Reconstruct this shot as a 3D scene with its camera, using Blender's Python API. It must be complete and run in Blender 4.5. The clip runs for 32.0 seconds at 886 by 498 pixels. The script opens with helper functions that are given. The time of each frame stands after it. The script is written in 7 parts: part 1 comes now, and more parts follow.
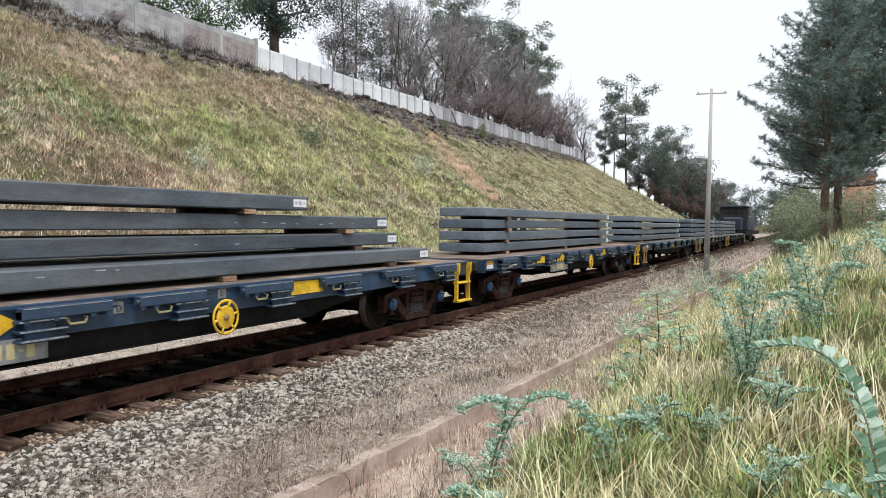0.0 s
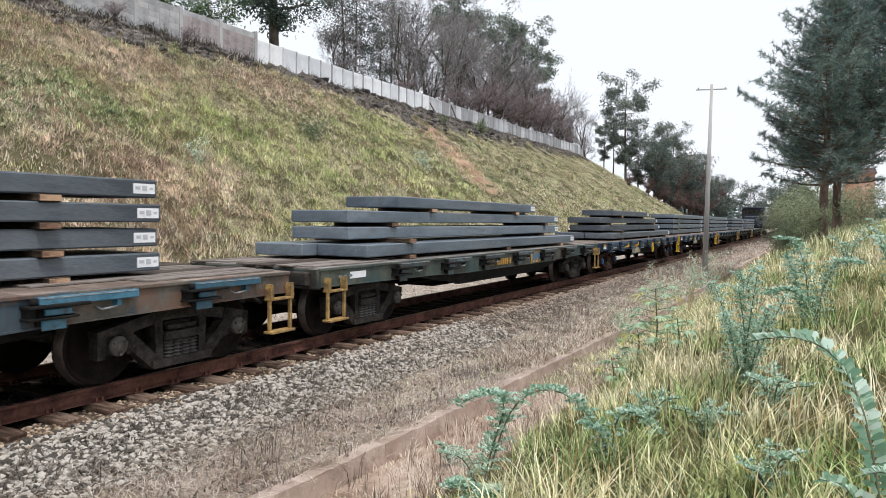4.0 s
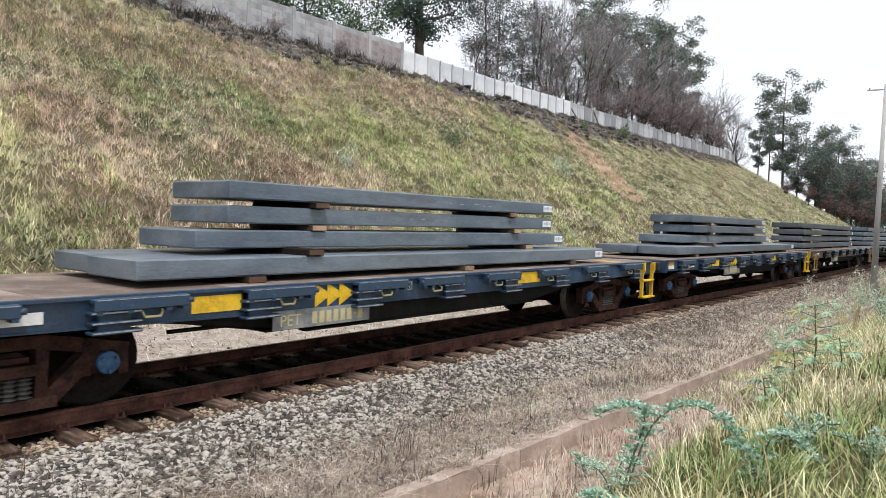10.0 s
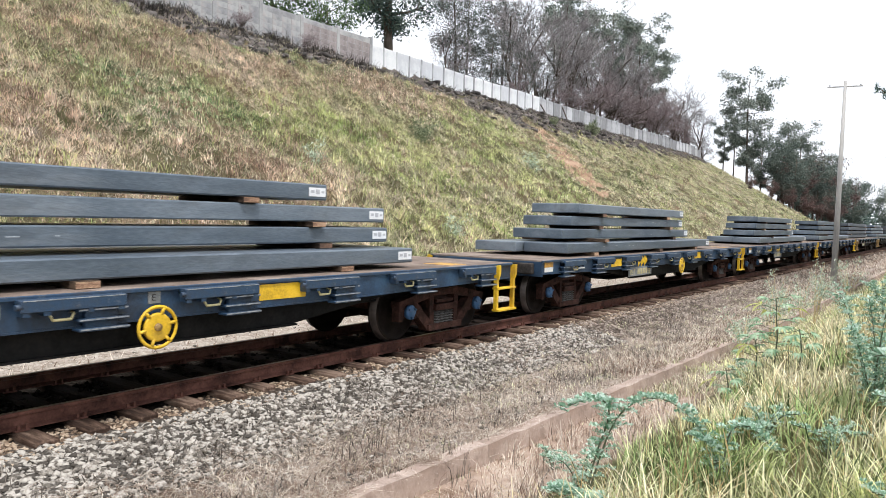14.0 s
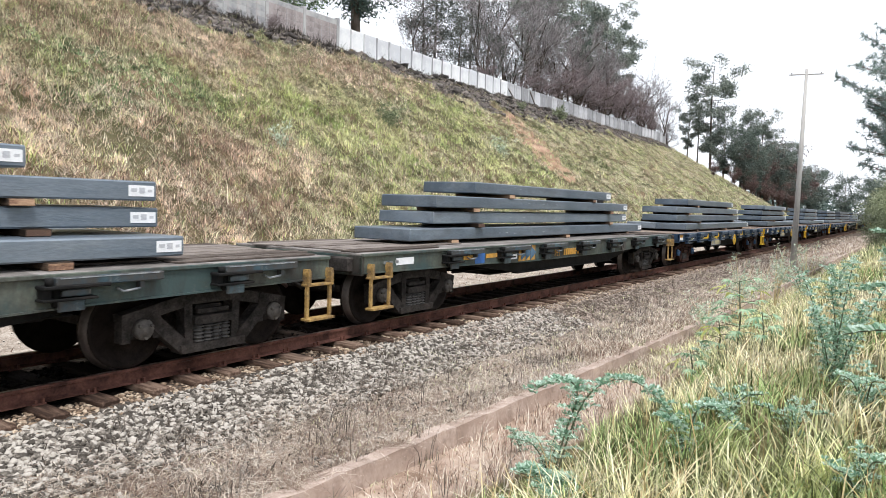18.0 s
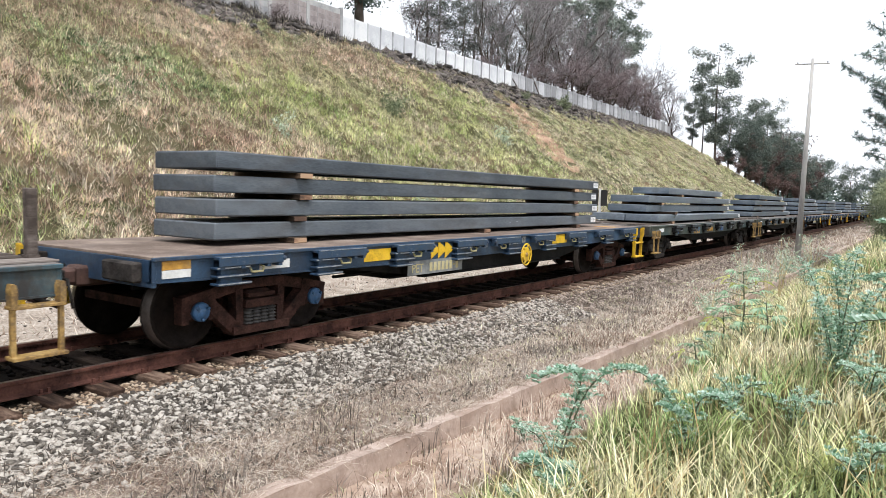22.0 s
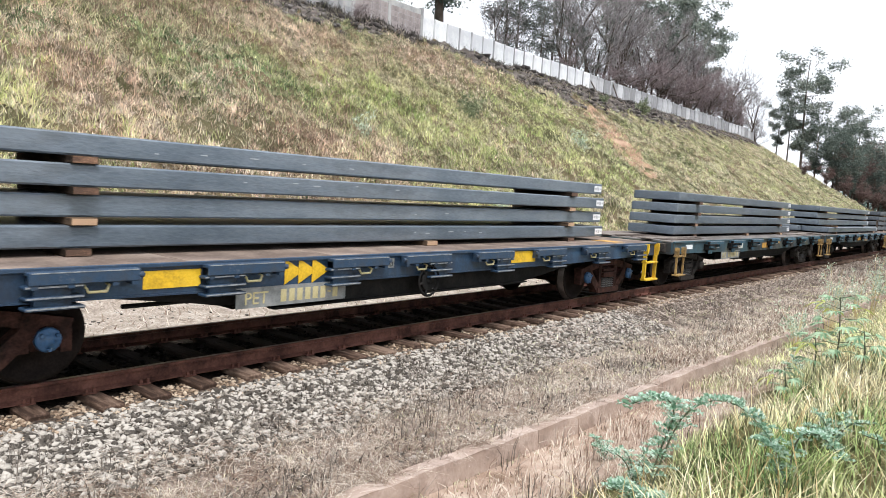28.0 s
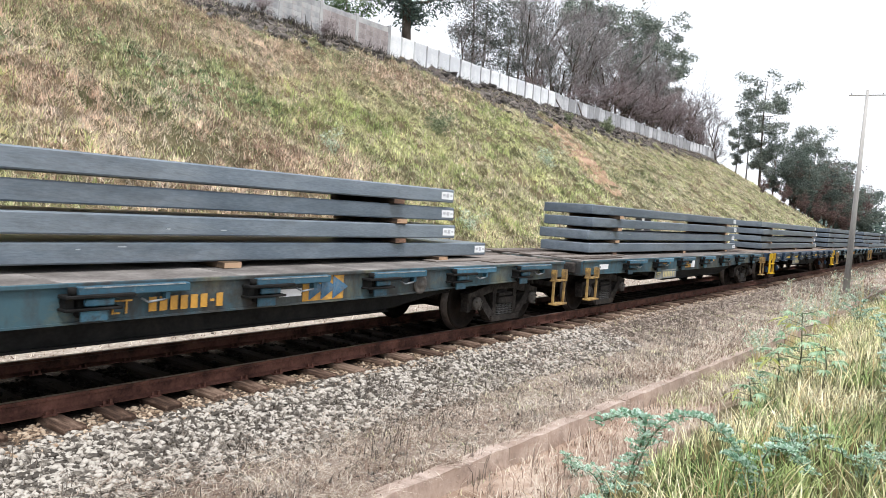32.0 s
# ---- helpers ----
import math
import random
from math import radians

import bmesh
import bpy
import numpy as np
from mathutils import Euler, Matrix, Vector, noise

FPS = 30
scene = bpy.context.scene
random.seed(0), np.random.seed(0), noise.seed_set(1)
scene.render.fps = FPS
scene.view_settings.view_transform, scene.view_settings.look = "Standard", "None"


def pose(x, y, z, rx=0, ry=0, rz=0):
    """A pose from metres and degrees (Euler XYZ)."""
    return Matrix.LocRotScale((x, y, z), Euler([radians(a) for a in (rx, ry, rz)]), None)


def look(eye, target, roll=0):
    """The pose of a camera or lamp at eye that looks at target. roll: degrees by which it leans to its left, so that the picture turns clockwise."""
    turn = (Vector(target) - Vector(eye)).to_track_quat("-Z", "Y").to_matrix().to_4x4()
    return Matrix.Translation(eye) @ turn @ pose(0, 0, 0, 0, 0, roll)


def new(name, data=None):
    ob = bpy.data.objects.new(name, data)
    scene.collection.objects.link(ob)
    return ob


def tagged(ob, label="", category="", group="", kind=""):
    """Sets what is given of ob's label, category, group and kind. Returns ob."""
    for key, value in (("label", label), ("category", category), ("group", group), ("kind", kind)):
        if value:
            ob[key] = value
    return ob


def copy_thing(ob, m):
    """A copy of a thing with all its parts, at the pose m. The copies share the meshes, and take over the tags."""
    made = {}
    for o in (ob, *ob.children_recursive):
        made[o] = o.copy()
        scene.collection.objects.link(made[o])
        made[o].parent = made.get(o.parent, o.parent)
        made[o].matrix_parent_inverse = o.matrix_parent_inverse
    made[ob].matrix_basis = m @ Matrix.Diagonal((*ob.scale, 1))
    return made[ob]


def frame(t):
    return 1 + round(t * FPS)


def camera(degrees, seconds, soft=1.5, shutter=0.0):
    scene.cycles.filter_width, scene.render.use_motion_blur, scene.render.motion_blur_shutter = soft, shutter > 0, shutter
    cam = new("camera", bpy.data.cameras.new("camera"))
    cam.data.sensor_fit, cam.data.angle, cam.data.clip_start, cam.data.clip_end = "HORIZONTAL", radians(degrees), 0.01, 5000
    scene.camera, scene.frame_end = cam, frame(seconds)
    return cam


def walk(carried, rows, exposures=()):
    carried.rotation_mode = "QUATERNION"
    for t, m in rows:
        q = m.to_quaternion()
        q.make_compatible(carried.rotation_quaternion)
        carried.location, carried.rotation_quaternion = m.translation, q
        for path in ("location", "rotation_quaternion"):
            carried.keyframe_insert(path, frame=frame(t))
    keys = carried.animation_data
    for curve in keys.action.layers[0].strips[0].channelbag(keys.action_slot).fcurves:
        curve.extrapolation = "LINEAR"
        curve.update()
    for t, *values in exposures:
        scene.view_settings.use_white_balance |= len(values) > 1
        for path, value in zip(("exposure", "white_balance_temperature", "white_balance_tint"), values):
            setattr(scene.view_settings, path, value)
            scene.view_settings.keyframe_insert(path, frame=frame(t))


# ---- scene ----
# one lens for the whole shot, held by a person on the bank beside the line
LENS = 63.80
PATH = [  # seconds, x, y, z, tilt, lean, turn
    (0.0, 0.030, 0.043, 1.978, 87.98, -0.40, 27.74), (0.5, 0.039, 0.030, 1.966, 87.97, -0.31, 27.61),
    (1.0, 0.038, 0.039, 1.968, 88.07, -0.38, 27.47), (1.5, 0.039, 0.037, 1.971, 87.96, -0.35, 27.42),
    (2.0, 0.031, 0.031, 1.963, 88.07, -0.44, 27.31), (2.5, 0.030, 0.045, 1.961, 87.75, -0.56, 27.41),
    (4.5, 0.028, 0.037, 1.967, 87.53, -0.76, 27.75), (5.0, 0.039, 0.029, 1.965, 87.56, -0.61, 28.08),
    (5.5, 0.028, 0.034, 1.974, 87.64, -0.40, 28.38), (6.0, 0.031, 0.038, 1.971, 87.63, -0.46, 28.57),
    (6.5, 0.031, 0.038, 1.977, 87.62, -0.44, 28.27), (7.0, 0.034, 0.043, 1.974, 87.91, -0.40, 28.44),
    (7.5, 0.034, 0.033, 1.972, 88.05, -0.58, 28.53), (8.0, 0.039, 0.042, 1.970, 88.08, -1.11, 28.74),
    (8.5, 0.033, 0.041, 1.971, 87.61, -1.99, 30.72), (9.0, 0.028, 0.027, 1.973, 88.12, -1.68, 31.93),
    (9.5, 0.031, 0.007, 1.964, 88.27, -2.12, 34.66), (10.0, 0.036, -0.020, 1.967, 87.83, -1.66, 38.72),
    (10.5, 0.042, -0.029, 1.975, 87.51, -1.10, 42.08), (11.0, 0.061, -0.016, 1.976, 87.68, -1.29, 42.58),
    (11.5, 0.056, -0.009, 1.981, 88.00, -1.17, 41.18), (12.0, 0.064, 0.009, 1.969, 87.74, -1.58, 38.76),
    (12.5, 0.060, 0.012, 1.976, 87.46, -1.92, 36.62), (13.0, 0.059, 0.010, 1.973, 87.57, -1.91, 36.23),
    (13.5, 0.049, 0.008, 1.971, 87.62, -1.79, 36.35), (14.0, 0.055, 0.008, 1.968, 87.53, -1.48, 36.34),
    (14.5, 0.059, 0.003, 1.966, 87.54, -1.60, 36.58), (16.5, 0.029, 0.022, 1.945, 87.95, -1.56, 34.16),
    (17.0, 0.027, 0.025, 1.945, 87.12, -0.96, 34.07), (17.5, 0.022, 0.030, 1.943, 86.86, -1.37, 33.93),
    (18.0, 0.019, 0.043, 1.946, 86.36, -1.73, 33.74), (18.5, 0.013, 0.024, 1.939, 86.13, -1.99, 34.51),
    (19.0, 0.015, 0.034, 1.939, 85.79, -1.96, 34.94), (19.5, 0.013, 0.040, 1.944, 85.78, -2.09, 34.99),
    (20.0, 0.006, 0.041, 1.943, 85.74, -1.89, 34.74), (20.5, 0.006, 0.044, 1.942, 85.64, -1.72, 34.67),
    (21.0, 0.014, 0.047, 1.937, 85.45, -1.72, 34.56), (21.5, 0.021, 0.043, 1.935, 85.52, -1.74, 34.25),
    (22.0, 0.021, 0.047, 1.942, 85.59, -1.72, 34.05), (22.5, 0.010, 0.048, 1.944, 85.63, -1.91, 34.01),
    (23.0, 0.006, 0.033, 1.937, 85.60, -2.12, 33.88), (23.5, 0.001, 0.027, 1.932, 85.25, -2.63, 34.42),
    (24.0, 0.006, 0.036, 1.942, 85.09, -3.28, 34.15), (24.5, -0.004, 0.010, 1.944, 84.96, -3.23, 35.58),
    (25.0, -0.013, -0.028, 1.948, 84.79, -2.34, 41.22), (25.5, -0.009, -0.031, 1.971, 84.47, -2.47, 44.06),
    (27.5, -0.108, -0.093, 2.072, 85.48, -3.51, 40.54), (28.0, -0.116, -0.103, 2.073, 85.22, -3.62, 39.67),
    (28.5, -0.124, -0.110, 2.078, 85.44, -3.44, 39.29), (29.0, -0.123, -0.111, 2.083, 85.85, -3.52, 38.97),
    (29.5, -0.124, -0.112, 2.086, 86.30, -3.56, 39.04), (30.0, -0.123, -0.119, 2.078, 86.80, -3.53, 38.65),
    (30.5, -0.116, -0.118, 2.072, 86.68, -3.18, 38.29), (31.0, -0.117, -0.118, 2.078, 86.66, -3.52, 37.80),
    (31.5, -0.130, -0.122, 2.083, 86.37, -3.24, 37.61), (32.0, -0.150, -0.130, 2.080, 86.72, -3.79, 36.99),
]
cam = camera(LENS, 32.0, soft=0.8, shutter=0.07)
walk(cam, [(t, pose(x, y, z, rx, ry, rz)) for t, x, y, z, rx, ry, rz in PATH],
     exposures=[(0.0, 0.32), (8.0, 0.29), (10.0, 0.34), (11.0, 0.48), (13.0, 0.58), (17.0, 0.62), (22.0, 0.6), (25.0, 0.58), (28.0, 0.7), (32.0, 0.7)])

# ---- light: bright overcast ----
SUN_EL, SUN_AZ = 62.0, 125.0   # degrees; azimuth clockwise from the line's direction
world = bpy.data.worlds.new("overcast")
scene.world = world
world.use_nodes = True
wn = world.node_tree
sky = wn.nodes.new("ShaderNodeTexSky")
sky.sky_type = "NISHITA"
sky.sun_disc = False
sky.sun_elevation, sky.sun_rotation = radians(SUN_EL), radians(SUN_AZ)
sky.air_density, sky.dust_density, sky.ozone_density = 1.0, 4.0, 1.0
veil = wn.nodes.new("ShaderNodeMix")
veil.data_type = "RGBA"
veil.inputs[0].default_value = 0.88
veil.inputs[7].default_value = (10.4, 10.9, 11.8, 1)
wn.links.new(sky.outputs[0], veil.inputs[6])
bg = wn.nodes["Background"]
bg.inputs[1].default_value = 0.084
wn.links.new(veil.outputs[2], bg.inputs[0])
sun = new("sun", bpy.data.lights.new("sun", "SUN"))
sun.data.energy, sun.data.angle, sun.data.color = 2.1, radians(12), (1.0, 0.98, 0.96)
sun.matrix_world = look((math.sin(radians(SUN_AZ)) * 80, math.cos(radians(SUN_AZ)) * 80, 80 * math.tan(radians(SUN_EL))), (0, 0, 0))
scene.view_settings.exposure = 0.34


# ---- materials ----
def ramp_node(nt, stops):
    r = nt.nodes.new("ShaderNodeValToRGB")
    els = r.color_ramp.elements
    while len(els) < len(stops):
        els.new(0.5)
    for e, (p, c) in zip(els, stops):
        e.position, e.color = p, (*c, 1)
    return r


def material(name, colors, rough=0.7, scale=8.0, fine=60.0, metal=0.0, bump=0.15, island=0.0, objrand=0.0, detail=6.0, stain=None, stretch=None, spec=0.5, contrast=1.3):
    """Colour ramp over coarse noise, finer grain on top, relief from the grain; optional shift per island or per object."""
    m = bpy.data.materials.new(name)
    m.use_nodes = True
    nt = m.node_tree
    bsdf = nt.nodes["Principled BSDF"]
    tc = nt.nodes.new("ShaderNodeTexCoord")
    vec = tc.outputs["Object"]
    if stretch:
        mp = nt.nodes.new("ShaderNodeMapping")
        mp.inputs["Scale"].default_value = stretch
        nt.links.new(vec, mp.inputs[0])
        vec = mp.outputs[0]
    n1 = nt.nodes.new("ShaderNodeTexNoise")
    n1.inputs["Scale"].default_value, n1.inputs["Detail"].default_value, n1.inputs["Roughness"].default_value = scale, detail, 0.62
    n2 = nt.nodes.new("ShaderNodeTexNoise")
    n2.inputs["Scale"].default_value, n2.inputs["Detail"].default_value = fine, 3.0
    nt.links.new(vec, n1.inputs["Vector"])
    nt.links.new(vec, n2.inputs["Vector"])
    mixv = nt.nodes.new("ShaderNodeMath")
    mixv.operation = "MULTIPLY_ADD"
    mixv.inputs[1].default_value = 0.35
    nt.links.new(n2.outputs["Fac"], mixv.inputs[0])
    sub = nt.nodes.new("ShaderNodeMath")
    sub.operation = "MULTIPLY_ADD"
    sub.inputs[1].default_value, sub.inputs[2].default_value = contrast, 0.325 - 0.5 * contrast
    nt.links.new(n1.outputs["Fac"], sub.inputs[0])
    nt.links.new(sub.outputs[0], mixv.inputs[2])
    val = mixv.outputs[0]
    for amount, node, out in ((island, "ShaderNodeNewGeometry", "Random Per Island"), (objrand, "ShaderNodeObjectInfo", "Random")):
        if amount:
            g = nt.nodes.new(node)
            a = nt.nodes.new("ShaderNodeMath")
            a.operation = "MULTIPLY_ADD"
            a.inputs[1].default_value = amount
            off = nt.nodes.new("ShaderNodeMath")
            off.operation = "SUBTRACT"
            off.inputs[1].default_value = amount * 0.5
            nt.links.new(g.outputs[out], a.inputs[0])
            nt.links.new(val, off.inputs[0])
            nt.links.new(off.outputs[0], a.inputs[2])
            val = a.outputs[0]
    k = len(colors) - 1
    r = ramp_node(nt, [(0.3 + 0.42 * i / k, c) for i, c in enumerate(colors)])
    nt.links.new(val, r.inputs[0])
    col = r.outputs[0]
    for spec_ in ([stain] if isinstance(stain, tuple) else stain or []):
        sc, amt, c = spec_[:3]
        lo, hi, pull = spec_[3:] if len(spec_) > 3 else (0.5, 0.72, None)
        n3 = nt.nodes.new("ShaderNodeTexNoise")
        n3.inputs["Scale"].default_value, n3.inputs["Detail"].default_value, n3.inputs["Roughness"].default_value = sc, 8.0, 0.7
        if pull:
            mp3 = nt.nodes.new("ShaderNodeMapping")
            mp3.inputs["Scale"].default_value = pull
            nt.links.new(tc.outputs["Object"], mp3.inputs[0])
            nt.links.new(mp3.outputs[0], n3.inputs["Vector"])
        else:
            nt.links.new(tc.outputs["Object"], n3.inputs["Vector"])
        sr = ramp_node(nt, [(lo, (0, 0, 0)), (hi, (amt, amt, amt))])
        nt.links.new(n3.outputs["Fac"], sr.inputs[0])
        mx = nt.nodes.new("ShaderNodeMix")
        mx.data_type = "RGBA"
        nt.links.new(sr.outputs[0], mx.inputs[0])
        nt.links.new(col, mx.inputs[6])
        mx.inputs[7].default_value = (*c, 1)
        col = mx.outputs[2]
    nt.links.new(col, bsdf.inputs["Base Color"])
    bsdf.inputs["Roughness"].default_value, bsdf.inputs["Metallic"].default_value = rough, metal
    bsdf.inputs["Specular IOR Level"].default_value = spec
    if bump:
        b = nt.nodes.new("ShaderNodeBump")
        b.inputs["Strength"].default_value, b.inputs["Distance"].default_value = bump, 0.02
        nt.links.new(n2.outputs["Fac"], b.inputs["Height"])
        nt.links.new(b.outputs[0], bsdf.inputs["Normal"])
    return m


M = {}
M["rail"] = material("rusty_rail", [(0.045, 0.022, 0.018), (0.115, 0.053, 0.042), (0.19, 0.09, 0.07)], 0.6, 3, 40, metal=0.25, spec=0.12)
M["rail_top"] = material("worn_rail_head", [(0.1, 0.07, 0.06), (0.2, 0.15, 0.13)], 0.4, 4, 60, metal=0.6)
M["pale_mark"] = material("pale_yellow_lettering", [(0.42, 0.36, 0.18), (0.6, 0.53, 0.3)], 0.6, 6, 50)
M["sleeper"] = material("weathered_sleeper", [(0.045, 0.028, 0.021), (0.115, 0.074, 0.055), (0.24, 0.17, 0.13)], 0.9, 3, 50, objrand=0.4, stretch=(1, 6, 6), stain=(3, 0.6, (0.04, 0.03, 0.026)), spec=0.12)
nt = M["sleeper"].node_tree
base = nt.nodes["Principled BSDF"].inputs["Base Color"].links[0].from_socket
tc, sep = nt.nodes.new("ShaderNodeTexCoord"), nt.nodes.new("ShaderNodeSeparateXYZ")
nt.links.new(tc.outputs["Object"], sep.inputs[0])
# the train's shade painted in: sleepers go near black between the rails
dist, shade_fac, shade_mix = nt.nodes.new("ShaderNodeMath"), nt.nodes.new("ShaderNodeMapRange"), nt.nodes.new("ShaderNodeMix")
dist.operation, shade_mix.data_type = "ABSOLUTE", "RGBA"
shade_fac.inputs["From Min"].default_value, shade_fac.inputs["From Max"].default_value, shade_fac.inputs["To Min"].default_value, shade_fac.inputs["To Max"].default_value = 0.72, 0.95, 0.88, 0.0
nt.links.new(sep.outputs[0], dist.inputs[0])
nt.links.new(dist.outputs[0], shade_fac.inputs["Value"])
nt.links.new(shade_fac.outputs[0], shade_mix.inputs[0])
nt.links.new(base, shade_mix.inputs[6])
shade_mix.inputs[7].default_value = (0.008, 0.0065, 0.006, 1)
nt.links.new(shade_mix.outputs[2], nt.nodes["Principled BSDF"].inputs["Base Color"])
M["stone"] = material("ballast_stone", [(0.07, 0.06, 0.05), (0.27, 0.24, 0.205), (0.5, 0.46, 0.41)], 0.9, 14, 90, island=0.9, bump=0.4)
M["stone_dusty"] = material("dusty_brown_stone", [(0.14, 0.107, 0.086), (0.26, 0.208, 0.17), (0.4, 0.335, 0.285)], 0.9, 6, 70, island=0.7, bump=0.3)
M["stone_tan"] = material("tan_ballast_stone", [(0.15, 0.1, 0.066), (0.35, 0.255, 0.175), (0.56, 0.45, 0.34)], 0.9, 6, 70, island=0.6, bump=0.25)
# near-black stone colour that stands for the shade under the train
M["stone_shade"] = material("shade_dark_stone", [(0.004, 0.0035, 0.003), (0.009, 0.0075, 0.0065), (0.022, 0.018, 0.016)], 0.9, 6, 70, island=0.7, bump=0.25, spec=0.08)
M["stone_part"] = material("ballast_stone_loose", [(0.13, 0.114, 0.094), (0.34, 0.307, 0.264), (0.53, 0.492, 0.44)], 0.9, 6, 70, objrand=0.6, bump=0.25)
M["blue"] = material("blue_wagon_paint", [(0.012, 0.028, 0.056), (0.02, 0.05, 0.098), (0.034, 0.08, 0.145)], 0.5, 2.0, 30, stain=[(1.4, 0.7, (0.024, 0.026, 0.032), 0.48, 0.68, (1, 1, 0.5)), (7, 0.35, (0.12, 0.14, 0.16), 0.6, 0.74, (1, 0.6, 1.4)), (9, 0.4, (0.09, 0.05, 0.035), 0.62, 0.74, None)])
M["bluelight"] = material("blue_pocket_paint", [(0.016, 0.042, 0.085), (0.026, 0.07, 0.135)], 0.5, 4, 40, stain=[(4, 0.7, (0.035, 0.033, 0.033), 0.45, 0.65, None), (11, 0.6, (0.16, 0.17, 0.18), 0.58, 0.7, None)])
M["flap_blue"] = material("chipped_blue_flap", [(0.025, 0.085, 0.13), (0.045, 0.15, 0.23), (0.075, 0.21, 0.3)], 0.55, 3, 40, objrand=0.5, stain=[(3, 0.85, (0.035, 0.034, 0.034), 0.5, 0.62, None), (9, 0.6, (0.2, 0.21, 0.21), 0.58, 0.7, None)])
M["flap_pale"] = material("dusty_teal_flap", [(0.025, 0.05, 0.065), (0.045, 0.09, 0.115), (0.09, 0.15, 0.18)], 0.6, 3, 40, objrand=0.6, stain=[(2.5, 0.9, (0.045, 0.04, 0.036), 0.44, 0.58, None), (9, 0.6, (0.22, 0.23, 0.22), 0.58, 0.7, None)])
M["handle_yellow"] = material("worn_yellow_handle", [(0.45, 0.4, 0.2), (0.66, 0.6, 0.36)], 0.6, 6, 50)
M["green"] = material("olive_wagon_paint", [(0.035, 0.044, 0.036), (0.07, 0.085, 0.068), (0.115, 0.13, 0.104)], 0.65, 1.6, 30, stain=[(0.8, 0.85, (0.03, 0.06, 0.062), 0.48, 0.58, (1, 0.7, 1)), (1.9, 0.85, (0.03, 0.022, 0.019), 0.46, 0.62, (1, 1, 0.35)), (6, 0.5, (0.13, 0.125, 0.11), 0.62, 0.74, None)])
M["teal"] = material("faded_teal_paint", [(0.03, 0.037, 0.037), (0.058, 0.07, 0.07), (0.1, 0.11, 0.102)], 0.65, 1.6, 30, stain=[(0.75, 0.85, (0.12, 0.122, 0.078), 0.5, 0.58, (1, 0.8, 1)), (1.3, 0.8, (0.11, 0.06, 0.04), 0.6, 0.68, None), (0.55, 0.9, (0.03, 0.085, 0.115), 0.46, 0.55, (1, 0.8, 1)), (1.9, 0.85, (0.03, 0.023, 0.02), 0.45, 0.6, (1, 1, 0.35)), (6, 0.5, (0.14, 0.135, 0.12), 0.62, 0.74, None)])
M["grey"] = material("grey_wagon_paint", [(0.06, 0.055, 0.048), (0.1, 0.09, 0.075), (0.15, 0.135, 0.11)], 0.65, 1.8, 30, stain=[(0.6, 0.9, (0.14, 0.075, 0.05), 0.47, 0.55, None), (0.8, 0.85, (0.03, 0.07, 0.1), 0.54, 0.6, (1, 1, 1)), (1.9, 0.8, (0.04, 0.03, 0.026), 0.5, 0.64, (1, 1, 0.35))])
M["black"] = material("black_underframe", [(0.006, 0.006, 0.006), (0.012, 0.012, 0.012), (0.02, 0.018, 0.017)], 0.75, 3, 30, spec=0.12)
M["bogie"] = material("brown_bogie_dust", [(0.013, 0.008, 0.0065), (0.04, 0.019, 0.015), (0.075, 0.036, 0.028)], 0.85, 5, 40, stain=(4, 0.5, (0.018, 0.015, 0.014)), spec=0.12)
M["bogie_dark"] = material("dark_bogie_grime", [(0.012, 0.011, 0.01), (0.03, 0.027, 0.025), (0.06, 0.052, 0.048)], 0.85, 5, 40, stain=(3, 0.6, (0.02, 0.013, 0.011)), spec=0.12)
M["wheel"] = material("wheel_steel", [(0.009, 0.007, 0.006), (0.024, 0.018, 0.016)], 0.75, 5, 40, metal=0.2, spec=0.12)
M["tread"] = material("worn_wheel_tread", [(0.06, 0.05, 0.046), (0.13, 0.11, 0.1)], 0.45, 6, 40, metal=0.5)
M["cap"] = material("blue_bearing_cap", [(0.018, 0.065, 0.15), (0.045, 0.135, 0.28)], 0.5, 8, 50, stain=(9, 0.7, (0.04, 0.034, 0.034)))
M["cap_grey"] = material("grey_bearing_cap", [(0.05, 0.045, 0.042), (0.12, 0.11, 0.1)], 0.7, 8, 50, spec=0.2)
M["spring"] = material("spring_steel", [(0.02, 0.019, 0.018), (0.07, 0.066, 0.063)], 0.6, 8, 50, metal=0.2)
M["worn_edge"] = material("paint_worn_to_steel", [(0.1, 0.12, 0.14), (0.24, 0.26, 0.28), (0.36, 0.37, 0.37)], 0.5, 9, 60)
M["old_yellow"] = material("dirty_pale_yellow_paint", [(0.14, 0.085, 0.035), (0.34, 0.21, 0.065), (0.5, 0.35, 0.14)], 0.65, 5, 40, stain=(6, 0.7, (0.11, 0.085, 0.06)))
M["yellow"] = material("yellow_paint", [(0.5, 0.3, 0.015), (0.75, 0.47, 0.02), (0.85, 0.56, 0.05)], 0.5, 3, 40, stain=(4, 0.45, (0.2, 0.12, 0.05)))
M["orange"] = material("faded_orange_paint", [(0.4, 0.2, 0.03), (0.58, 0.31, 0.05), (0.68, 0.41, 0.1)], 0.6, 4, 40, stain=[(5, 0.8, (0.12, 0.085, 0.06), 0.46, 0.66, None), (12, 0.6, (0.05, 0.045, 0.04), 0.56, 0.68, None)])
M["brightblue"] = material("bright_blue_paint", [(0.02, 0.1, 0.33), (0.03, 0.15, 0.45)], 0.5, 3, 40, stain=(5, 0.3, (0.06, 0.06, 0.06)))
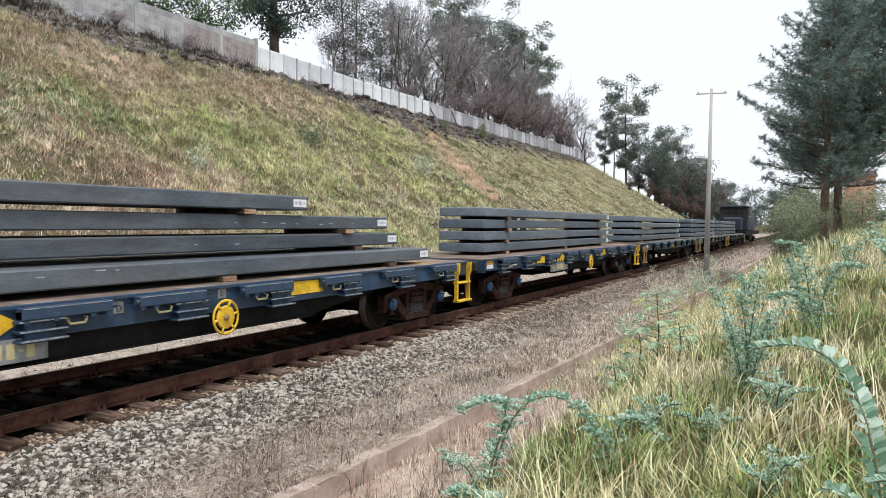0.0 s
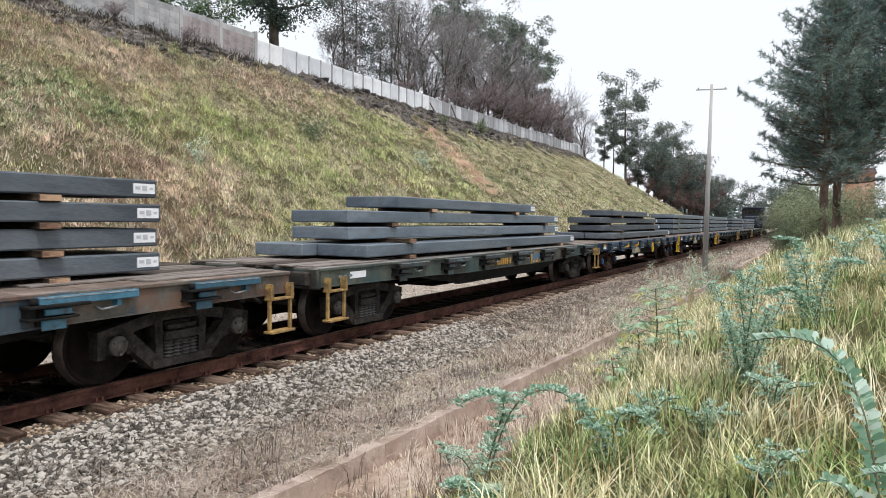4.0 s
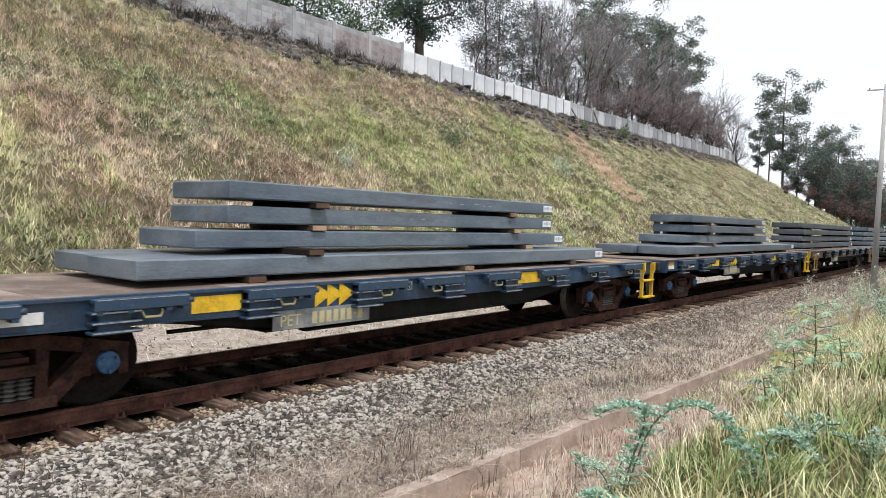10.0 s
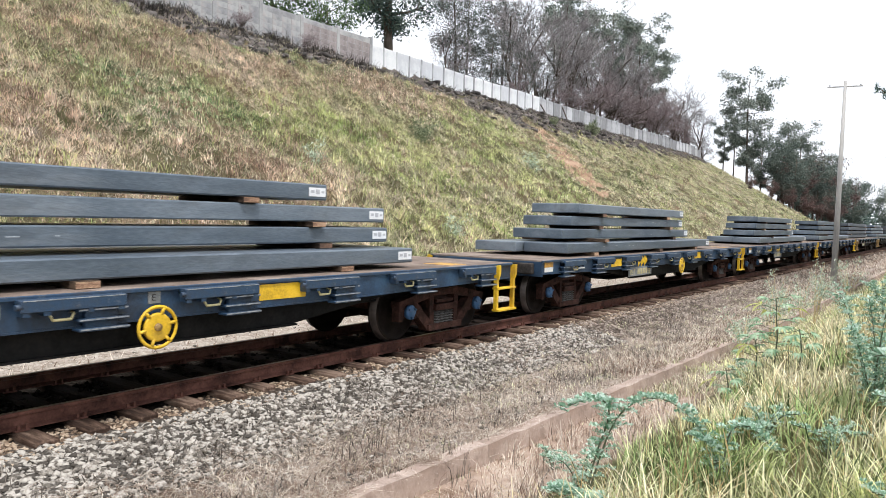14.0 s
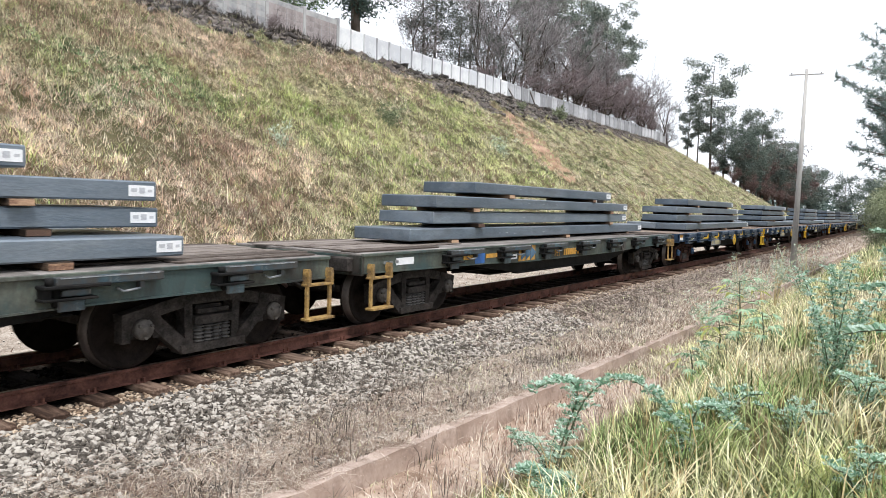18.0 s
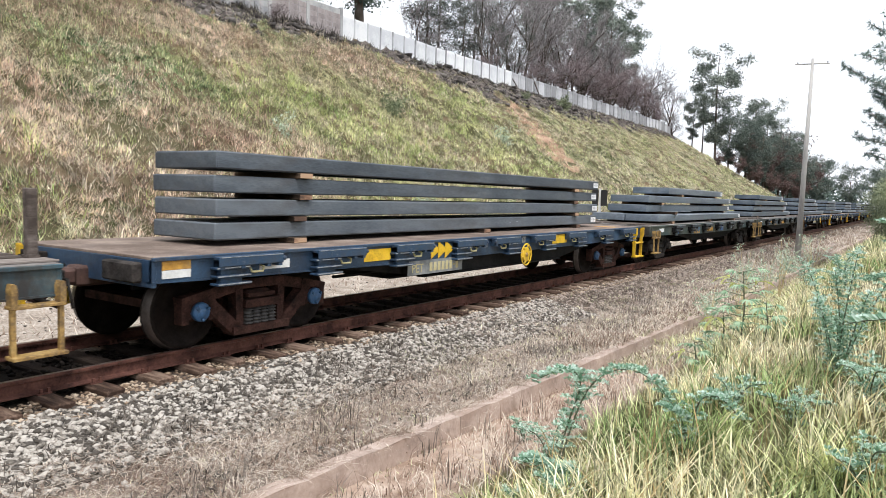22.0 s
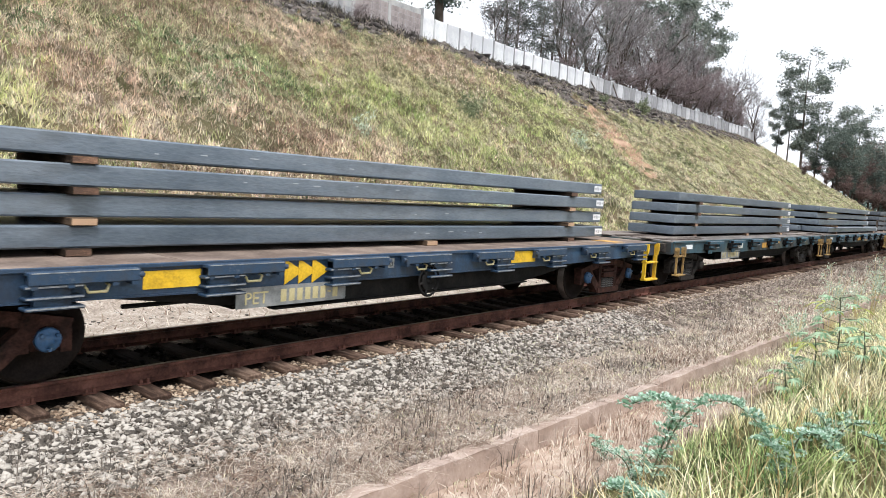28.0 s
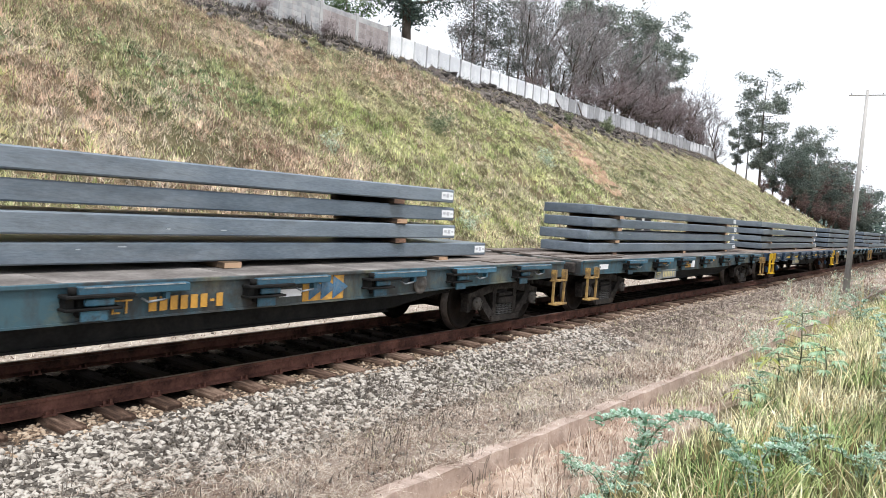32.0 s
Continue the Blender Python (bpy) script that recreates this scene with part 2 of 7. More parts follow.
M["logo_blue"] = material("faded_steel_blue_paint", [(0.03, 0.08, 0.145), (0.055, 0.14, 0.235), (0.09, 0.19, 0.29)], 0.6, 4, 40, stain=(6, 0.6, (0.3, 0.2, 0.08)))
M["white"] = material("white_paint", [(0.6, 0.6, 0.58), (0.78, 0.78, 0.76)], 0.6, 6, 50)
M["paper"] = material("white_tag_paper", [(0.7, 0.71, 0.73), (0.82, 0.83, 0.85)], 0.6, 6, 50)
M["ink"] = material("faded_ink", [(0.4, 0.41, 0.44), (0.52, 0.53, 0.56)], 0.7, 6, 50)
M["plate"] = material("grey_number_board", [(0.13, 0.14, 0.14), (0.22, 0.23, 0.23), (0.3, 0.31, 0.3)], 0.6, 4, 50)
M["deck"] = material("dusty_brown_deck", [(0.12, 0.085, 0.066), (0.22, 0.165, 0.132), (0.33, 0.265, 0.22)], 0.85, 1.2, 25, objrand=0.15, stain=(1.5, 0.5, (0.12, 0.1, 0.09)))
M["deck_grey"] = material("dusty_grey_deck", [(0.1, 0.088, 0.08), (0.19, 0.172, 0.16), (0.3, 0.275, 0.258)], 0.85, 1.2, 25, objrand=0.15)
M["board"] = material("weathered_deck_board", [(0.06, 0.047, 0.04), (0.13, 0.107, 0.094), (0.23, 0.2, 0.18)], 0.9, 2, 30, objrand=0.6, stretch=(6, 1, 6), spec=0.15)
M["rust"] = material("rusty_coupler", [(0.035, 0.017, 0.013), (0.09, 0.045, 0.035)], 0.8, 6, 40)
M["slab"] = material("mill_scale_slab", [(0.078, 0.102, 0.13), (0.125, 0.156, 0.192), (0.19, 0.226, 0.265)], 0.34, 1.3, 35, objrand=0.3, metal=0.1, stain=[(2.5, 0.35, (0.24, 0.255, 0.27), 0.5, 0.72, (1, 0.3, 2)), (1.2, 0.5, (0.05, 0.052, 0.056), 0.52, 0.66, (1, 0.4, 1))], stretch=(1, 0.35, 1.5))
M["slab_dark"] = material("dark_mill_scale_slab", [(0.045, 0.055, 0.068), (0.082, 0.099, 0.119), (0.135, 0.155, 0.177)], 0.5, 1.3, 35, objrand=0.3, metal=0.1, stain=[(2.5, 0.35, (0.2, 0.21, 0.22), 0.5, 0.72, (1, 0.3, 2)), (1.2, 0.5, (0.045, 0.038, 0.034), 0.5, 0.64, (1, 0.4, 1))], stretch=(1, 0.35, 1.5))
M["chalk"] = material("chalk_strokes", [(0.26, 0.29, 0.32), (0.5, 0.53, 0.56)], 0.9, 20, 90)
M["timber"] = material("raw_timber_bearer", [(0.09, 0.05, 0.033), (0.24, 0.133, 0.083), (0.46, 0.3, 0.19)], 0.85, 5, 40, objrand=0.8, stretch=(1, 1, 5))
# darker timber for all faces of a bearer but its ends
M["timber_dark"] = material("dark_timber_sides", [(0.02, 0.014, 0.01), (0.05, 0.035, 0.026), (0.11, 0.075, 0.05)], 0.9, 5, 40, objrand=0.6, stretch=(1, 4, 4), spec=0.1)
M["kerb"] = material("dusty_concrete_kerb", [(0.28, 0.212, 0.176), (0.42, 0.33, 0.28), (0.54, 0.44, 0.38)], 0.95, 3.0, 40, objrand=0.05, stain=[(1.6, 0.8, (0.36, 0.27, 0.22), 0.45, 0.65, (1, 1, 2)), (2.2, 0.6, (0.22, 0.165, 0.135), 0.5, 0.68, (1, 1.5, 0.6)), (9, 0.35, (0.1, 0.08, 0.066), 0.55, 0.7, (1, 1, 1))])
M["wall"] = material("grey_render_wall", [(0.27, 0.27, 0.28), (0.42, 0.42, 0.42), (0.52, 0.51, 0.5)], 0.9, 0.8, 20, objrand=0.25, stain=(0.6, 0.7, (0.3, 0.22, 0.22)))
M["wall_brick"] = material("stained_pinkish_block", [(0.23, 0.2, 0.195), (0.34, 0.295, 0.29), (0.44, 0.39, 0.38)], 0.9, 1.2, 20, objrand=0.2, stain=(0.8, 0.6, (0.2, 0.18, 0.18)))
M["whitefence"] = material("white_fence_panel", [(0.62, 0.63, 0.66), (0.78, 0.79, 0.8), (0.86, 0.86, 0.86)], 0.8, 1.0, 20, objrand=0.3)
M["greyfence"] = material("grey_fence_panel", [(0.28, 0.28, 0.29), (0.42, 0.42, 0.44), (0.6, 0.6, 0.62)], 0.9, 0.9, 20, objrand=0.55, stain=(0.7, 0.5, (0.2, 0.18, 0.18)))
M["pole"] = material("grey_concrete_pole", [(0.33, 0.32, 0.31), (0.46, 0.445, 0.43), (0.55, 0.53, 0.51)], 0.9, 1.5, 30, stretch=(1, 1, 0.2))
M["bark"] = material("grey_brown_bark", [(0.035, 0.028, 0.022), (0.09, 0.07, 0.055), (0.15, 0.12, 0.1)], 0.95, 3, 30, stretch=(1, 1, 0.3))
M["barkred"] = material("pale_pine_bark", [(0.07, 0.045, 0.035), (0.16, 0.11, 0.085), (0.27, 0.2, 0.16)], 0.95, 3, 30, stretch=(1, 1, 0.3))
M["twigs_red"] = material("reddish_twigs", [(0.155, 0.118, 0.122), (0.265, 0.212, 0.218), (0.375, 0.31, 0.315)], 0.95, 0.4, 20, island=0.4, bump=0)
M["twigs"] = material("purple_brown_twigs", [(0.15, 0.137, 0.14), (0.27, 0.247, 0.25), (0.4, 0.37, 0.375)], 0.95, 0.4, 20, island=0.4, bump=0)


def leafy(name, colors, scale=0.5, island=0.5, contrast=1.3):
    m = material(name, colors, 0.75, scale, 6, island=island, bump=0, spec=0.25, contrast=contrast)
    nt = m.node_tree
    bsdf = nt.nodes["Principled BSDF"]
    tr = nt.nodes.new("ShaderNodeBsdfTranslucent")
    mx = nt.nodes.new("ShaderNodeMixShader")
    mx.inputs[0].default_value = 0.3
    nt.links.new(bsdf.inputs["Base Color"].links[0].from_socket, tr.inputs[0])
    nt.links.new(bsdf.outputs[0], mx.inputs[1])
    nt.links.new(tr.outputs[0], mx.inputs[2])
    nt.links.new(mx.outputs[0], nt.nodes["Material Output"].inputs[0])
    return m


M["leaf_dark"] = leafy("dark_pine_needles", [(0.045, 0.072, 0.066), (0.095, 0.138, 0.122), (0.17, 0.22, 0.185)])
M["leaf_euc"] = leafy("eucalyptus_leaves", [(0.1, 0.125, 0.11), (0.2, 0.235, 0.205), (0.32, 0.36, 0.3)])
M["leaf_pine"] = leafy("pine_needles", [(0.085, 0.135, 0.13), (0.19, 0.27, 0.25), (0.33, 0.42, 0.37)])
M["leaf_pine"].node_tree.nodes["Mix Shader"].inputs[0].default_value = 0.45
M["leaf_dusk"] = leafy("dusky_fine_leaves", [(0.06, 0.07, 0.066), (0.12, 0.135, 0.125), (0.2, 0.215, 0.195)])
M["leaf_scrub"] = leafy("scrub_leaves", [(0.11, 0.14, 0.085), (0.24, 0.275, 0.165), (0.4, 0.44, 0.28)])
M["leaf_pale"] = leafy("pale_weed_leaves", [(0.34, 0.44, 0.32), (0.55, 0.64, 0.5), (0.74, 0.8, 0.68)])
M["leaf_mid"] = leafy("green_leaves", [(0.04, 0.075, 0.03), (0.085, 0.15, 0.055), (0.15, 0.23, 0.09)])
M["leaf_broad"] = leafy("broad_weed_leaves", [(0.16, 0.29, 0.17), (0.29, 0.45, 0.28), (0.45, 0.6, 0.42)])
M["leaf_yellow"] = leafy("yellowed_weed_leaves", [(0.36, 0.42, 0.08), (0.5, 0.54, 0.14), (0.62, 0.64, 0.25)])
M["leaf_reddish"] = leafy("reddish_dry_leaves", [(0.09, 0.06, 0.056), (0.17, 0.115, 0.105), (0.25, 0.18, 0.16)])
M["frond"] = leafy("blue_green_leaflets", [(0.2, 0.35, 0.24), (0.43, 0.6, 0.46), (0.7, 0.83, 0.75)], 3, 0.8)
M["frond"].node_tree.nodes["Mix Shader"].inputs[0].default_value = 0.45
M["leaf_far"] = leafy("far_grey_green_needles", [(0.068, 0.092, 0.085), (0.13, 0.165, 0.145), (0.21, 0.245, 0.205)])
M["green_stem"] = material("green_brown_stem", [(0.07, 0.08, 0.045), (0.13, 0.14, 0.085)], 0.8, 6, 40)
M["straw"] = leafy("straw_stalks", [(0.45, 0.33, 0.16), (0.68, 0.56, 0.32), (0.85, 0.76, 0.55)], 0.9, 0.7)


def meadow(name, hues, dark=0.32, light=1.15, patch=0.16, tuft=1.1, contrast=1.9):
    """Leaf strips coloured in wide patches, with light and dark tufts and single blades set apart."""
    m = leafy(name, hues, patch, 0.16, contrast)
    nt = m.node_tree
    bsdf = nt.nodes["Principled BSDF"]
    base = bsdf.inputs["Base Color"].links[0].from_socket
    tc = nt.nodes.new("ShaderNodeTexCoord")
    geo = nt.nodes.new("ShaderNodeNewGeometry")
    n = nt.nodes.new("ShaderNodeTexNoise")
    n.inputs["Scale"].default_value, n.inputs["Detail"].default_value, n.inputs["Roughness"].default_value = tuft, 4.0, 0.7
    nt.links.new(tc.outputs["Object"], n.inputs["Vector"])
    add = nt.nodes.new("ShaderNodeMath")
    add.operation = "MULTIPLY_ADD"
    add.inputs[1].default_value = 0.42
    nt.links.new(geo.outputs["Random Per Island"], add.inputs[0])
    nt.links.new(n.outputs["Fac"], add.inputs[2])
    tone = nt.nodes.new("ShaderNodeMapRange")
    tone.inputs["From Min"].default_value, tone.inputs["From Max"].default_value = 0.52, 0.88
    tone.inputs["To Min"].default_value, tone.inputs["To Max"].default_value = dark, light
    nt.links.new(add.outputs[0], tone.inputs["Value"])
    vs = nt.nodes.new("ShaderNodeVectorMath")
    vs.operation = "SCALE"
    nt.links.new(base, vs.inputs[0])
    nt.links.new(tone.outputs[0], vs.inputs["Scale"])
    for k in list(base.links):
        if k.to_node != vs:
            to = k.to_socket
            nt.links.remove(k)
            nt.links.new(vs.outputs[0], to)
    return m


M["grass_hill"] = meadow("hill_grass", [(0.37, 0.41, 0.22), (0.57, 0.54, 0.35), (0.71, 0.65, 0.48), (0.78, 0.69, 0.56), (0.75, 0.63, 0.51)], 0.32, 1.5)
M["tuft"] = meadow("pale_tufts", [(0.45, 0.48, 0.25), (0.7, 0.66, 0.43), (0.8, 0.71, 0.54), (0.8, 0.71, 0.57)], 0.5, 1.3)
M["green_patch"] = meadow("fresh_green_grass", [(0.35, 0.43, 0.17), (0.56, 0.6, 0.28), (0.72, 0.71, 0.42)], 0.36, 1.45, 0.4)
M["brown_patch"] = meadow("rust_brown_grass", [(0.37, 0.26, 0.2), (0.61, 0.46, 0.36), (0.78, 0.64, 0.53)], 0.36, 1.45, 0.4)
M["olive_grass"] = meadow("olive_grass", [(0.41, 0.42, 0.25), (0.6, 0.58, 0.39), (0.76, 0.72, 0.53)], 0.36, 1.45, 0.3)
M["low_green"] = meadow("low_green_cover", [(0.2, 0.29, 0.15), (0.34, 0.43, 0.23), (0.48, 0.54, 0.33)], 0.3, 1.3, 0.5)
M["grass_near"] = meadow("bank_grass", [(0.22, 0.35, 0.12), (0.42, 0.48, 0.23), (0.7, 0.66, 0.42), (0.84, 0.77, 0.57)], 0.26, 1.6, 0.9, 3.0, 1.5)
M["brush"] = leafy("dead_brush", [(0.03, 0.028, 0.024), (0.075, 0.068, 0.06), (0.15, 0.135, 0.12)], 0.5, 0.6)
M["weed_dark"] = leafy("dead_grey_weeds", [(0.09, 0.075, 0.062), (0.19, 0.16, 0.135), (0.34, 0.3, 0.26)], 0.8, 0.7)
M["grass_dry"] = leafy("dry_grass", [(0.27, 0.19, 0.145), (0.55, 0.45, 0.365), (0.8, 0.72, 0.62)], 0.8, 0.9)


def ground_material():
    """One sheet of earth: colour goes by the distance across the line, roughened by noise."""
    m = bpy.data.materials.new("earth_and_grass")
    m.use_nodes = True
    nt = m.node_tree
    L = nt.links.new
    bsdf = nt.nodes["Principled BSDF"]
    bsdf.inputs["Roughness"].default_value = 0.95
    bsdf.inputs["Specular IOR Level"].default_value = 0.05
    tc = nt.nodes.new("ShaderNodeTexCoord")

    def noise_node(scale, detail=6, rough=0.6):
        n = nt.nodes.new("ShaderNodeTexNoise")
        n.inputs["Scale"].default_value, n.inputs["Detail"].default_value, n.inputs["Roughness"].default_value = scale, detail, rough
        L(tc.outputs["Object"], n.inputs["Vector"])
        return n

    def math_node(op, a, b, c=None):
        n = nt.nodes.new("ShaderNodeMath")
        n.operation = op
        for i, v in enumerate((a, b, c)):
            if v is None:
                continue
            if isinstance(v, (int, float)):
                n.inputs[i].default_value = v
            else:
                L(v, n.inputs[i])
        return n.outputs[0]

    def mix(fac, a, b):
        n = nt.nodes.new("ShaderNodeMix")
        n.data_type = "RGBA"
        for i, v in ((0, fac), (6, a), (7, b)):
            if isinstance(v, tuple):
                n.inputs[i].default_value = (*v, 1)
            else:
                L(v, n.inputs[i])
        return n.outputs[2]

    def step(v, lo, hi):
        n = nt.nodes.new("ShaderNodeMapRange")
        n.interpolation_type = "SMOOTHSTEP"
        n.inputs["From Min"].default_value, n.inputs["From Max"].default_value = lo, hi
        L(v, n.inputs["Value"])
        return n.outputs[0]

    sep = nt.nodes.new("ShaderNodeSeparateXYZ")
    L(tc.outputs["Object"], sep.inputs[0])
    wob = noise_node(0.7, 5)
    x = math_node("MULTIPLY_ADD", wob.outputs["Fac"], 1.4, math_node("SUBTRACT", sep.outputs[0], 0.7))
    coarse, mid, fine = noise_node(0.22, 6, 0.65), noise_node(2.3, 6, 0.7), noise_node(22, 4, 0.7)
    hill = ramp_node(nt, [(0.34, (0.06, 0.065, 0.03)), (0.45, (0.1, 0.09, 0.05)), (0.55, (0.14, 0.11, 0.068)), (0.65, (0.18, 0.13, 0.085)), (0.76, (0.27, 0.17, 0.11))])
    L(math_node("MULTIPLY_ADD", mid.outputs["Fac"], 0.35, math_node("MULTIPLY_ADD", coarse.outputs["Fac"], 0.95, -0.15)), hill.inputs[0])
    gravel = ramp_node(nt, [(0.35, (0.035, 0.027, 0.022)), (0.5, (0.085, 0.066, 0.053)), (0.65, (0.2, 0.16, 0.13))])
    L(fine.outputs["Fac"], gravel.inputs[0])
    pale = ramp_node(nt, [(0.37, (0.16, 0.125, 0.1)), (0.5, (0.36, 0.305, 0.255)), (0.63, (0.56, 0.5, 0.44))])
    L(math_node("MULTIPLY_ADD", fine.outputs["Fac"], 0.55, math_node("MULTIPLY", mid.outputs["Fac"], 0.45)), pale.inputs[0])
    dry = ramp_node(nt, [(0.35, (0.14, 0.112, 0.09)), (0.5, (0.31, 0.255, 0.215)), (0.66, (0.5, 0.44, 0.385))])
    L(math_node("MULTIPLY_ADD", fine.outputs["Fac"], 0.5, math_node("MULTIPLY", mid.outputs["Fac"], 0.5)), dry.inputs[0])
    sand = ramp_node(nt, [(0.35, (0.27, 0.19, 0.14)), (0.5, (0.42, 0.315, 0.25)), (0.66, (0.54, 0.44, 0.36))])
    L(mid.outputs["Fac"], sand.inputs[0])
    bank = ramp_node(nt, [(0.35, (0.045, 0.05, 0.02)), (0.5, (0.1, 0.095, 0.042)), (0.66, (0.19, 0.15, 0.08))])
    L(mid.outputs["Fac"], bank.inputs[0])
    # red earth scar on the slope
    c = mix(step(x, -14.2, -12.8), hill.outputs[0], pale.outputs[0])
    c = mix(step(x, -10.2, -9.4), c, gravel.outputs[0])
    # shade under the train, painted into the ground between the rails
    rail_shade = ramp_node(nt, [(0.35, (0.005, 0.004, 0.0035)), (0.5, (0.013, 0.01, 0.008)), (0.68, (0.035, 0.028, 0.023))])
    L(fine.outputs["Fac"], rail_shade.inputs[0])
    c = mix(step(sep.outputs[0], -8.95, -8.75), c, rail_shade.outputs[0])
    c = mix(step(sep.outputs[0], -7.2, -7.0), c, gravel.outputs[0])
    c = mix(step(x, -5.9, -5.2), c, dry.outputs[0])
    askew = math_node("MINIMUM", math_node("MAXIMUM", math_node("MULTIPLY_ADD", sep.outputs[1], 0.03, -0.43), -0.43), 0.17)
    c = mix(step(math_node("SUBTRACT", sep.outputs[0], askew), -3.95, -3.85), c, sand.outputs[0])
    c = mix(step(x, -3.0, -2.3), c, bank.outputs[0])
    L(c, bsdf.inputs["Base Color"])
    b = nt.nodes.new("ShaderNodeBump")
    b.inputs["Strength"].default_value, b.inputs["Distance"].default_value = 0.6, 0.04
    L(fine.outputs["Fac"], b.inputs["Height"])
    L(b.outputs[0], bsdf.inputs["Normal"])
    return m


M["ground"] = ground_material()
M["scar"] = material("bare_red_earth", [(0.18, 0.105, 0.065), (0.3, 0.185, 0.12), (0.42, 0.285, 0.2)], 0.95, 1.2, 12, bump=0.6)
M["spoil"] = material("dark_spoil_earth", [(0.05, 0.042, 0.038), (0.11, 0.094, 0.085), (0.22, 0.19, 0.17)], 0.95, 1.6, 9, bump=0.8, spec=0.1)
M["rubble"] = material("dark_rubble", [(0.035, 0.03, 0.028), (0.085, 0.075, 0.068), (0.2, 0.18, 0.165)], 0.95, 1.5, 20, island=0.6)
M["brick"] = material("orange_brick_wall", [(0.52, 0.27, 0.18), (0.66, 0.39, 0.28), (0.74, 0.49, 0.37)], 0.9, 1.0, 25)
M["signblack"] = material("black_sign_face", [(0.008, 0.008, 0.009), (0.02, 0.02, 0.02)], 0.6, 5, 30)
M["locoblue"] = material("dark_blue_loco_paint", [(0.012, 0.016, 0.03), (0.025, 0.032, 0.055)], 0.5, 2, 30)
M["glass"] = material("dark_cab_glass", [(0.01, 0.012, 0.014), (0.02, 0.022, 0.025)], 0.1, 2, 30, bump=0)


# ---- mesh helpers ----
CACHE = {}


def mesh(key, build, *mats):
    """A mesh that alike parts share: built once under its key."""
    if key not in CACHE:
        bm = bmesh.new()
        build(bm)
        bmesh.ops.recalc_face_normals(bm, faces=bm.faces)
        me = bpy.data.meshes.new(key)
        bm.to_mesh(me)
        bm.free()
        for m in mats:
            me.materials.append(m)
        CACHE[key] = me
    return CACHE[key]


def part(name, me, parent, m=None, label=""):
    ob = new(name, me)
    ob.parent = parent
    if m is not None:
        ob.matrix_basis = m
    return tagged(ob, label)


def thing(name, m, label, category, group="", kind="", me=None):
    ob = new(name, me)
    ob.matrix_basis = m
    return tagged(ob, label, category, group, kind)


def at(x, y, z):
    return Matrix.Translation((x, y, z))


def box(bm, x0, x1, y0, y1, z0, z1, bevel=0.0, mat=0):
    v = [bm.verts.new(p) for p in ((x0, y0, z0), (x1, y0, z0), (x1, y1, z0), (x0, y1, z0), (x0, y0, z1), (x1, y0, z1), (x1, y1, z1), (x0, y1, z1))]
    fs = [bm.faces.new([v[i] for i in q]) for q in ((3, 2, 1, 0), (4, 5, 6, 7), (0, 1, 5, 4), (1, 2, 6, 5), (2, 3, 7, 6), (3, 0, 4, 7))]
    for f in fs:
        f.material_index = mat
    if bevel:
        r = bmesh.ops.bevel(bm, geom=list({e for f in fs for e in f.edges}), offset=bevel, segments=1, affect="EDGES", clamp_overlap=True)
        for f in r["faces"]:
            f.material_index = mat


def prism(bm, outline, x0, x1, mat=0):
    """A plate of the outline (y, z), from x0 to x1."""
    a = [bm.verts.new((x0, y, z)) for y, z in outline]
    b = [bm.verts.new((x1, y, z)) for y, z in outline]
    n = len(outline)
    fs = [bm.faces.new(a[::-1]), bm.faces.new(b)]
    for i in range(n):
        fs.append(bm.faces.new((a[i], a[(i + 1) % n], b[(i + 1) % n], b[i])))
    for f in fs:
        f.material_index = mat


def bar(bm, p, q, w, x0, x1, mat=0):
    """A flat bar between two points (y, z), w wide, from x0 to x1."""
    d = Vector((q[0] - p[0], q[1] - p[1])).normalized() * (w / 2)
    n = Vector((-d.y, d.x))
    prism(bm, [(p[0] + n.x, p[1] + n.y), (p[0] - n.x, p[1] - n.y), (q[0] - n.x, q[1] - n.y), (q[0] + n.x, q[1] + n.y)], x0, x1, mat)


def lathe(bm, profile, segs, axis="x", centre=(0, 0, 0), mats=None):
    """Turns (along, radius) points about an axis; closes both ends where the radius is 0."""
    rings = []
    c = Vector(centre)
    for a, r in profile:
        ring = []
        for i in range(segs):
            u = 2 * math.pi * i / segs
            p = {"x": (a, r * math.cos(u), r * math.sin(u)), "y": (r * math.cos(u), a, r * math.sin(u)), "z": (r * math.cos(u), r * math.sin(u), a)}[axis]
            ring.append(bm.verts.new(c + Vector(p)))
        rings.append(ring)
    for k in range(len(rings) - 1):
        for i in range(segs):
            f = bm.faces.new((rings[k][i], rings[k][(i + 1) % segs], rings[k + 1][(i + 1) % segs], rings[k + 1][i]))
            f.smooth = True
            if mats:
                f.material_index = mats[k]
    bm.faces.new(rings[0][::-1])
    bm.faces.new(rings[-1])


def rod(bm, p, q, r, segs=6):
    p, q = Vector(p), Vector(q)
    d = (q - p).normalized()
    u = d.orthogonal().normalized()
    w = d.cross(u)
    ra = [[bm.verts.new(c + (u * math.cos(6.2832 * i / segs) + w * math.sin(6.2832 * i / segs)) * r) for i in range(segs)] for c in (p, q)]
    for i in range(segs):
        bm.faces.new((ra[0][i], ra[0][(i + 1) % segs], ra[1][(i + 1) % segs], ra[1][i])).smooth = True
    bm.faces.new(ra[0][::-1])
    bm.faces.new(ra[1])


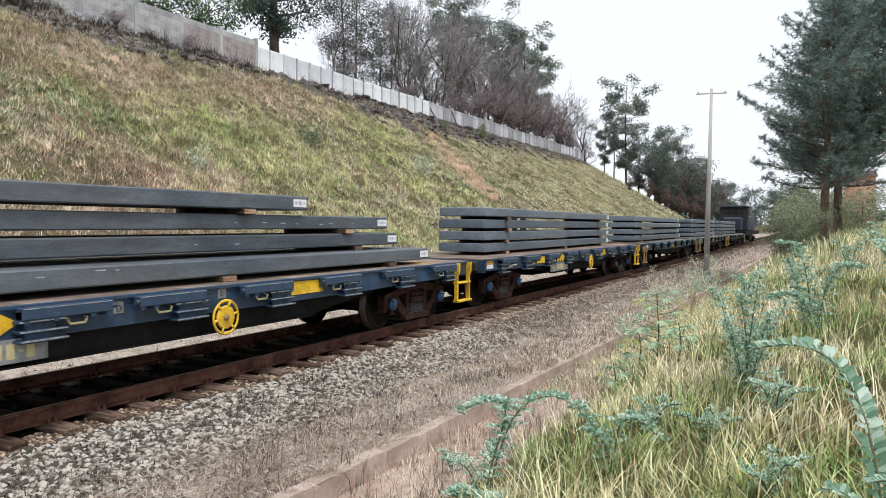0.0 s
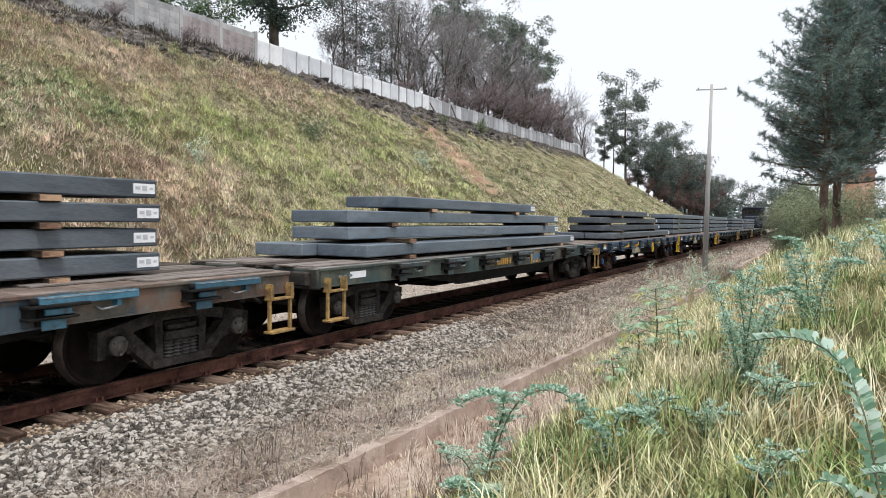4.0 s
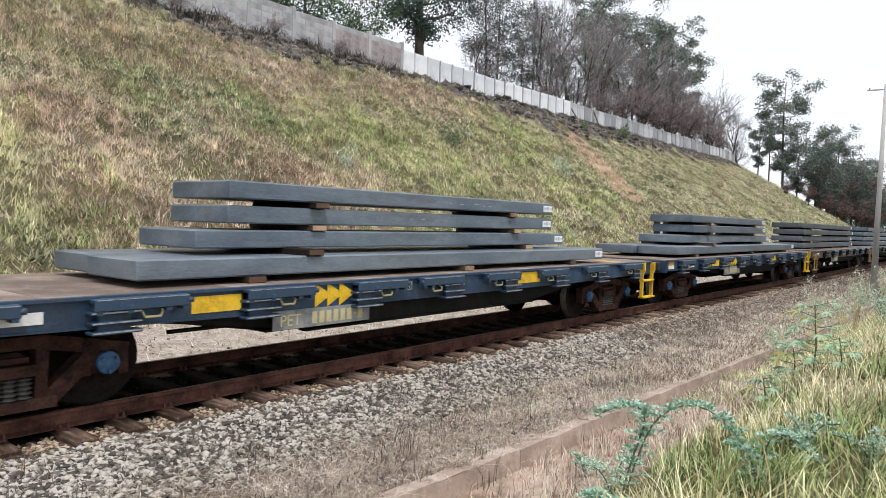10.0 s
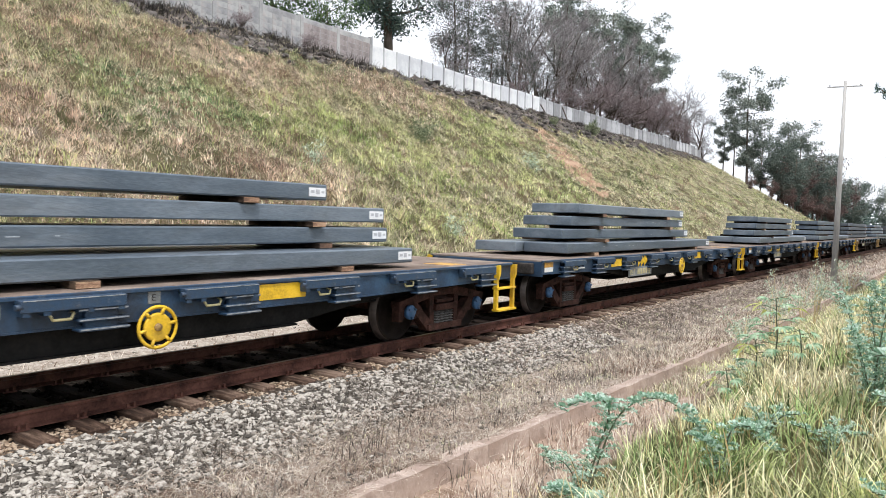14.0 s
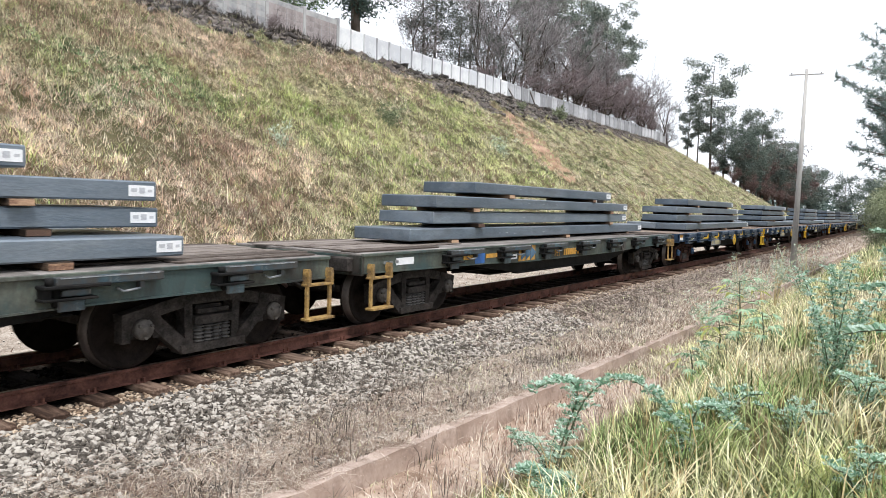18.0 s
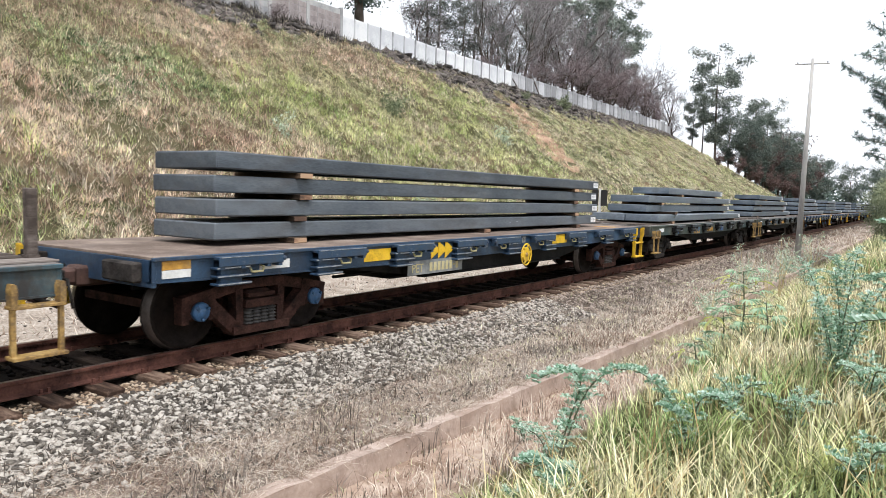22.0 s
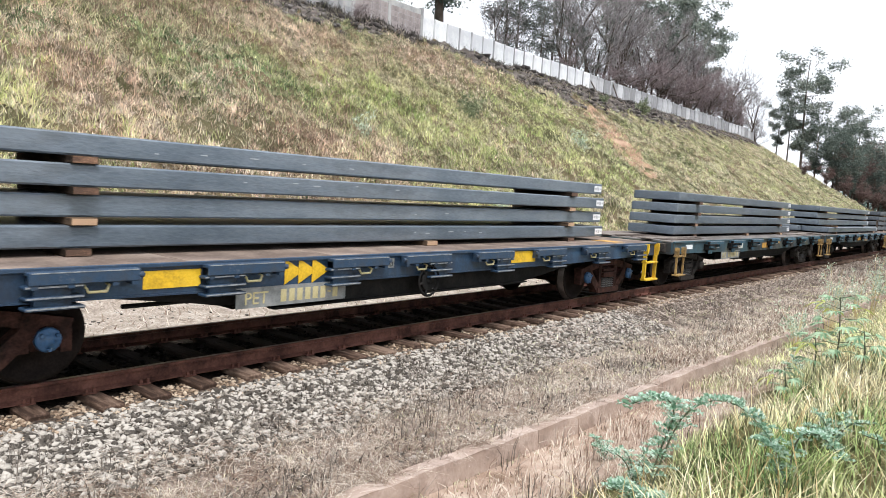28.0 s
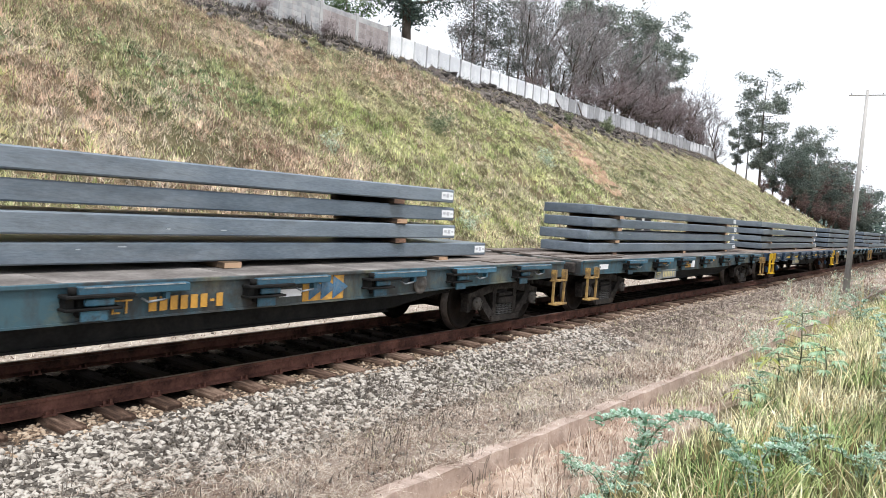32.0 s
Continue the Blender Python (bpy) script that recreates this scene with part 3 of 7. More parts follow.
class Soup:
    """Many small pieces gathered as arrays and written as one mesh."""

    def __init__(self):
        self.v, self.f, self.n = [], [], 0

    def add(self, verts, faces):
        verts = np.asarray(verts, dtype=np.float32)
        self.v.append(verts)
        self.f.append((np.asarray(faces, dtype=np.int32) + self.n))
        self.n += len(verts)

    def mesh(self, name, mat, smooth=False):
        me = bpy.data.meshes.new(name)
        v = np.concatenate(self.v)
        me.vertices.add(len(v))
        me.vertices.foreach_set("co", v.ravel())
        sizes = np.concatenate([np.full(len(f), f.shape[1], dtype=np.int32) for f in self.f])
        loops = np.concatenate([f.ravel() for f in self.f])
        me.loops.add(len(loops))
        me.loops.foreach_set("vertex_index", loops)
        me.polygons.add(len(sizes))
        me.polygons.foreach_set("loop_start", np.concatenate([[0], np.cumsum(sizes)[:-1]]).astype(np.int32))
        if smooth:
            me.polygons.foreach_set("use_smooth", np.ones(len(sizes), dtype=bool))
        me.update(calc_edges=True)
        me.materials.append(mat)
        return me

    def tube(self, pts, radii, sides=5):
        pts = np.asarray(pts, dtype=np.float64)
        n = len(pts)
        d = np.gradient(pts, axis=0)
        d /= np.linalg.norm(d, axis=1)[:, None] + 1e-9
        ref = np.array([0.3, 0.9, 0.1]) if abs(d[0, 2]) > 0.8 else np.array([0, 0, 1.0])
        u = np.cross(d, ref)
        u /= np.linalg.norm(u, axis=1)[:, None] + 1e-9
        w = np.cross(d, u)
        ang = np.arange(sides) * 2 * np.pi / sides
        ring = pts[:, None, :] + np.asarray(radii)[:, None, None] * (np.cos(ang)[None, :, None] * u[:, None, :] + np.sin(ang)[None, :, None] * w[:, None, :])
        i, j = np.meshgrid(np.arange(n - 1), np.arange(sides), indexing="ij")
        a, b = i * sides + j, i * sides + (j + 1) % sides
        self.add(ring.reshape(-1, 3), np.stack([a, b, b + sides, a + sides], -1).reshape(-1, 4))


rng = np.random.default_rng(7)


def wave(x, y, k=1.0, seed=0.0):
    """Cheap smooth roughness, about -1 to 1."""
    return (np.sin(1.3 * k * x + 2.1 * k * y + seed) + np.sin(2.7 * k * x - 1.1 * k * y + 1.7 + seed) + np.sin(0.6 * k * x + 3.3 * k * y + 4.1 + 2 * seed)) / 3


# ---- the lie of the land: x across the line, y along it, z from the rail top ----
TRACK_X, GAUGE = -8.05, 0.81
PROF_X = [-1600, -200, -60, -38, -34, -30, -22, -15, -12.9, -12.2, -9.7, -9.3, -6.7, -5.3, -4.4, -3.86, -3.8, -3.3, -2.9, -2.2, -1.2, 0.0, 1.0, 3.0, 7.0, 14, 60, 1600]
PROF_Z = [20, 16, 14, 12.9, 12.45, 10.2, 5.3, 0.95, -0.15, -0.35, -0.42, -0.24, -0.24, -0.5, -0.5, -0.5, -0.69, -0.66, -0.5, -0.16, 0.25, 0.5, 0.85, 1.15, 1.7, 2.3, 3, 6]
FALL_Y, FALL = [-1600, 0, 110, 125, 140, 150, 200, 320, 1600], [1, 1, 1, 0.83, 0.58, 0.42, 0.3, 0.25, 0.25]


def kerb_shift(y):
    """The kerb draws away from the rails as it goes on."""
    return np.interp(y, [0, 20], [-0.43, 0.17])


def kerb_pull(u):
    return np.interp(u, [-5.4, -4.5, -3.2, -2.0], [0, 1, 1, 0])


def gz(x, y, straight=False):
    x, y = np.asarray(x, dtype=float), np.asarray(y, dtype=float)
    if not straight and np.any((x > -5.5) & (x < -1.9)):
        u, sh = x, kerb_shift(y)
        for k in range(8):
            u = x - sh * kerb_pull(u)
        x = u
    z = np.interp(x, PROF_X, PROF_Z)
    hill = x < -12.9
    z = np.where(hill, z * np.interp(y, FALL_Y, FALL), z)
    rough = np.clip((-13.0 - x) / 2, 0, 1) * 0.24 + np.clip((x + 2.9) / 2, 0, 1) * 0.09
    z = z + rough * (wave(x, y, 0.55) + 0.55 * wave(x, y, 1.7, 2.0) + 0.75 * wave(x * 1.6, y, 2.6, 5.0))
    rise = np.clip((x + 2.6) / 2.6, 0, 1) * np.interp(y, [-5, 1, 9, 25, 200], [-0.15, -0.1, 0.3, 0.55, 0.55])
    return z + rise + np.where((x > -9) & (x < -3.9), 0.015 * wave(x, y, 3.0), 0)


def sheet(name, xs, ys, mat, lift=0.0):
    s = Soup()
    gx, gy = np.meshgrid(xs, ys)
    v = np.stack([gx + kerb_shift(gy) * kerb_pull(gx), gy, gz(gx, gy, True) + lift], -1).reshape(-1, 3)
    nx, ny = len(xs), len(ys)
    i, j = np.meshgrid(np.arange(ny - 1), np.arange(nx - 1), indexing="ij")
    a = i * nx + j
    s.add(v, np.stack([a, a + 1, a + nx + 1, a + nx], -1).reshape(-1, 4))
    return s.mesh(name, mat, smooth=True)


GX = np.concatenate([[-1600, -700, -300, -150, -100, -70, -50, -42, -38], np.arange(-36, -13, 0.32), np.arange(-13, 3.01, 0.12), np.arange(3.5, 15, 0.8), [17, 20, 25, 35, 60, 120, 300, 700, 1600]])
GX = np.sort(np.concatenate([GX, [-3.86, -3.8]]))
GY = np.concatenate([[-1600, -600, -200, -80, -40, -20, -12], np.arange(-8, 40, 0.35), np.arange(40, 160, 1.2), np.arange(160, 320, 8), [360, 450, 700, 1600]])
thing("ground", Matrix(), "dry grassy cutting and earth bank beside the railway", "ground", kind="structure", me=sheet("ground", GX, GY, M["ground"]))

# ---- track ----
RAIL_Y0, RAIL_Y1 = -60.0, 420.0


def rail_section(bm):
    prof = [(-0.07, -0.17), (0.07, -0.17), (0.07, -0.158), (0.012, -0.135), (0.01, -0.045), (0.036, -0.035), (0.036, -0.006), (0.028, 0.0), (-0.028, 0.0), (-0.036, -0.006), (-0.036, -0.035), (-0.01, -0.045), (-0.012, -0.135), (-0.07, -0.158)]
    a = [bm.verts.new((x, RAIL_Y0, z)) for x, z in prof]
    b = [bm.verts.new((x, RAIL_Y1, z)) for x, z in prof]
    n = len(prof)
    for i in range(n):
        f = bm.faces.new((a[i], a[(i + 1) % n], b[(i + 1) % n], b[i]))
        f.material_index = 1 if i == 7 else 0
    bm.faces.new(a[::-1])
    bm.faces.new(b)


track = thing("railway_track", at(TRACK_X, 0, 0), "single railway track with rusty rails on timber sleepers", "railway track", kind="structure")
for sx in (GAUGE, -GAUGE):
    part("rail", mesh("rail", rail_section, M["rail"], M["rail_top"]), track, at(sx, 0, 0), "rust-brown steel rail")


def sleeper_mesh(bm):
    box(bm, -1.33, 1.33, -0.11, 0.11, -0.34, -0.175, 0.018)


def sleeper_worn(bm):
    box(bm, -1.3, 1.3, -0.12, 0.1, -0.34, -0.18, 0.02)
    for v in bm.verts:
        v.co += Vector((0.02 * math.sin(v.co.y * 40 + v.co.x), 0.012 * math.sin(v.co.x * 9), 0.008 * math.sin(v.co.x * 7)))


def spike_mesh(bm):
    box(bm, -0.1, 0.1, -0.07, 0.07, -0.178, -0.163)
    for sx in (-0.085, 0.085):
        box(bm, sx - 0.012, sx + 0.012, -0.045, -0.02, -0.17, -0.12)
        box(bm, sx - 0.012, sx + 0.012, 0.03, 0.055, -0.17, -0.115)


SLEEPER_Y = []
y = RAIL_Y0 + 1
i = 0
while y < 120:
    y += 0.565 + rng.uniform(-0.03, 0.03)
    if y < -8:
        continue
    SLEEPER_Y.append(y)
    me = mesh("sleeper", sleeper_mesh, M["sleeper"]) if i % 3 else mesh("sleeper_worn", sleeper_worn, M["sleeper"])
    part("sleeper", me, track, pose(rng.uniform(-0.09, 0.07), y, rng.uniform(-0.012, 0.004), 0, 0, rng.uniform(-2, 2)))
    if y < 26:
        part("rail_fastening", mesh("rail_fastening", spike_mesh, M["rail"]), track, at(GAUGE, y, 0))
        part("rail_fastening", mesh("rail_fastening", spike_mesh, M["rail"]), track, at(-GAUGE, y, 0))
    i += 1


# ---- flat wagons: y forward, x towards the bank, z from the rail top ----
HALF = 7.81          # half the length of the deck
DECK = 1.185
FRONT = 8.28         # from the middle of a wagon to the middle of the coupling


def plate_text(words):
    cu = bpy.data.curves.new("words", "FONT")
    cu.body, cu.size, cu.extrude, cu.align_x = words, 0.2, 0.004, "LEFT"
    tmp = bpy.data.objects.new("words", cu)
    me = bpy.data.meshes.new_from_object(tmp)
    bpy.data.objects.remove(tmp)
    return me


def lettering(word, mat, key):
    if key not in CACHE:
        me = plate_text(word)
        me.materials.clear()
        me.materials.append(mat)
        CACHE[key] = me
    return CACHE[key]


FACE = Matrix(((0, 0, 1, 0), (1, 0, 0, 0), (0, 1, 0, 0), (0, 0, 0, 1)))  # a drawing in xy, stood up on the bank side, reading towards +y


def sidewise(y, z, x):
    return at(x, y, z) @ FACE


def arrow(bm):
    v = [bm.verts.new(p) for p in ((0, 0, 0), (0.27, 0.15, 0), (0, 0.3, 0))]
    w = [bm.verts.new(p.co + Vector((0, 0, 0.006))) for p in v]
    bm.faces.new(v[::-1])
    bm.faces.new(w)
    for a in range(3):
        bm.faces.new((v[a], v[(a + 1) % 3], w[(a + 1) % 3], w[a]))


def rect(w, h):
    return lambda bm: box(bm, 0, w, 0, h, 0, 0.006)


def side_frame(bm):
    for s in (1, -1):
        bar(bm, (s * 1.16, 0.57), (s * 0.72, 0.66), 0.17, -0.09, 0.08)
        bar(bm, (s * 0.8, 0.66), (s * 0.3, 0.75), 0.14, -0.08, 0.07)
        bar(bm, (s * 0.84, 0.6), (s * 0.4, 0.2), 0.16, -0.07, 0.085)
        bar(bm, (s * 0.35, 0.74), (s * 0.33, 0.2), 0.11, -0.075, 0.078)
        bar(bm, (s * 1.12, 0.62), (s * 1.12, 0.34), 0.1, -0.07, 0.07)
        bar(bm, (s * 0.75, 0.64), (s * 0.75, 0.36), 0.09, -0.07, 0.07)
    bar(bm, (-0.38, 0.75), (0.38, 0.75), 0.12, -0.08, 0.08)
    bar(bm, (-0.46, 0.18), (0.46, 0.18), 0.1, -0.09, 0.12)
    bar(bm, (-0.29, 0.5), (0.29, 0.5), 0.1, -0.05, 0.135)
    bar(bm, (-0.22, 0.6), (0.22, 0.6), 0.05, -0.05, 0.1)


def bolster(bm):
    box(bm, -1.05, 1.05, -0.2, 0.2, 0.5, 0.66, 0.03)
    box(bm, -0.62, 0.62, -0.5, 0.5, 0.24, 0.8, 0.03)
    for s in (-1, 1):
        box(bm, -0.6, 0.6, s * 0.94 - 0.42, s * 0.94 + 0.42, 0.52, 0.62)
    box(bm, -0.35, 0.35, -0.3, 0.3, 0.62, 0.82, 0.03)
    box(bm, -0.7, 0.7, -0.62, -0.52, 0.42, 0.54)
    box(bm, -0.7, 0.7, 0.52, 0.62, 0.42, 0.54)


def coil_spring(bm):
    prof = [(0.225, 0.03)]
    for k in range(5):
        z = 0.228 + 0.043 * k
        prof += [(z, 0.05), (z + 0.01, 0.076), (z + 0.022, 0.076), (z + 0.032, 0.05)]
    lathe(bm, prof + [(0.448, 0.03)], 10, "z")


def wheelset(bm):
    for s in (1, -1):
        prof = [(0.62, 0.1), (0.69, 0.13), (0.7, 0.36), (0.685, 0.4), (0.685, 0.5), (0.715, 0.5), (0.735, 0.475), (0.83, 0.467), (0.83, 0.41), (0.775, 0.385), (0.765, 0.15), (0.84, 0.12), (0.84, 0.08)]
        lathe(bm, [(s * a, r) for a, r in prof], 30, "x", (0, 0, 0), [0, 0, 0, 0, 0, 1, 1, 0, 0, 0, 0, 0])
    lathe(bm, [(-1.06, 0.07), (1.06, 0.07)], 12, "x")


def bearing_cap(bm):
    lathe(bm, [(0.0, 0.115), (0.05, 0.115), (0.065, 0.098), (0.065, 0.065), (0.09, 0.055), (0.09, 0.0001)], 18, "x")
    for k in range(3):
        u = 2.0944 * k + 0.5
        lathe(bm, [(0.06, 0.022), (0.095, 0.018)], 6, "x", (0, 0.08 * math.cos(u), 0.088 * math.sin(u)))


def axle_box(bm):
    box(bm, -0.09, 0.07, -0.15, 0.15, -0.12, 0.14, 0.03)


WHEEL_R = 0.47
WHEELSETS = {1: [], -1: []}


def bogie(wagon, y, grey):
    frame_mat = M["bogie_dark"] if grey else M["bogie"]
    tone = "dark" if grey else "brown"
    b = part("bogie", mesh("bolster_" + tone, bolster, frame_mat), wagon, at(0, y, 0), "grimy cast-steel bogie")
    for s in (1, -1):
        part("side_frame", mesh("side_frame_" + tone, side_frame, frame_mat), b, at(s * 1.02, 0, 0))
        for sy in (-0.19, -0.063, 0.063, 0.19):
            part("coil_spring", mesh("coil_spring", coil_spring, M["spring"]), b, at(s * 1.06, sy, 0))
        w = part("wheelset", mesh("wheelset", wheelset, M["wheel"], M["tread"]), b, at(0, s * 0.94, WHEEL_R), "steel wheels on one axle")
        WHEELSETS[s].append(w)
        for sy in (1, -1):
            part("axle_box", mesh("axle_box_" + tone, axle_box, frame_mat), b, at(s * 1.03, sy * 0.94, WHEEL_R + 0.02))
            cap = M["cap_grey"] if grey else M["cap"]
            part("bearing_cap", mesh("bearing_cap_" + ("grey" if grey else "blue"), bearing_cap, cap), b, at(1.1, sy * 0.94, WHEEL_R + 0.01) if s > 0 else pose(-1.1, sy * 0.94, WHEEL_R + 0.01, 0, 0, 180), "grey bearing cap" if grey else "blue bearing cap")
    return b


def sill_blue(bm):
    prism(bm, [(-HALF, 0.92), (-HALF + 1.0, 0.9), (-HALF + 4.0, 0.86), (HALF - 4.0, 0.86), (HALF - 1.0, 0.9), (HALF, 0.92), (HALF, DECK - 0.03), (-HALF, DECK - 0.03)], 1.31, 1.355)


def flange_blue(bm):
    line = [(-HALF, 0.9), (-HALF + 1.0, 0.88), (-HALF + 4.0, 0.842), (HALF - 4.0, 0.842), (HALF - 1.0, 0.88), (HALF, 0.9)]
    prism(bm, line + [(y, z + 0.018) for y, z in line[::-1]], 1.22, 1.368)


def sill_deep(bm):
    prism(bm, [(-HALF, 0.9), (-HALF + 3.6, 0.86), (-HALF + 5.2, 0.815), (HALF - 5.2, 0.815), (HALF - 3.6, 0.86), (HALF, 0.9), (HALF, DECK - 0.03), (-HALF, DECK - 0.03)], 1.31, 1.355)


def flange_deep(bm):
    line = [(-HALF, 0.88), (-HALF + 3.6, 0.84), (-HALF + 5.2, 0.795), (HALF - 5.2, 0.795), (HALF - 3.6, 0.84), (HALF, 0.88)]
    prism(bm, line + [(y, z + 0.02) for y, z in line[::-1]], 1.2, 1.378)


def belly(bm):
    """Dark fish-bellied web set in under the side sill."""
    prism(bm, [(-4.9, 0.86), (-2.7, 0.575), (2.7, 0.575), (4.9, 0.86)], 1.15, 1.19)


def belly_flange(bm):
    prism(bm, [(-2.7, 0.55), (2.7, 0.55), (2.7, 0.573), (-2.7, 0.573)], 1.1, 1.24)


def coupling_lever(bm):
    rod(bm, (1.32, HALF + 0.07, 1.02), (0.25, HALF + 0.07, 0.98), 0.016)
    rod(bm, (1.32, HALF + 0.07, 1.02), (1.36, HALF + 0.1, 0.74), 0.016)


def brake_hose(bm):
    rod(bm, (0.55, HALF, 0.9), (0.5, HALF + 0.2, 0.72), 0.032)
    rod(bm, (0.5, HALF + 0.2, 0.72), (0.42, HALF + 0.44, 0.62), 0.032)


def end_step(bm):
    box(bm, 0.75, 1.25, HALF, HALF + 0.09, 0.96, 1.1, 0.01)


def valve_box(bm):
    box(bm, -1.2, -0.6, HALF, HALF + 0.12, 0.9, 1.12, 0.02)


def centre_sill(bm):
    for s in (1, -1):
        prism(bm, [(-7.5, 0.72), (-4.7, 0.8), (-2.9, 0.5), (2.9, 0.5), (4.7, 0.8), (7.5, 0.72), (7.5, 1.1), (-7.5, 1.1)], s * 0.5 - 0.02, s * 0.5 + 0.02)
    box(bm, -0.7, 0.7, -2.9, 2.9, 0.49, 0.52)
    for k in range(-6, 7):
        box(bm, -1.3, 1.3, k * 1.2 - 0.04, k * 1.2 + 0.04, 0.9, 1.12)
    box(bm, -1.3, 1.3, -7.7, 7.7, 1.11, 1.13)


def deck_plate(bm):
    box(bm, -1.375, 1.375, -0.972, 0.972, DECK - 0.035, DECK, 0.006)


def deck_edge(bm):
    box(bm, 1.335, 1.392, -HALF, HALF, DECK - 0.05, DECK - 0.004, 0.008)


def end_sill(bm):
    box(bm, -1.36, 1.36, HALF - 0.06, HALF, 0.85, DECK - 0.03, 0.01)


def coupler(bm):
    box(bm, -0.14, 0.14, HALF - 0.5, HALF + 0.12, 0.76, 1.0, 0.03)
    box(bm, -0.11, 0.11, HALF + 0.1, HALF + 0.4, 0.78, 0.98, 0.04)
    box(bm, -0.2, 0.02, HALF + 0.33, HALF + 0.52, 0.74, 1.0, 0.05)
    rod(bm, (0.3, HALF + 0.02, 0.8), (0.1, HALF + 0.42, 0.62), 0.03)


def pocket_blue(bm, s=1):
    for k, z in enumerate((0.815, 0.905, 1.0)):
        box(bm, 1.35, 1.5 - 0.012 * k, -0.25, 0.25, z, z + 0.03, 0.008)
        box(bm, 1.5 - 0.012 * k, 1.504 - 0.012 * k, -0.24, 0.24, z + 0.012, z + 0.027, 0, 1)
    box(bm, 1.352, 1.43, -0.16, 0.16, 0.8, 1.1, 0.01)
    for y in (-0.2, 0.08):
        box(bm, 1.352, 1.47, y, y + 0.09, 1.03, 1.14, 0.006)
    lathe(bm, [(1.03, 0.05), (1.13, 0.05)], 8, "z", (1.43, 0.02 * s, 0))


def flap(bm, s=1):
    """A long hinged flap whose tail lies on the side s of its pocket."""
    lo, hi = sorted((-0.22 * s, 0.76 * s))
    box(bm, 1.352, 1.49, lo, hi, 1.11, 1.152, 0.008)
    box(bm, 1.47, 1.494, lo, hi, 1.035, 1.15, 0.008)
    box(bm, 1.494, 1.497, lo + 0.02, hi - 0.02, 1.138, 1.148, 0, 1)
    for y in (-0.2, 0.1, 0.5, 0.68):
        lo, hi = sorted((y * s, (y + 0.06) * s))
        box(bm, 1.36, 1.485, lo, hi, 1.0, 1.12)
    rod(bm, (1.47, 0.74 * s, 1.09), (1.47, 0.8 * s, 1.09), 0.03)


def handle(bm):
    for s in (-0.11, 0.11):
        rod(bm, (1.37, s, 1.01), (1.43, s, 1.0), 0.012)
        rod(bm, (1.43, s, 1.0), (1.44, s * 0.75, 0.945), 0.013)
    rod(bm, (1.44, -0.084, 0.945), (1.44, 0.084, 0.945), 0.014)


def pocket_old(bm):
    box(bm, 1.352, 1.42, -0.16, 0.16, 0.86, 1.1, 0.02)
    box(bm, 1.352, 1.52, -0.3, 0.36, 1.045, 1.08, 0.008)
    box(bm, 1.352, 1.5, -0.3, 0.24, 0.93, 0.955, 0.006)
    box(bm, 1.42, 1.45, -0.13, 0.13, 0.82, 0.93, 0.01, 1)
    box(bm, 1.42, 1.47, -0.1, 0.18, 0.965, 1.035, 0.01, 1)
    box(bm, 1.353, 1.46, -0.28, -0.2, 0.95, 1.05)
    lathe(bm, [(1.08, 0.04), (1.15, 0.04)], 8, "z", (1.46, -0.22, 0))


def flap_old(bm):
    box(bm, 1.352, 1.47, -0.08, 1.06, 1.06, 1.15, 0.01)
    box(bm, 1.47, 1.474, -0.04, 1.0, 1.135, 1.147, 0, 1)
    for y in (0.1, 0.8):
        box(bm, 1.36, 1.44, y, y + 0.05, 0.99, 1.06)


def bent_rod(bm):
    rod(bm, (1.37, 0.3, 1.0), (1.43, 0.34, 0.965), 0.011)
    rod(bm, (1.43, 0.34, 0.965), (1.43, 0.52, 0.985), 0.012)
    rod(bm, (1.43, 0.52, 0.985), (1.37, 0.6, 1.02), 0.011)


def ladder(bm):
    for y in (0.0, 0.56):
        prism(bm, [(y, 1.15), (y + 0.06, 1.15), (y + 0.06, 0.33), (y, 0.33)], 1.36, 1.43)
        prism(bm, [(y, 1.16), (y + 0.06, 1.16), (y + 0.06, 1.0), (y, 0.9)], 1.43, 1.47)
    box(bm, 1.33, 1.46, 0.0, 0.62, 0.72, 0.755, 0.006)
    box(bm, 1.33, 1.48, 0.0, 0.62, 0.33, 0.37, 0.006)


def ladder_old(bm):
    for y in (0.0, 0.43):
        prism(bm, [(y, 1.0), (y + 0.045, 1.0), (y + 0.045, 0.36), (y, 0.36)], 1.4, 1.44)
        prism(bm, [(y - 0.005, 0.82), (y + 0.05, 0.82), (y + 0.05, 0.98), (y + 0.035, 1.03), (y + 0.01, 1.03), (y - 0.005, 0.98)], 1.36, 1.47)
    box(bm, 1.34, 1.47, -0.01, 0.485, 0.8, 0.832, 0.006)
    box(bm, 1.34, 1.5, -0.01, 0.485, 0.34, 0.375, 0.006)


def grab_iron(bm):
    box(bm, 1.36, 1.4, 0.0, 0.035, 0.62, 0.98, 0.006)
    box(bm, 1.3, 1.4, 0.0, 0.035, 0.95, 0.985, 0.006)


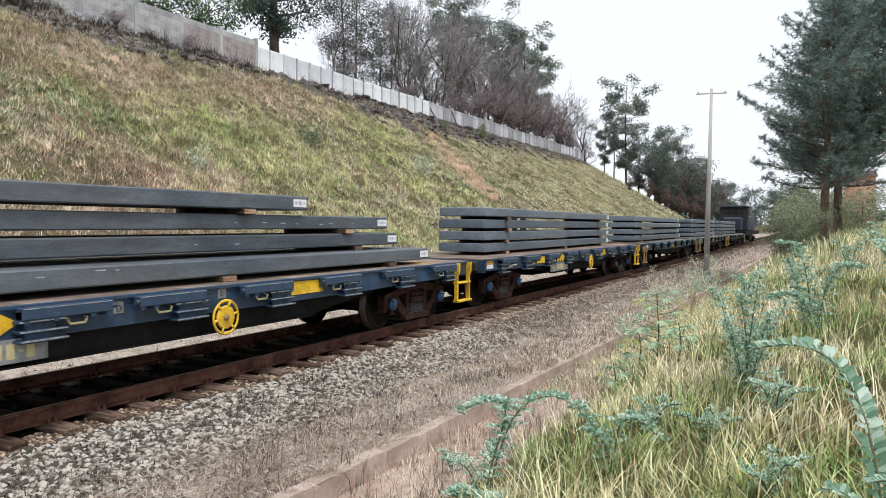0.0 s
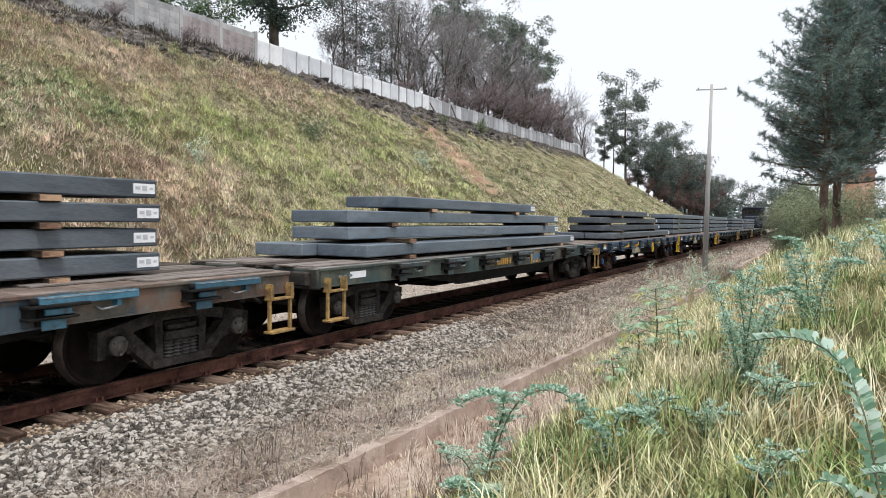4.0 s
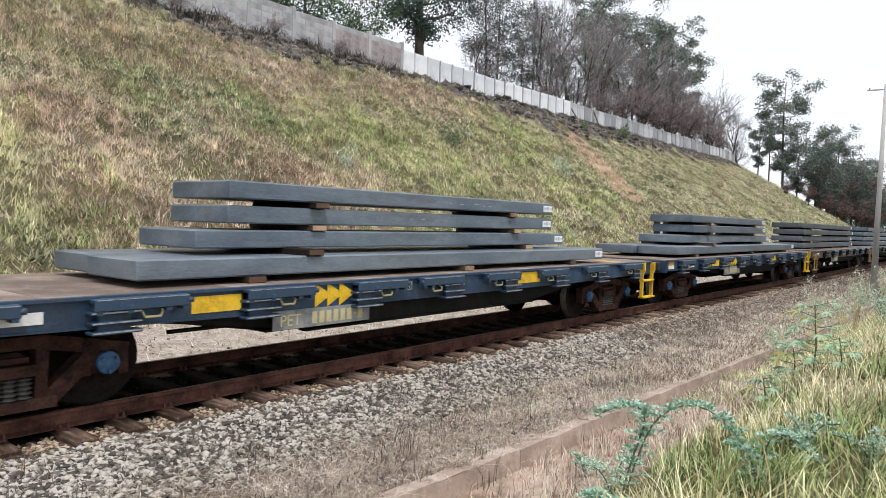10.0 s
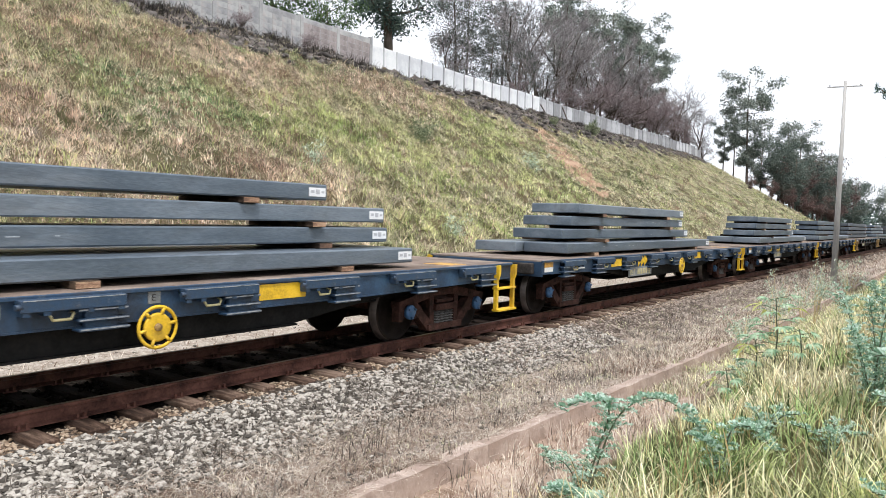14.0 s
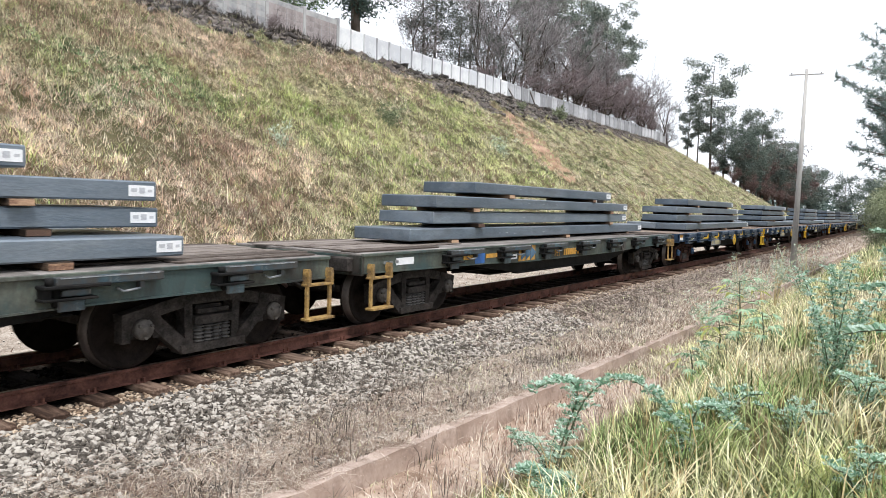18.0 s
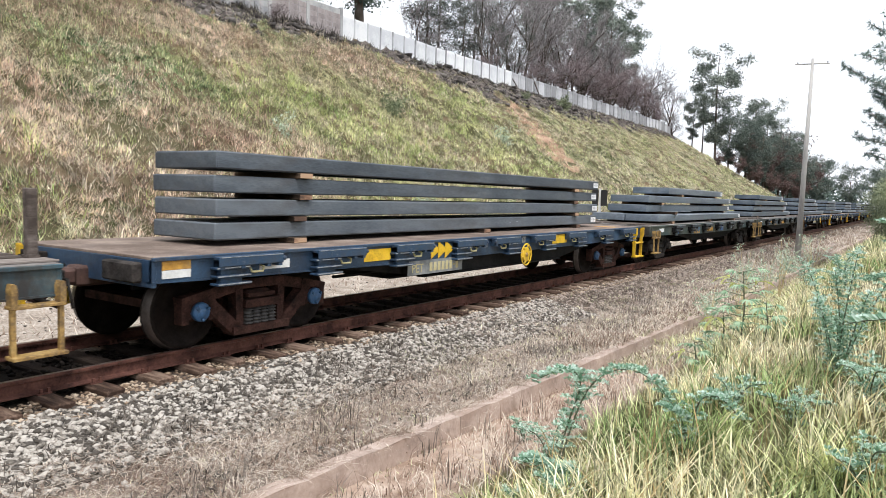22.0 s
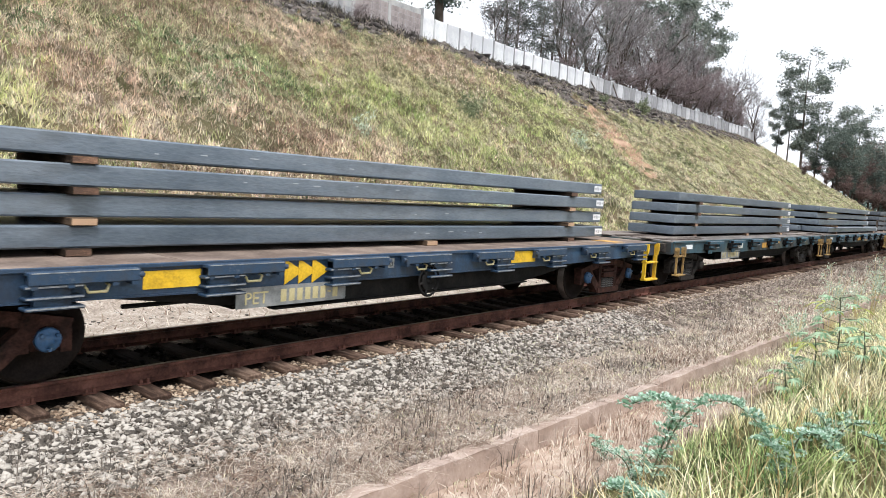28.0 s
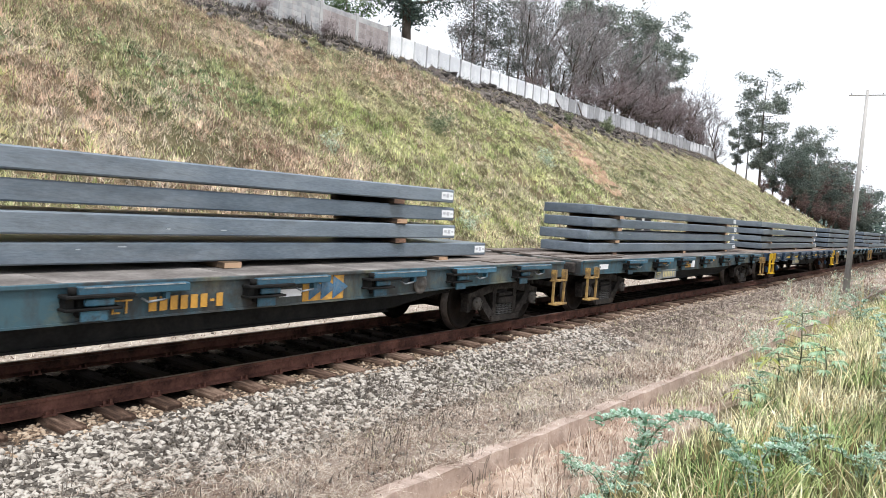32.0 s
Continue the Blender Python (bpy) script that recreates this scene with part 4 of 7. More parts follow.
def brake_wheel_rim(bm):
    """A thin rim, a broad centre disc and flat spokes between them."""
    n, r = 30, 0.212
    ring = [[bm.verts.new((1.43 + 0.018 * math.cos(b), (r + 0.02 * math.cos(b + 1.57)) * math.cos(2 * math.pi * a / n), (r + 0.02 * math.cos(b + 1.57)) * math.sin(2 * math.pi * a / n))) for b in (0, 1.5708, 3.1416, 4.7124)] for a in range(n)]
    for a in range(n):
        for b in range(4):
            bm.faces.new((ring[a][b], ring[(a + 1) % n][b], ring[(a + 1) % n][(b + 1) % 4], ring[a][(b + 1) % 4])).smooth = True
    lathe(bm, [(1.4, 0.15), (1.435, 0.15), (1.44, 0.13), (1.43, 0.06), (1.43, 0.001)], 24, "x")
    for k in range(6):
        u = k * math.pi / 3 + 0.2
        rod(bm, (1.425, 0.13 * math.cos(u), 0.13 * math.sin(u)), (1.43, 0.21 * math.cos(u), 0.21 * math.sin(u)), 0.02, 5)


def wheel_hub(bm):
    lathe(bm, [(1.36, 0.045), (1.455, 0.04), (1.46, 0.001)], 12, "x")


def old_brake_disc(bm):
    lathe(bm, [(1.352, 0.15), (1.38, 0.15), (1.39, 0.12), (1.385, 0.1), (1.385, 0.05), (1.41, 0.04), (1.41, 0.001)], 20, "x")


def brake_gear(bm):
    lathe(bm, [(-0.35, 0.001), (-0.35, 0.15), (0.35, 0.15), (0.35, 0.001)], 14, "y", (0.72, 3.9, 0.78))
    rod(bm, (0.6, -4.2, 0.62), (0.5, 3.6, 0.6), 0.025)
    rod(bm, (1.05, -4.4, 0.7), (1.05, 4.4, 0.72), 0.016)
    lathe(bm, [(-0.5, 0.001), (-0.5, 0.2), (0.5, 0.2), (0.5, 0.001)], 14, "y", (-0.7, -3.6, 0.75))


def stake(bm):
    box(bm, -0.05, 0.05, -0.05, 0.05, 0.0, 0.7, 0.012)
    box(bm, -0.07, 0.07, -0.055, 0.055, 0.0, 0.05)


PAINT = {"blue": ("blue", "bluelight", "deck", False), "olive": ("green", "flap_pale", "deck_grey", True), "teal": ("teal", "flap_blue", "deck_grey", True), "grey": ("grey", "flap_blue", "deck", True)}


def flat_wagon(m, style, label, wheel="", marks=(), number=None, stakes=False, rear_ladder=False):
    paint, flap_paint, deck_paint, old = PAINT[style]
    w = thing("flat_wagon", m, label, "railway wagon", "flat wagons of the train")
    K = style + "_"
    sill = sill_deep if old else sill_blue
    sm = mesh(K + "sill", sill, M[paint])
    fm = mesh(K + "flange", flange_deep if old else flange_blue, M[paint])
    for r in (0, 180):
        part("side_sill", sm, w, pose(0, 0, 0, 0, 0, r))
        part("sill_flange", fm, w, pose(0, 0, 0, 0, 0, r))
    part("underframe", mesh("underframe", centre_sill, M["black"]), w, None, "black underframe beams")
    for k in range(8):
        part("deck_plate", mesh(K + "deck_plate", deck_plate, M[deck_paint]), w, at(0, -7 * 0.97625 + k * 1.9525, 0))
    for r in (0, 180):
        part("deck_edge", mesh(K + "deck_edge", deck_edge, M[flap_paint if not old else paint]), w, pose(0, 0, 0, 0, 0, r))
        part("end_sill", mesh(K + "end_sill", end_sill, M[paint]), w, pose(0, 0, 0, 0, 0, r))
        part("coupler", mesh("coupler", coupler, M["rust"]), w, pose(0, 0, 0, 0, 0, r), "rusty knuckle coupler")
        bogie(w, (FRONT - 2.2) * (1 if r == 0 else -1), old)
    for r in (0, 180):
        part("belly_web", mesh("belly", belly, M["black"]), w, pose(0, 0, 0, 0, 0, r), "black fish-bellied web")
        part("belly_flange", mesh("belly_flange", belly_flange, M["black"]), w, pose(0, 0, 0, 0, 0, r))
        for name, build in (("coupling_lever", coupling_lever), ("brake_hose", brake_hose), ("end_step", end_step), ("valve_box", valve_box)):
            part(name, mesh(name, build, M["bogie_dark"]), w, pose(0, 0, 0, 0, 0, r))
    part("brake_gear", mesh("brake_gear", brake_gear, M["black"]), w, None, "brake cylinder and rods")
    backs = (15.1, 13.5, 11.8, 10.1, 8.25, 6.62, 4.92, 3.18, 1.42) if not old else (13.7, 11.8, 9.95, 7.95, 6.0, 4.1, 2.15)
    for b in backs:
        y = FRONT - b
        for r in (0, 180):
            yy = y if r == 0 else -y
            if old:
                part("stake_pocket", mesh(K + "pocket", pocket_old, M["black"], M[flap_paint]), w, pose(0, yy, 0, 0, 0, r))
                part("pocket_flap", mesh(K + "flap", flap_old, M[flap_paint], M["worn_edge"]), w, pose(0, yy + (-0.08 if r == 0 else 0.08), 0, 0, 0, r))
                if r == 0:
                    part("release_rod", mesh("release_rod", bent_rod, M["worn_edge"]), w, at(0, yy + 0.2, 0), "bent pale rod")
            else:
                tail = (1 if b > 9 else -1) * (1 if r == 0 else -1)
                way = "rear" if tail > 0 else "front"
                part("stake_pocket", mesh(K + "pocket_" + way, lambda bm: pocket_blue(bm, tail), M[paint], M["worn_edge"]), w, pose(0, y, 0, 0, 0, r))
                part("pocket_flap", mesh(K + "flap_" + way, lambda bm: flap(bm, tail), M[flap_paint], M["worn_edge"]), w, pose(0, y, 0, 0, 0, r))
                if r == 0:
                    part("handle", mesh("handle", handle, M["handle_yellow"]), w, at(0, y + 0.38 * tail, 0), "pale yellow grab handle")
    lad = mesh("ladder_" + ("old" if old else "new"), ladder_old if old else ladder, M["old_yellow" if old else "yellow"])
    rung = "dirty yellow steel step ladder" if old else "yellow steel step ladder"
    part("ladder", lad, w, at(0, HALF - (0.5 if old else 0.6), 0), rung)
    part("ladder", lad, w, pose(0, -HALF + 0.58, 0, 0, 0, 180), rung)
    if old or rear_ladder:
        part("ladder", lad, w, at(0, -HALF + 0.12, 0), rung)
    if old:
        wood = random.Random(int(abs(m.translation.y) * 10))
        for k in range(7):
            x0 = -1.3 + 0.37 * k
            for end in (1, -1):
                y0 = end * (HALF + wood.uniform(-0.25, 0.16))
                part("deck_board", mesh("deck_board_%d" % (k % 3), lambda bm: box(bm, 0, 0.3, -1.1 - 0.3 * (k % 3), 1.1 + 0.3 * (k % 3), 0, 0.022, 0.004), M["board"]), w, pose(x0, y0 - end * (1.1 + 0.3 * (k % 3)), DECK + 0.001 + 0.003 * (k % 2), 0, 0, wood.uniform(-0.6, 0.6)), "warped grey deck board")
        part("brake_disc", mesh("brake_disc", old_brake_disc, M["cap_grey"]), w, at(0, FRONT - 5.05, 0.94), "round worn steel cover")
        part("builder_plate", mesh("builder_plate_old", rect(0.46, 0.11), M["paper"]), w, sidewise(-HALF + 0.82, 0.97, 1.356), "worn white plate")
        for q in range(3):
            part("plate_print", mesh("plate_print", rect(0.09, 0.045), M["plate"]), w, sidewise(-HALF + 0.78 - 0.14 * q, 1.0, 1.362), "faded print")
    else:
        part("grab_iron", mesh("grab_iron", grab_iron, M["yellow"]), w, at(0, HALF + 0.03, 0), "yellow grab iron")
        part("inspection_panel", mesh("inspection_panel", rect(0.36, 0.13), M["orange"]), w, sidewise(-HALF + 0.12, 1.035, 1.357), "orange panel")
        part("inspection_strip", mesh("inspection_strip", rect(0.36, 0.09), M["white"]), w, sidewise(-HALF + 0.12, 0.942, 1.357), "white strip")
        part("builder_plate", mesh("builder_plate", rect(0.5, 0.11), M["white"]), w, sidewise(-HALF + 1.47, 0.95, 1.357), "white plate")
        part("deck_marking", mesh("deck_marking", lambda bm: box(bm, 0.65, 1.2, 0, 0.5, DECK, DECK + 0.004), M["orange"]), w, at(0, HALF - 1.75, 0), "worn yellow deck marking")
    for kind, b, z, mat, size in marks:
        y = FRONT - b
        if kind == "patch":
            part("painted_patch", mesh("patch_%s_%d_%d" % (mat, size[0] * 100, size[1] * 100), rect(*size), M[mat]), w, sidewise(y, z, 1.358))
        elif kind == "logo":
            for k in range(3):
                part("logo_arrow", mesh("arrow_" + mat, arrow, M[mat]), w, sidewise(y + k * 0.2, z, 1.36 + 0.004 * k), "%s painted arrow" % ("faded blue" if mat == "logo_blue" else "yellow"))
    if not old:
        part("lettering", lettering("D", M["signblack"], "letter_d"), w, sidewise(FRONT - 9.25 + 0.035, 1.0, 1.365) @ Matrix.Scale(0.5, 4), "small dark letter")
    if number:
        b, z, board = number
        y = FRONT - b
        if board:
            part("side_board", mesh("side_board", rect(1.6, 0.23), M["plate"]), w, sidewise(y - 0.1, z - 0.04, 1.37), "grey board with yellow painted marks")
            part("board_bracket", mesh("board_bracket", lambda bm: box(bm, 1.15, 1.369, 0, 1.6, -0.03, 0.15), M["black"]), w, at(0, y, z))
        ink = M["pale_mark"] if board else M["orange"]
        part("lettering", lettering("PET", ink, "pet_" + ("a" if board else "b")), w, sidewise(y, z, 1.378), "yellow letters")
        for n in range(8):
            wide, tall, dz = (0.05, 0.025, 0.06) if n == 6 else (0.08, 0.145, 0.0)
            part("painted_mark", mesh("stroke_%s_%d" % ("a" if board else "b", n == 6), rect(wide, tall), ink), w, sidewise(y + 0.5 + 0.118 * n - (0.04 if n == 7 else 0), z + dz, 1.372), "yellow painted mark")
    if wheel:
        b = FRONT - (7.66 if wheel == "yellow" else 8.45)
        hw = part("brake_wheel", mesh("brake_wheel_" + wheel, brake_wheel_rim, M[wheel]), w, at(0, b, 0.77), "spoked hand brake wheel")
        part("hub", mesh("wheel_hub_" + wheel, wheel_hub, M["old_yellow" if wheel == "yellow" else "black"]), hw)
        if wheel == "yellow":
            part("painted_mark", mesh("mark_e", rect(0.14, 0.14), M["plate"]), w, sidewise(b - 0.07, 1.01, 1.358), "small pale square")
            part("lettering", lettering("E", M["signblack"], "letter_e"), w, sidewise(b - 0.035, 1.04, 1.365) @ Matrix.Scale(0.5, 4), "small dark letter")
    if stakes:
        part("stake", mesh("stake", stake, M["board"]), w, at(0.9, HALF - 0.06, DECK), "weathered brown upright stake")
    return w


# ---- the train: couplings behind the locomotive, in metres behind a mark that runs along the line ----
def travelled(t):
    """How far the mark has run: a steady pull with the train's slight surging."""
    surge = np.interp(t, [0, 2, 4.5, 6, 7, 8.5, 9, 11.5, 14, 16.5, 18.5, 20, 21, 23, 25, 28, 28.5, 30, 32], [0.1, 0.2, 0.18, 0.0, 0.14, 0.02, 0.13, 0.15, 0.1, 0.14, 0.13, -0.04, 0.02, 0.1, 0.03, -0.18, -0.18, 0.0, 0.08])
    return 14.505 + 6.6544 * t + 0.019147 * t * t - 6.525e-5 * t ** 3 - float(surge)


COUPLING = {-4: -66.1, -3: -49.6, -2: -33.1, -1: -16.55, 0: -0.03, 1: 16.56, 2: 32.71, 3: 49.21, 4: 65.96, 5: 82.48, 6: 99.14, 7: 116.05, 8: 132.26, 9: 148.69, 10: 165.45, 11: 181.82, 12: 198.51, 13: 215.21, 14: 231.73, 15: 248.2}
MOVERS = []          # thing, x, how far behind the mark, z

LOADS = {   # rear and front end of each layer of slabs, behind the front coupling
    -3: [(14.55, 2.45)] * 4, -2: [(14.55, 2.45)] * 4, -1: [(14.55, 2.45)] * 4, 0: [(14.55, 2.5)] * 4,
    1: [(13.83, 1.75), (13.8, 2.29), (13.86, 2.53), (12.16, 5.1)],
    2: [(14.2, 2.16), (14.13, 2.42), (14.12, 2.41), (12.39, 4.58)],
    3: [(14.77, 2.12)] * 4,
    4: [(14.87, 1.96), (13.25, 3.85), (12.38, 4.65), (12.44, 4.55)],
    5: [(13.1, 2.51), (12.15, 3.49), (11.7, 3.94), (11.7, 3.99)],
    6: [(14.54, 3.92), (13.98, 4.93), (13.38, 5.25), (13.1, 5.42)],
    7: [(14.5, 3.26), (14.16, 3.36), (14.14, 3.42), (12.67, 4.69)],
    8: [(13.82, 1.29), (13.02, 2.58), (13.04, 2.71), (11.55, 3.95)],
    9: [(14.55, 2.55), (14.33, 2.55), (14.28, 2.61), (11.98, 4.04)],
    10: [(14.82, 2.18)] * 4,
    11: [(14.42, 1.62), (14.42, 2.02), (14.43, 1.94), (14.44, 1.99)],
    12: [(14.4, 2.69), (14.4, 2.77), (14.3, 2.78), (14.2, 2.82)],
    13: [(14.45, 1.86), (14.45, 1.86), (14.46, 1.9), (14.48, 1.89)],
    14: [(14.4, 1.9), (14.4, 1.86), (14.3, 1.84), (14.27, 1.84)],
    15: [(14.5, 2.2), (14.4, 3.24), (14.4, 3.24), (14.4, 3.35)],
}
WIDE = {1: 0.26, 2: 0.4, 4: 0.3, 5: -0.12, 6: 0.3, 7: 0.0, 9: 0.05, 11: 0.45}    # wagons whose lowest layer is two slabs side by side, and how far the second lies back
BLUE_MARKS = [("patch", 6.3, 0.93, "yellow", (0.74, 0.19)), ("patch", 12.65, 0.92, "yellow", (0.62, 0.18)), ("logo", 10.95, 0.86, "yellow", None), ("patch", 9.25, 0.98, "plate", (0.13, 0.13))]
L_BLUE = "dark blue flat wagon with yellow markings and brown deck"
L_OLD = {"olive": "weathered olive-green flat wagon with dusty teal pocket flaps", "teal": "worn teal and grey flat wagon with blue pocket flaps", "grey": "rust-brown flat wagon with chipped blue pocket flaps", "blue": L_BLUE}
WAGONS = {
    -3: ("teal", "", [], (9.7, 0.86, False)), -2: ("olive", "", [], (9.7, 0.86, False)), -1: ("teal", "", [], (9.7, 0.86, False)), 0: ("blue", "yellow", BLUE_MARKS, (11.5, 0.67, True)),
    1: ("blue", "yellow", BLUE_MARKS, (11.5, 0.67, True)),
    2: ("olive", "", [("patch", 6.95, 0.825, "orange", (0.74, 0.31)), ("logo", 6.84, 0.83, "logo_blue", None), ("patch", 4.52, 0.84, "rust", (0.28, 0.29))], (9.75, 0.88, False)),
    3: ("grey", "", [("patch", 5.45, 1.0, "orange", (0.45, 0.13)), ("patch", 7.2, 1.0, "orange", (0.53, 0.13)), ("patch", 9.14, 0.9, "paper", (0.3, 0.22)), ("patch", 11.3, 0.88, "logo_blue", (0.45, 0.2))], (12.05, 0.66, True)),
    4: ("blue", "", BLUE_MARKS, (11.5, 0.67, True)), 5: ("blue", "", BLUE_MARKS, (11.5, 0.67, True)),
    6: ("blue", "yellow", BLUE_MARKS, (11.5, 0.67, True)), 7: ("blue", "yellow", BLUE_MARKS, (11.5, 0.67, True)),
    8: ("olive", "", [("patch", 11.19, 0.825, "orange", (0.74, 0.31)), ("logo", 11.08, 0.83, "logo_blue", None), ("patch", 11.6, 0.88, "paper", (0.34, 0.1)), ("patch", 12.9, 0.86, "brightblue", (0.34, 0.24)), ("patch", 12.5, 0.95, "orange", (0.5, 0.08)), ("patch", 13.3, 0.95, "orange", (0.4, 0.08))], (9.5, 0.86, False)),
    9: ("olive", "", [("patch", 11.29, 0.82, "orange", (0.76, 0.31)), ("logo", 11.18, 0.83, "logo_blue", None), ("patch", 7.32, 0.83, "brightblue", (0.46, 0.27)), ("patch", 5.62, 0.88, "paper", (0.27, 0.21)), ("patch", 13.5, 0.85, "brightblue", (0.3, 0.26))], (10.02, 0.86, False)),
    10: ("blue", "yellow", BLUE_MARKS, (11.5, 0.67, True)),
    11: ("teal", "", [("patch", 6.97, 0.825, "orange", (0.76, 0.31)), ("logo", 6.86, 0.83, "logo_blue", None), ("patch", 4.85, 0.86, "logo_blue", (0.42, 0.27)), ("patch", 12.1, 0.9, "orange", (0.6, 0.2))], (9.65, 0.86, False)),
    12: ("teal", "", [("patch", 5.14, 0.95, "orange", (0.15, 0.14)), ("patch", 7.13, 0.97, "old_yellow", (0.5, 0.12)), ("patch", 8.71, 0.86, "orange", (0.8, 0.16)), ("patch", 11.11, 0.9, "white", (0.4, 0.2))], (12.51, 0.67, True)),
    13: ("blue", "black", BLUE_MARKS, (11.5, 0.67, True)),
    14: ("teal", "", [("patch", 11.35, 1.0, "orange", (0.57, 0.12)), ("patch", 9.71, 0.86, "orange", (0.65, 0.26)), ("patch", 9.04, 0.86, "paper", (0.33, 0.26)), ("patch", 7.28, 0.99, "orange", (0.48, 0.12))], (11.81, 0.66, True)),
    15: ("teal", "", [("patch", 7.34, 0.825, "orange", (0.7, 0.31)), ("logo", 7.24, 0.83, "logo_blue", None), ("patch", 7.7, 0.9, "paper", (0.34, 0.09))], (9.87, 0.86, False)),
}


def slab_mesh(length, width, mat):
    return mesh("%s_%d_%d" % (mat, round(length * 100), round(width * 100)), lambda bm: box(bm, -width / 2, width / 2, -length / 2, length / 2, 0, 0.225, 0.018), M[mat])


def tag_bars(bm):
    box(bm, 0.03, 0.1, 0.05, 0.09, 0, 0.003)
    box(bm, 0.13, 0.2, 0.035, 0.1, 0, 0.003)
    box(bm, 0.24, 0.29, 0.05, 0.08, 0, 0.003)


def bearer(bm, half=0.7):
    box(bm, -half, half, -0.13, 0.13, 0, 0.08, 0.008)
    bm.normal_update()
    # the two end faces take the lighter timber, the rest the dark
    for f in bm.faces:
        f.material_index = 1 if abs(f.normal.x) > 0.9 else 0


SLAB_W = 1.3
for k, (style, wheel, marks, number) in WAGONS.items():
    front, rear = COUPLING[k - 1], COUPLING[k]
    mid = (front + rear) / 2
    w = flat_wagon(at(TRACK_X, -mid, 0), style, L_OLD[style], wheel, marks, number, stakes=(k == 11), rear_ladder=(k == 13))
    MOVERS.append((w, TRACK_X, mid, 0.0))
    z = DECK + 0.08
    for layer, (r, f) in enumerate(LOADS[k]):
        spots = [r - 1.45, f + 1.45] + ([(r + f) / 2 - 0.4] if layer == 0 else [])
        for s in spots:
            back = front + s + rng.uniform(-0.08, 0.08)
            x = TRACK_X + rng.uniform(0.0, 0.06)
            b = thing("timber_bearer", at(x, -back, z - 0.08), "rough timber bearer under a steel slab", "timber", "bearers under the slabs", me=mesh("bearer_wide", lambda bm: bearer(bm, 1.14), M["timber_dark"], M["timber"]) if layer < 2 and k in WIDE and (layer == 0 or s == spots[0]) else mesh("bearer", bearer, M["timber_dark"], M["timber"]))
            MOVERS.append((b, x, back, z - 0.08))
        dark = k in (1, 3, 10)
        twin = layer == 0 and k in WIDE
        for n in range(2 if twin else 1):
            width = 1.1 if twin else SLAB_W
            x = TRACK_X + (0.56 - n * 1.12 if twin else 0.04 * math.sin(k * 5 + layer * 3))
            back = front + (r + f) / 2 + (WIDE[k] * n if twin else 0)
            s = thing("steel_slab", at(x, -back, z), "thick dark steel slab lying on timber bearers" if dark else "thick blue-grey steel slab lying on timber bearers", "steel slab", "steel slabs on the train", me=slab_mesh(r - f, width, "slab_dark" if dark else "slab"))
            tag = part("paper_tag", mesh("paper_tag", rect(0.32, 0.125), M["paper"]), s, sidewise((r - f) / 2 - 0.36, 0.05, width / 2 + 0.001), "white paper tag")
            part("tag_print", mesh("tag_print", tag_bars, M["ink"]), tag, at(0, 0, 0.006))
            line, lead = rng.uniform(0.07, 0.16), rng.uniform(-0.45, 0.1)
            for q in range(int(rng.choice([0, 2, 5, 7]))):
                lead += rng.uniform(0.02, 0.07)
                part("chalk_mark", mesh("chalk_mark_%d" % (q % 3), rect(0.05 + 0.04 * (q % 3), 0.013), M["chalk"]), s, sidewise((r - f) * lead, line + rng.uniform(-0.02, 0.02), width / 2 - 0.003), "chalk stroke")
            MOVERS.append((s, x, back, z))
        z += 0.225 + 0.08


def loco():
    front = COUPLING[-4]
    L2 = 9.6
    w = thing("locomotive", at(TRACK_X, -front + L2 + 0.3, 0), "dark blue diesel locomotive with a rusty cab band", "locomotive")
    part("frame", mesh("loco_frame", lambda bm: box(bm, -1.45, 1.45, -L2, L2, 1.0, 1.45, 0.03), M["black"]), w)
    part("hood", mesh("loco_hood", lambda bm: (box(bm, -0.95, 0.95, -3.0, L2 - 0.6, 1.45, 3.6, 0.12), box(bm, -0.75, 0.75, -2, 6, 3.6, 3.85, 0.08)), M["locoblue"]), w)
    cab = part("cab", mesh("loco_cab", lambda bm: box(bm, -1.45, 1.45, -6.8, -3.0, 1.45, 4.0, 0.1), M["locoblue"]), w)
    part("nose", mesh("loco_nose", lambda bm: box(bm, -0.95, 0.95, -L2 + 0.6, -6.8, 1.45, 2.9, 0.15), M["locoblue"]), w)
    part("roof", mesh("loco_roof", lambda bm: box(bm, -1.55, 1.55, -7.3, -2.8, 4.0, 4.15, 0.06), M["locoblue"]), w)
    part("cab_band", mesh("loco_band", lambda bm: box(bm, -1.4, 1.4, -6.83, -6.8, 3.2, 3.45), M["rust"]), cab)
    part("side_panel", mesh("loco_side_panel", lambda bm: box(bm, 1.45, 1.47, -6.6, -3.2, 3.0, 3.1), M["orange"]), cab)
    part("dark_stripe", mesh("loco_stripe", lambda bm: box(bm, -1.4, 1.4, -6.85, -6.83, 2.95, 3.2), M["locoblue"]), cab)
    for x in (-0.95, -0.3, 0.35):
        part("window", mesh("loco_window", lambda bm: box(bm, 0, 0.6, -6.86, -6.83, 3.25, 3.75), M["glass"]), cab, at(x, 0, 0))
    part("side_window", mesh("loco_side_window", lambda bm: box(bm, 1.47, 1.48, -5.8, -4.4, 3.1, 3.7), M["glass"]), cab)
    for s in (1, -1):
        part("fuel_tank" if s > 0 else "step_well", mesh("loco_tank%d" % s, lambda bm: box(bm, -1.2, 1.2, -2.2 if s > 0 else -L2, 2.2 if s > 0 else -L2 + 0.5, 0.35, 1.0, 0.08), M["black"]), w)
        bogie(w, s * 6.2, True)
    MOVERS.append((w, TRACK_X, front - L2 - 0.3, 0.0))


loco()


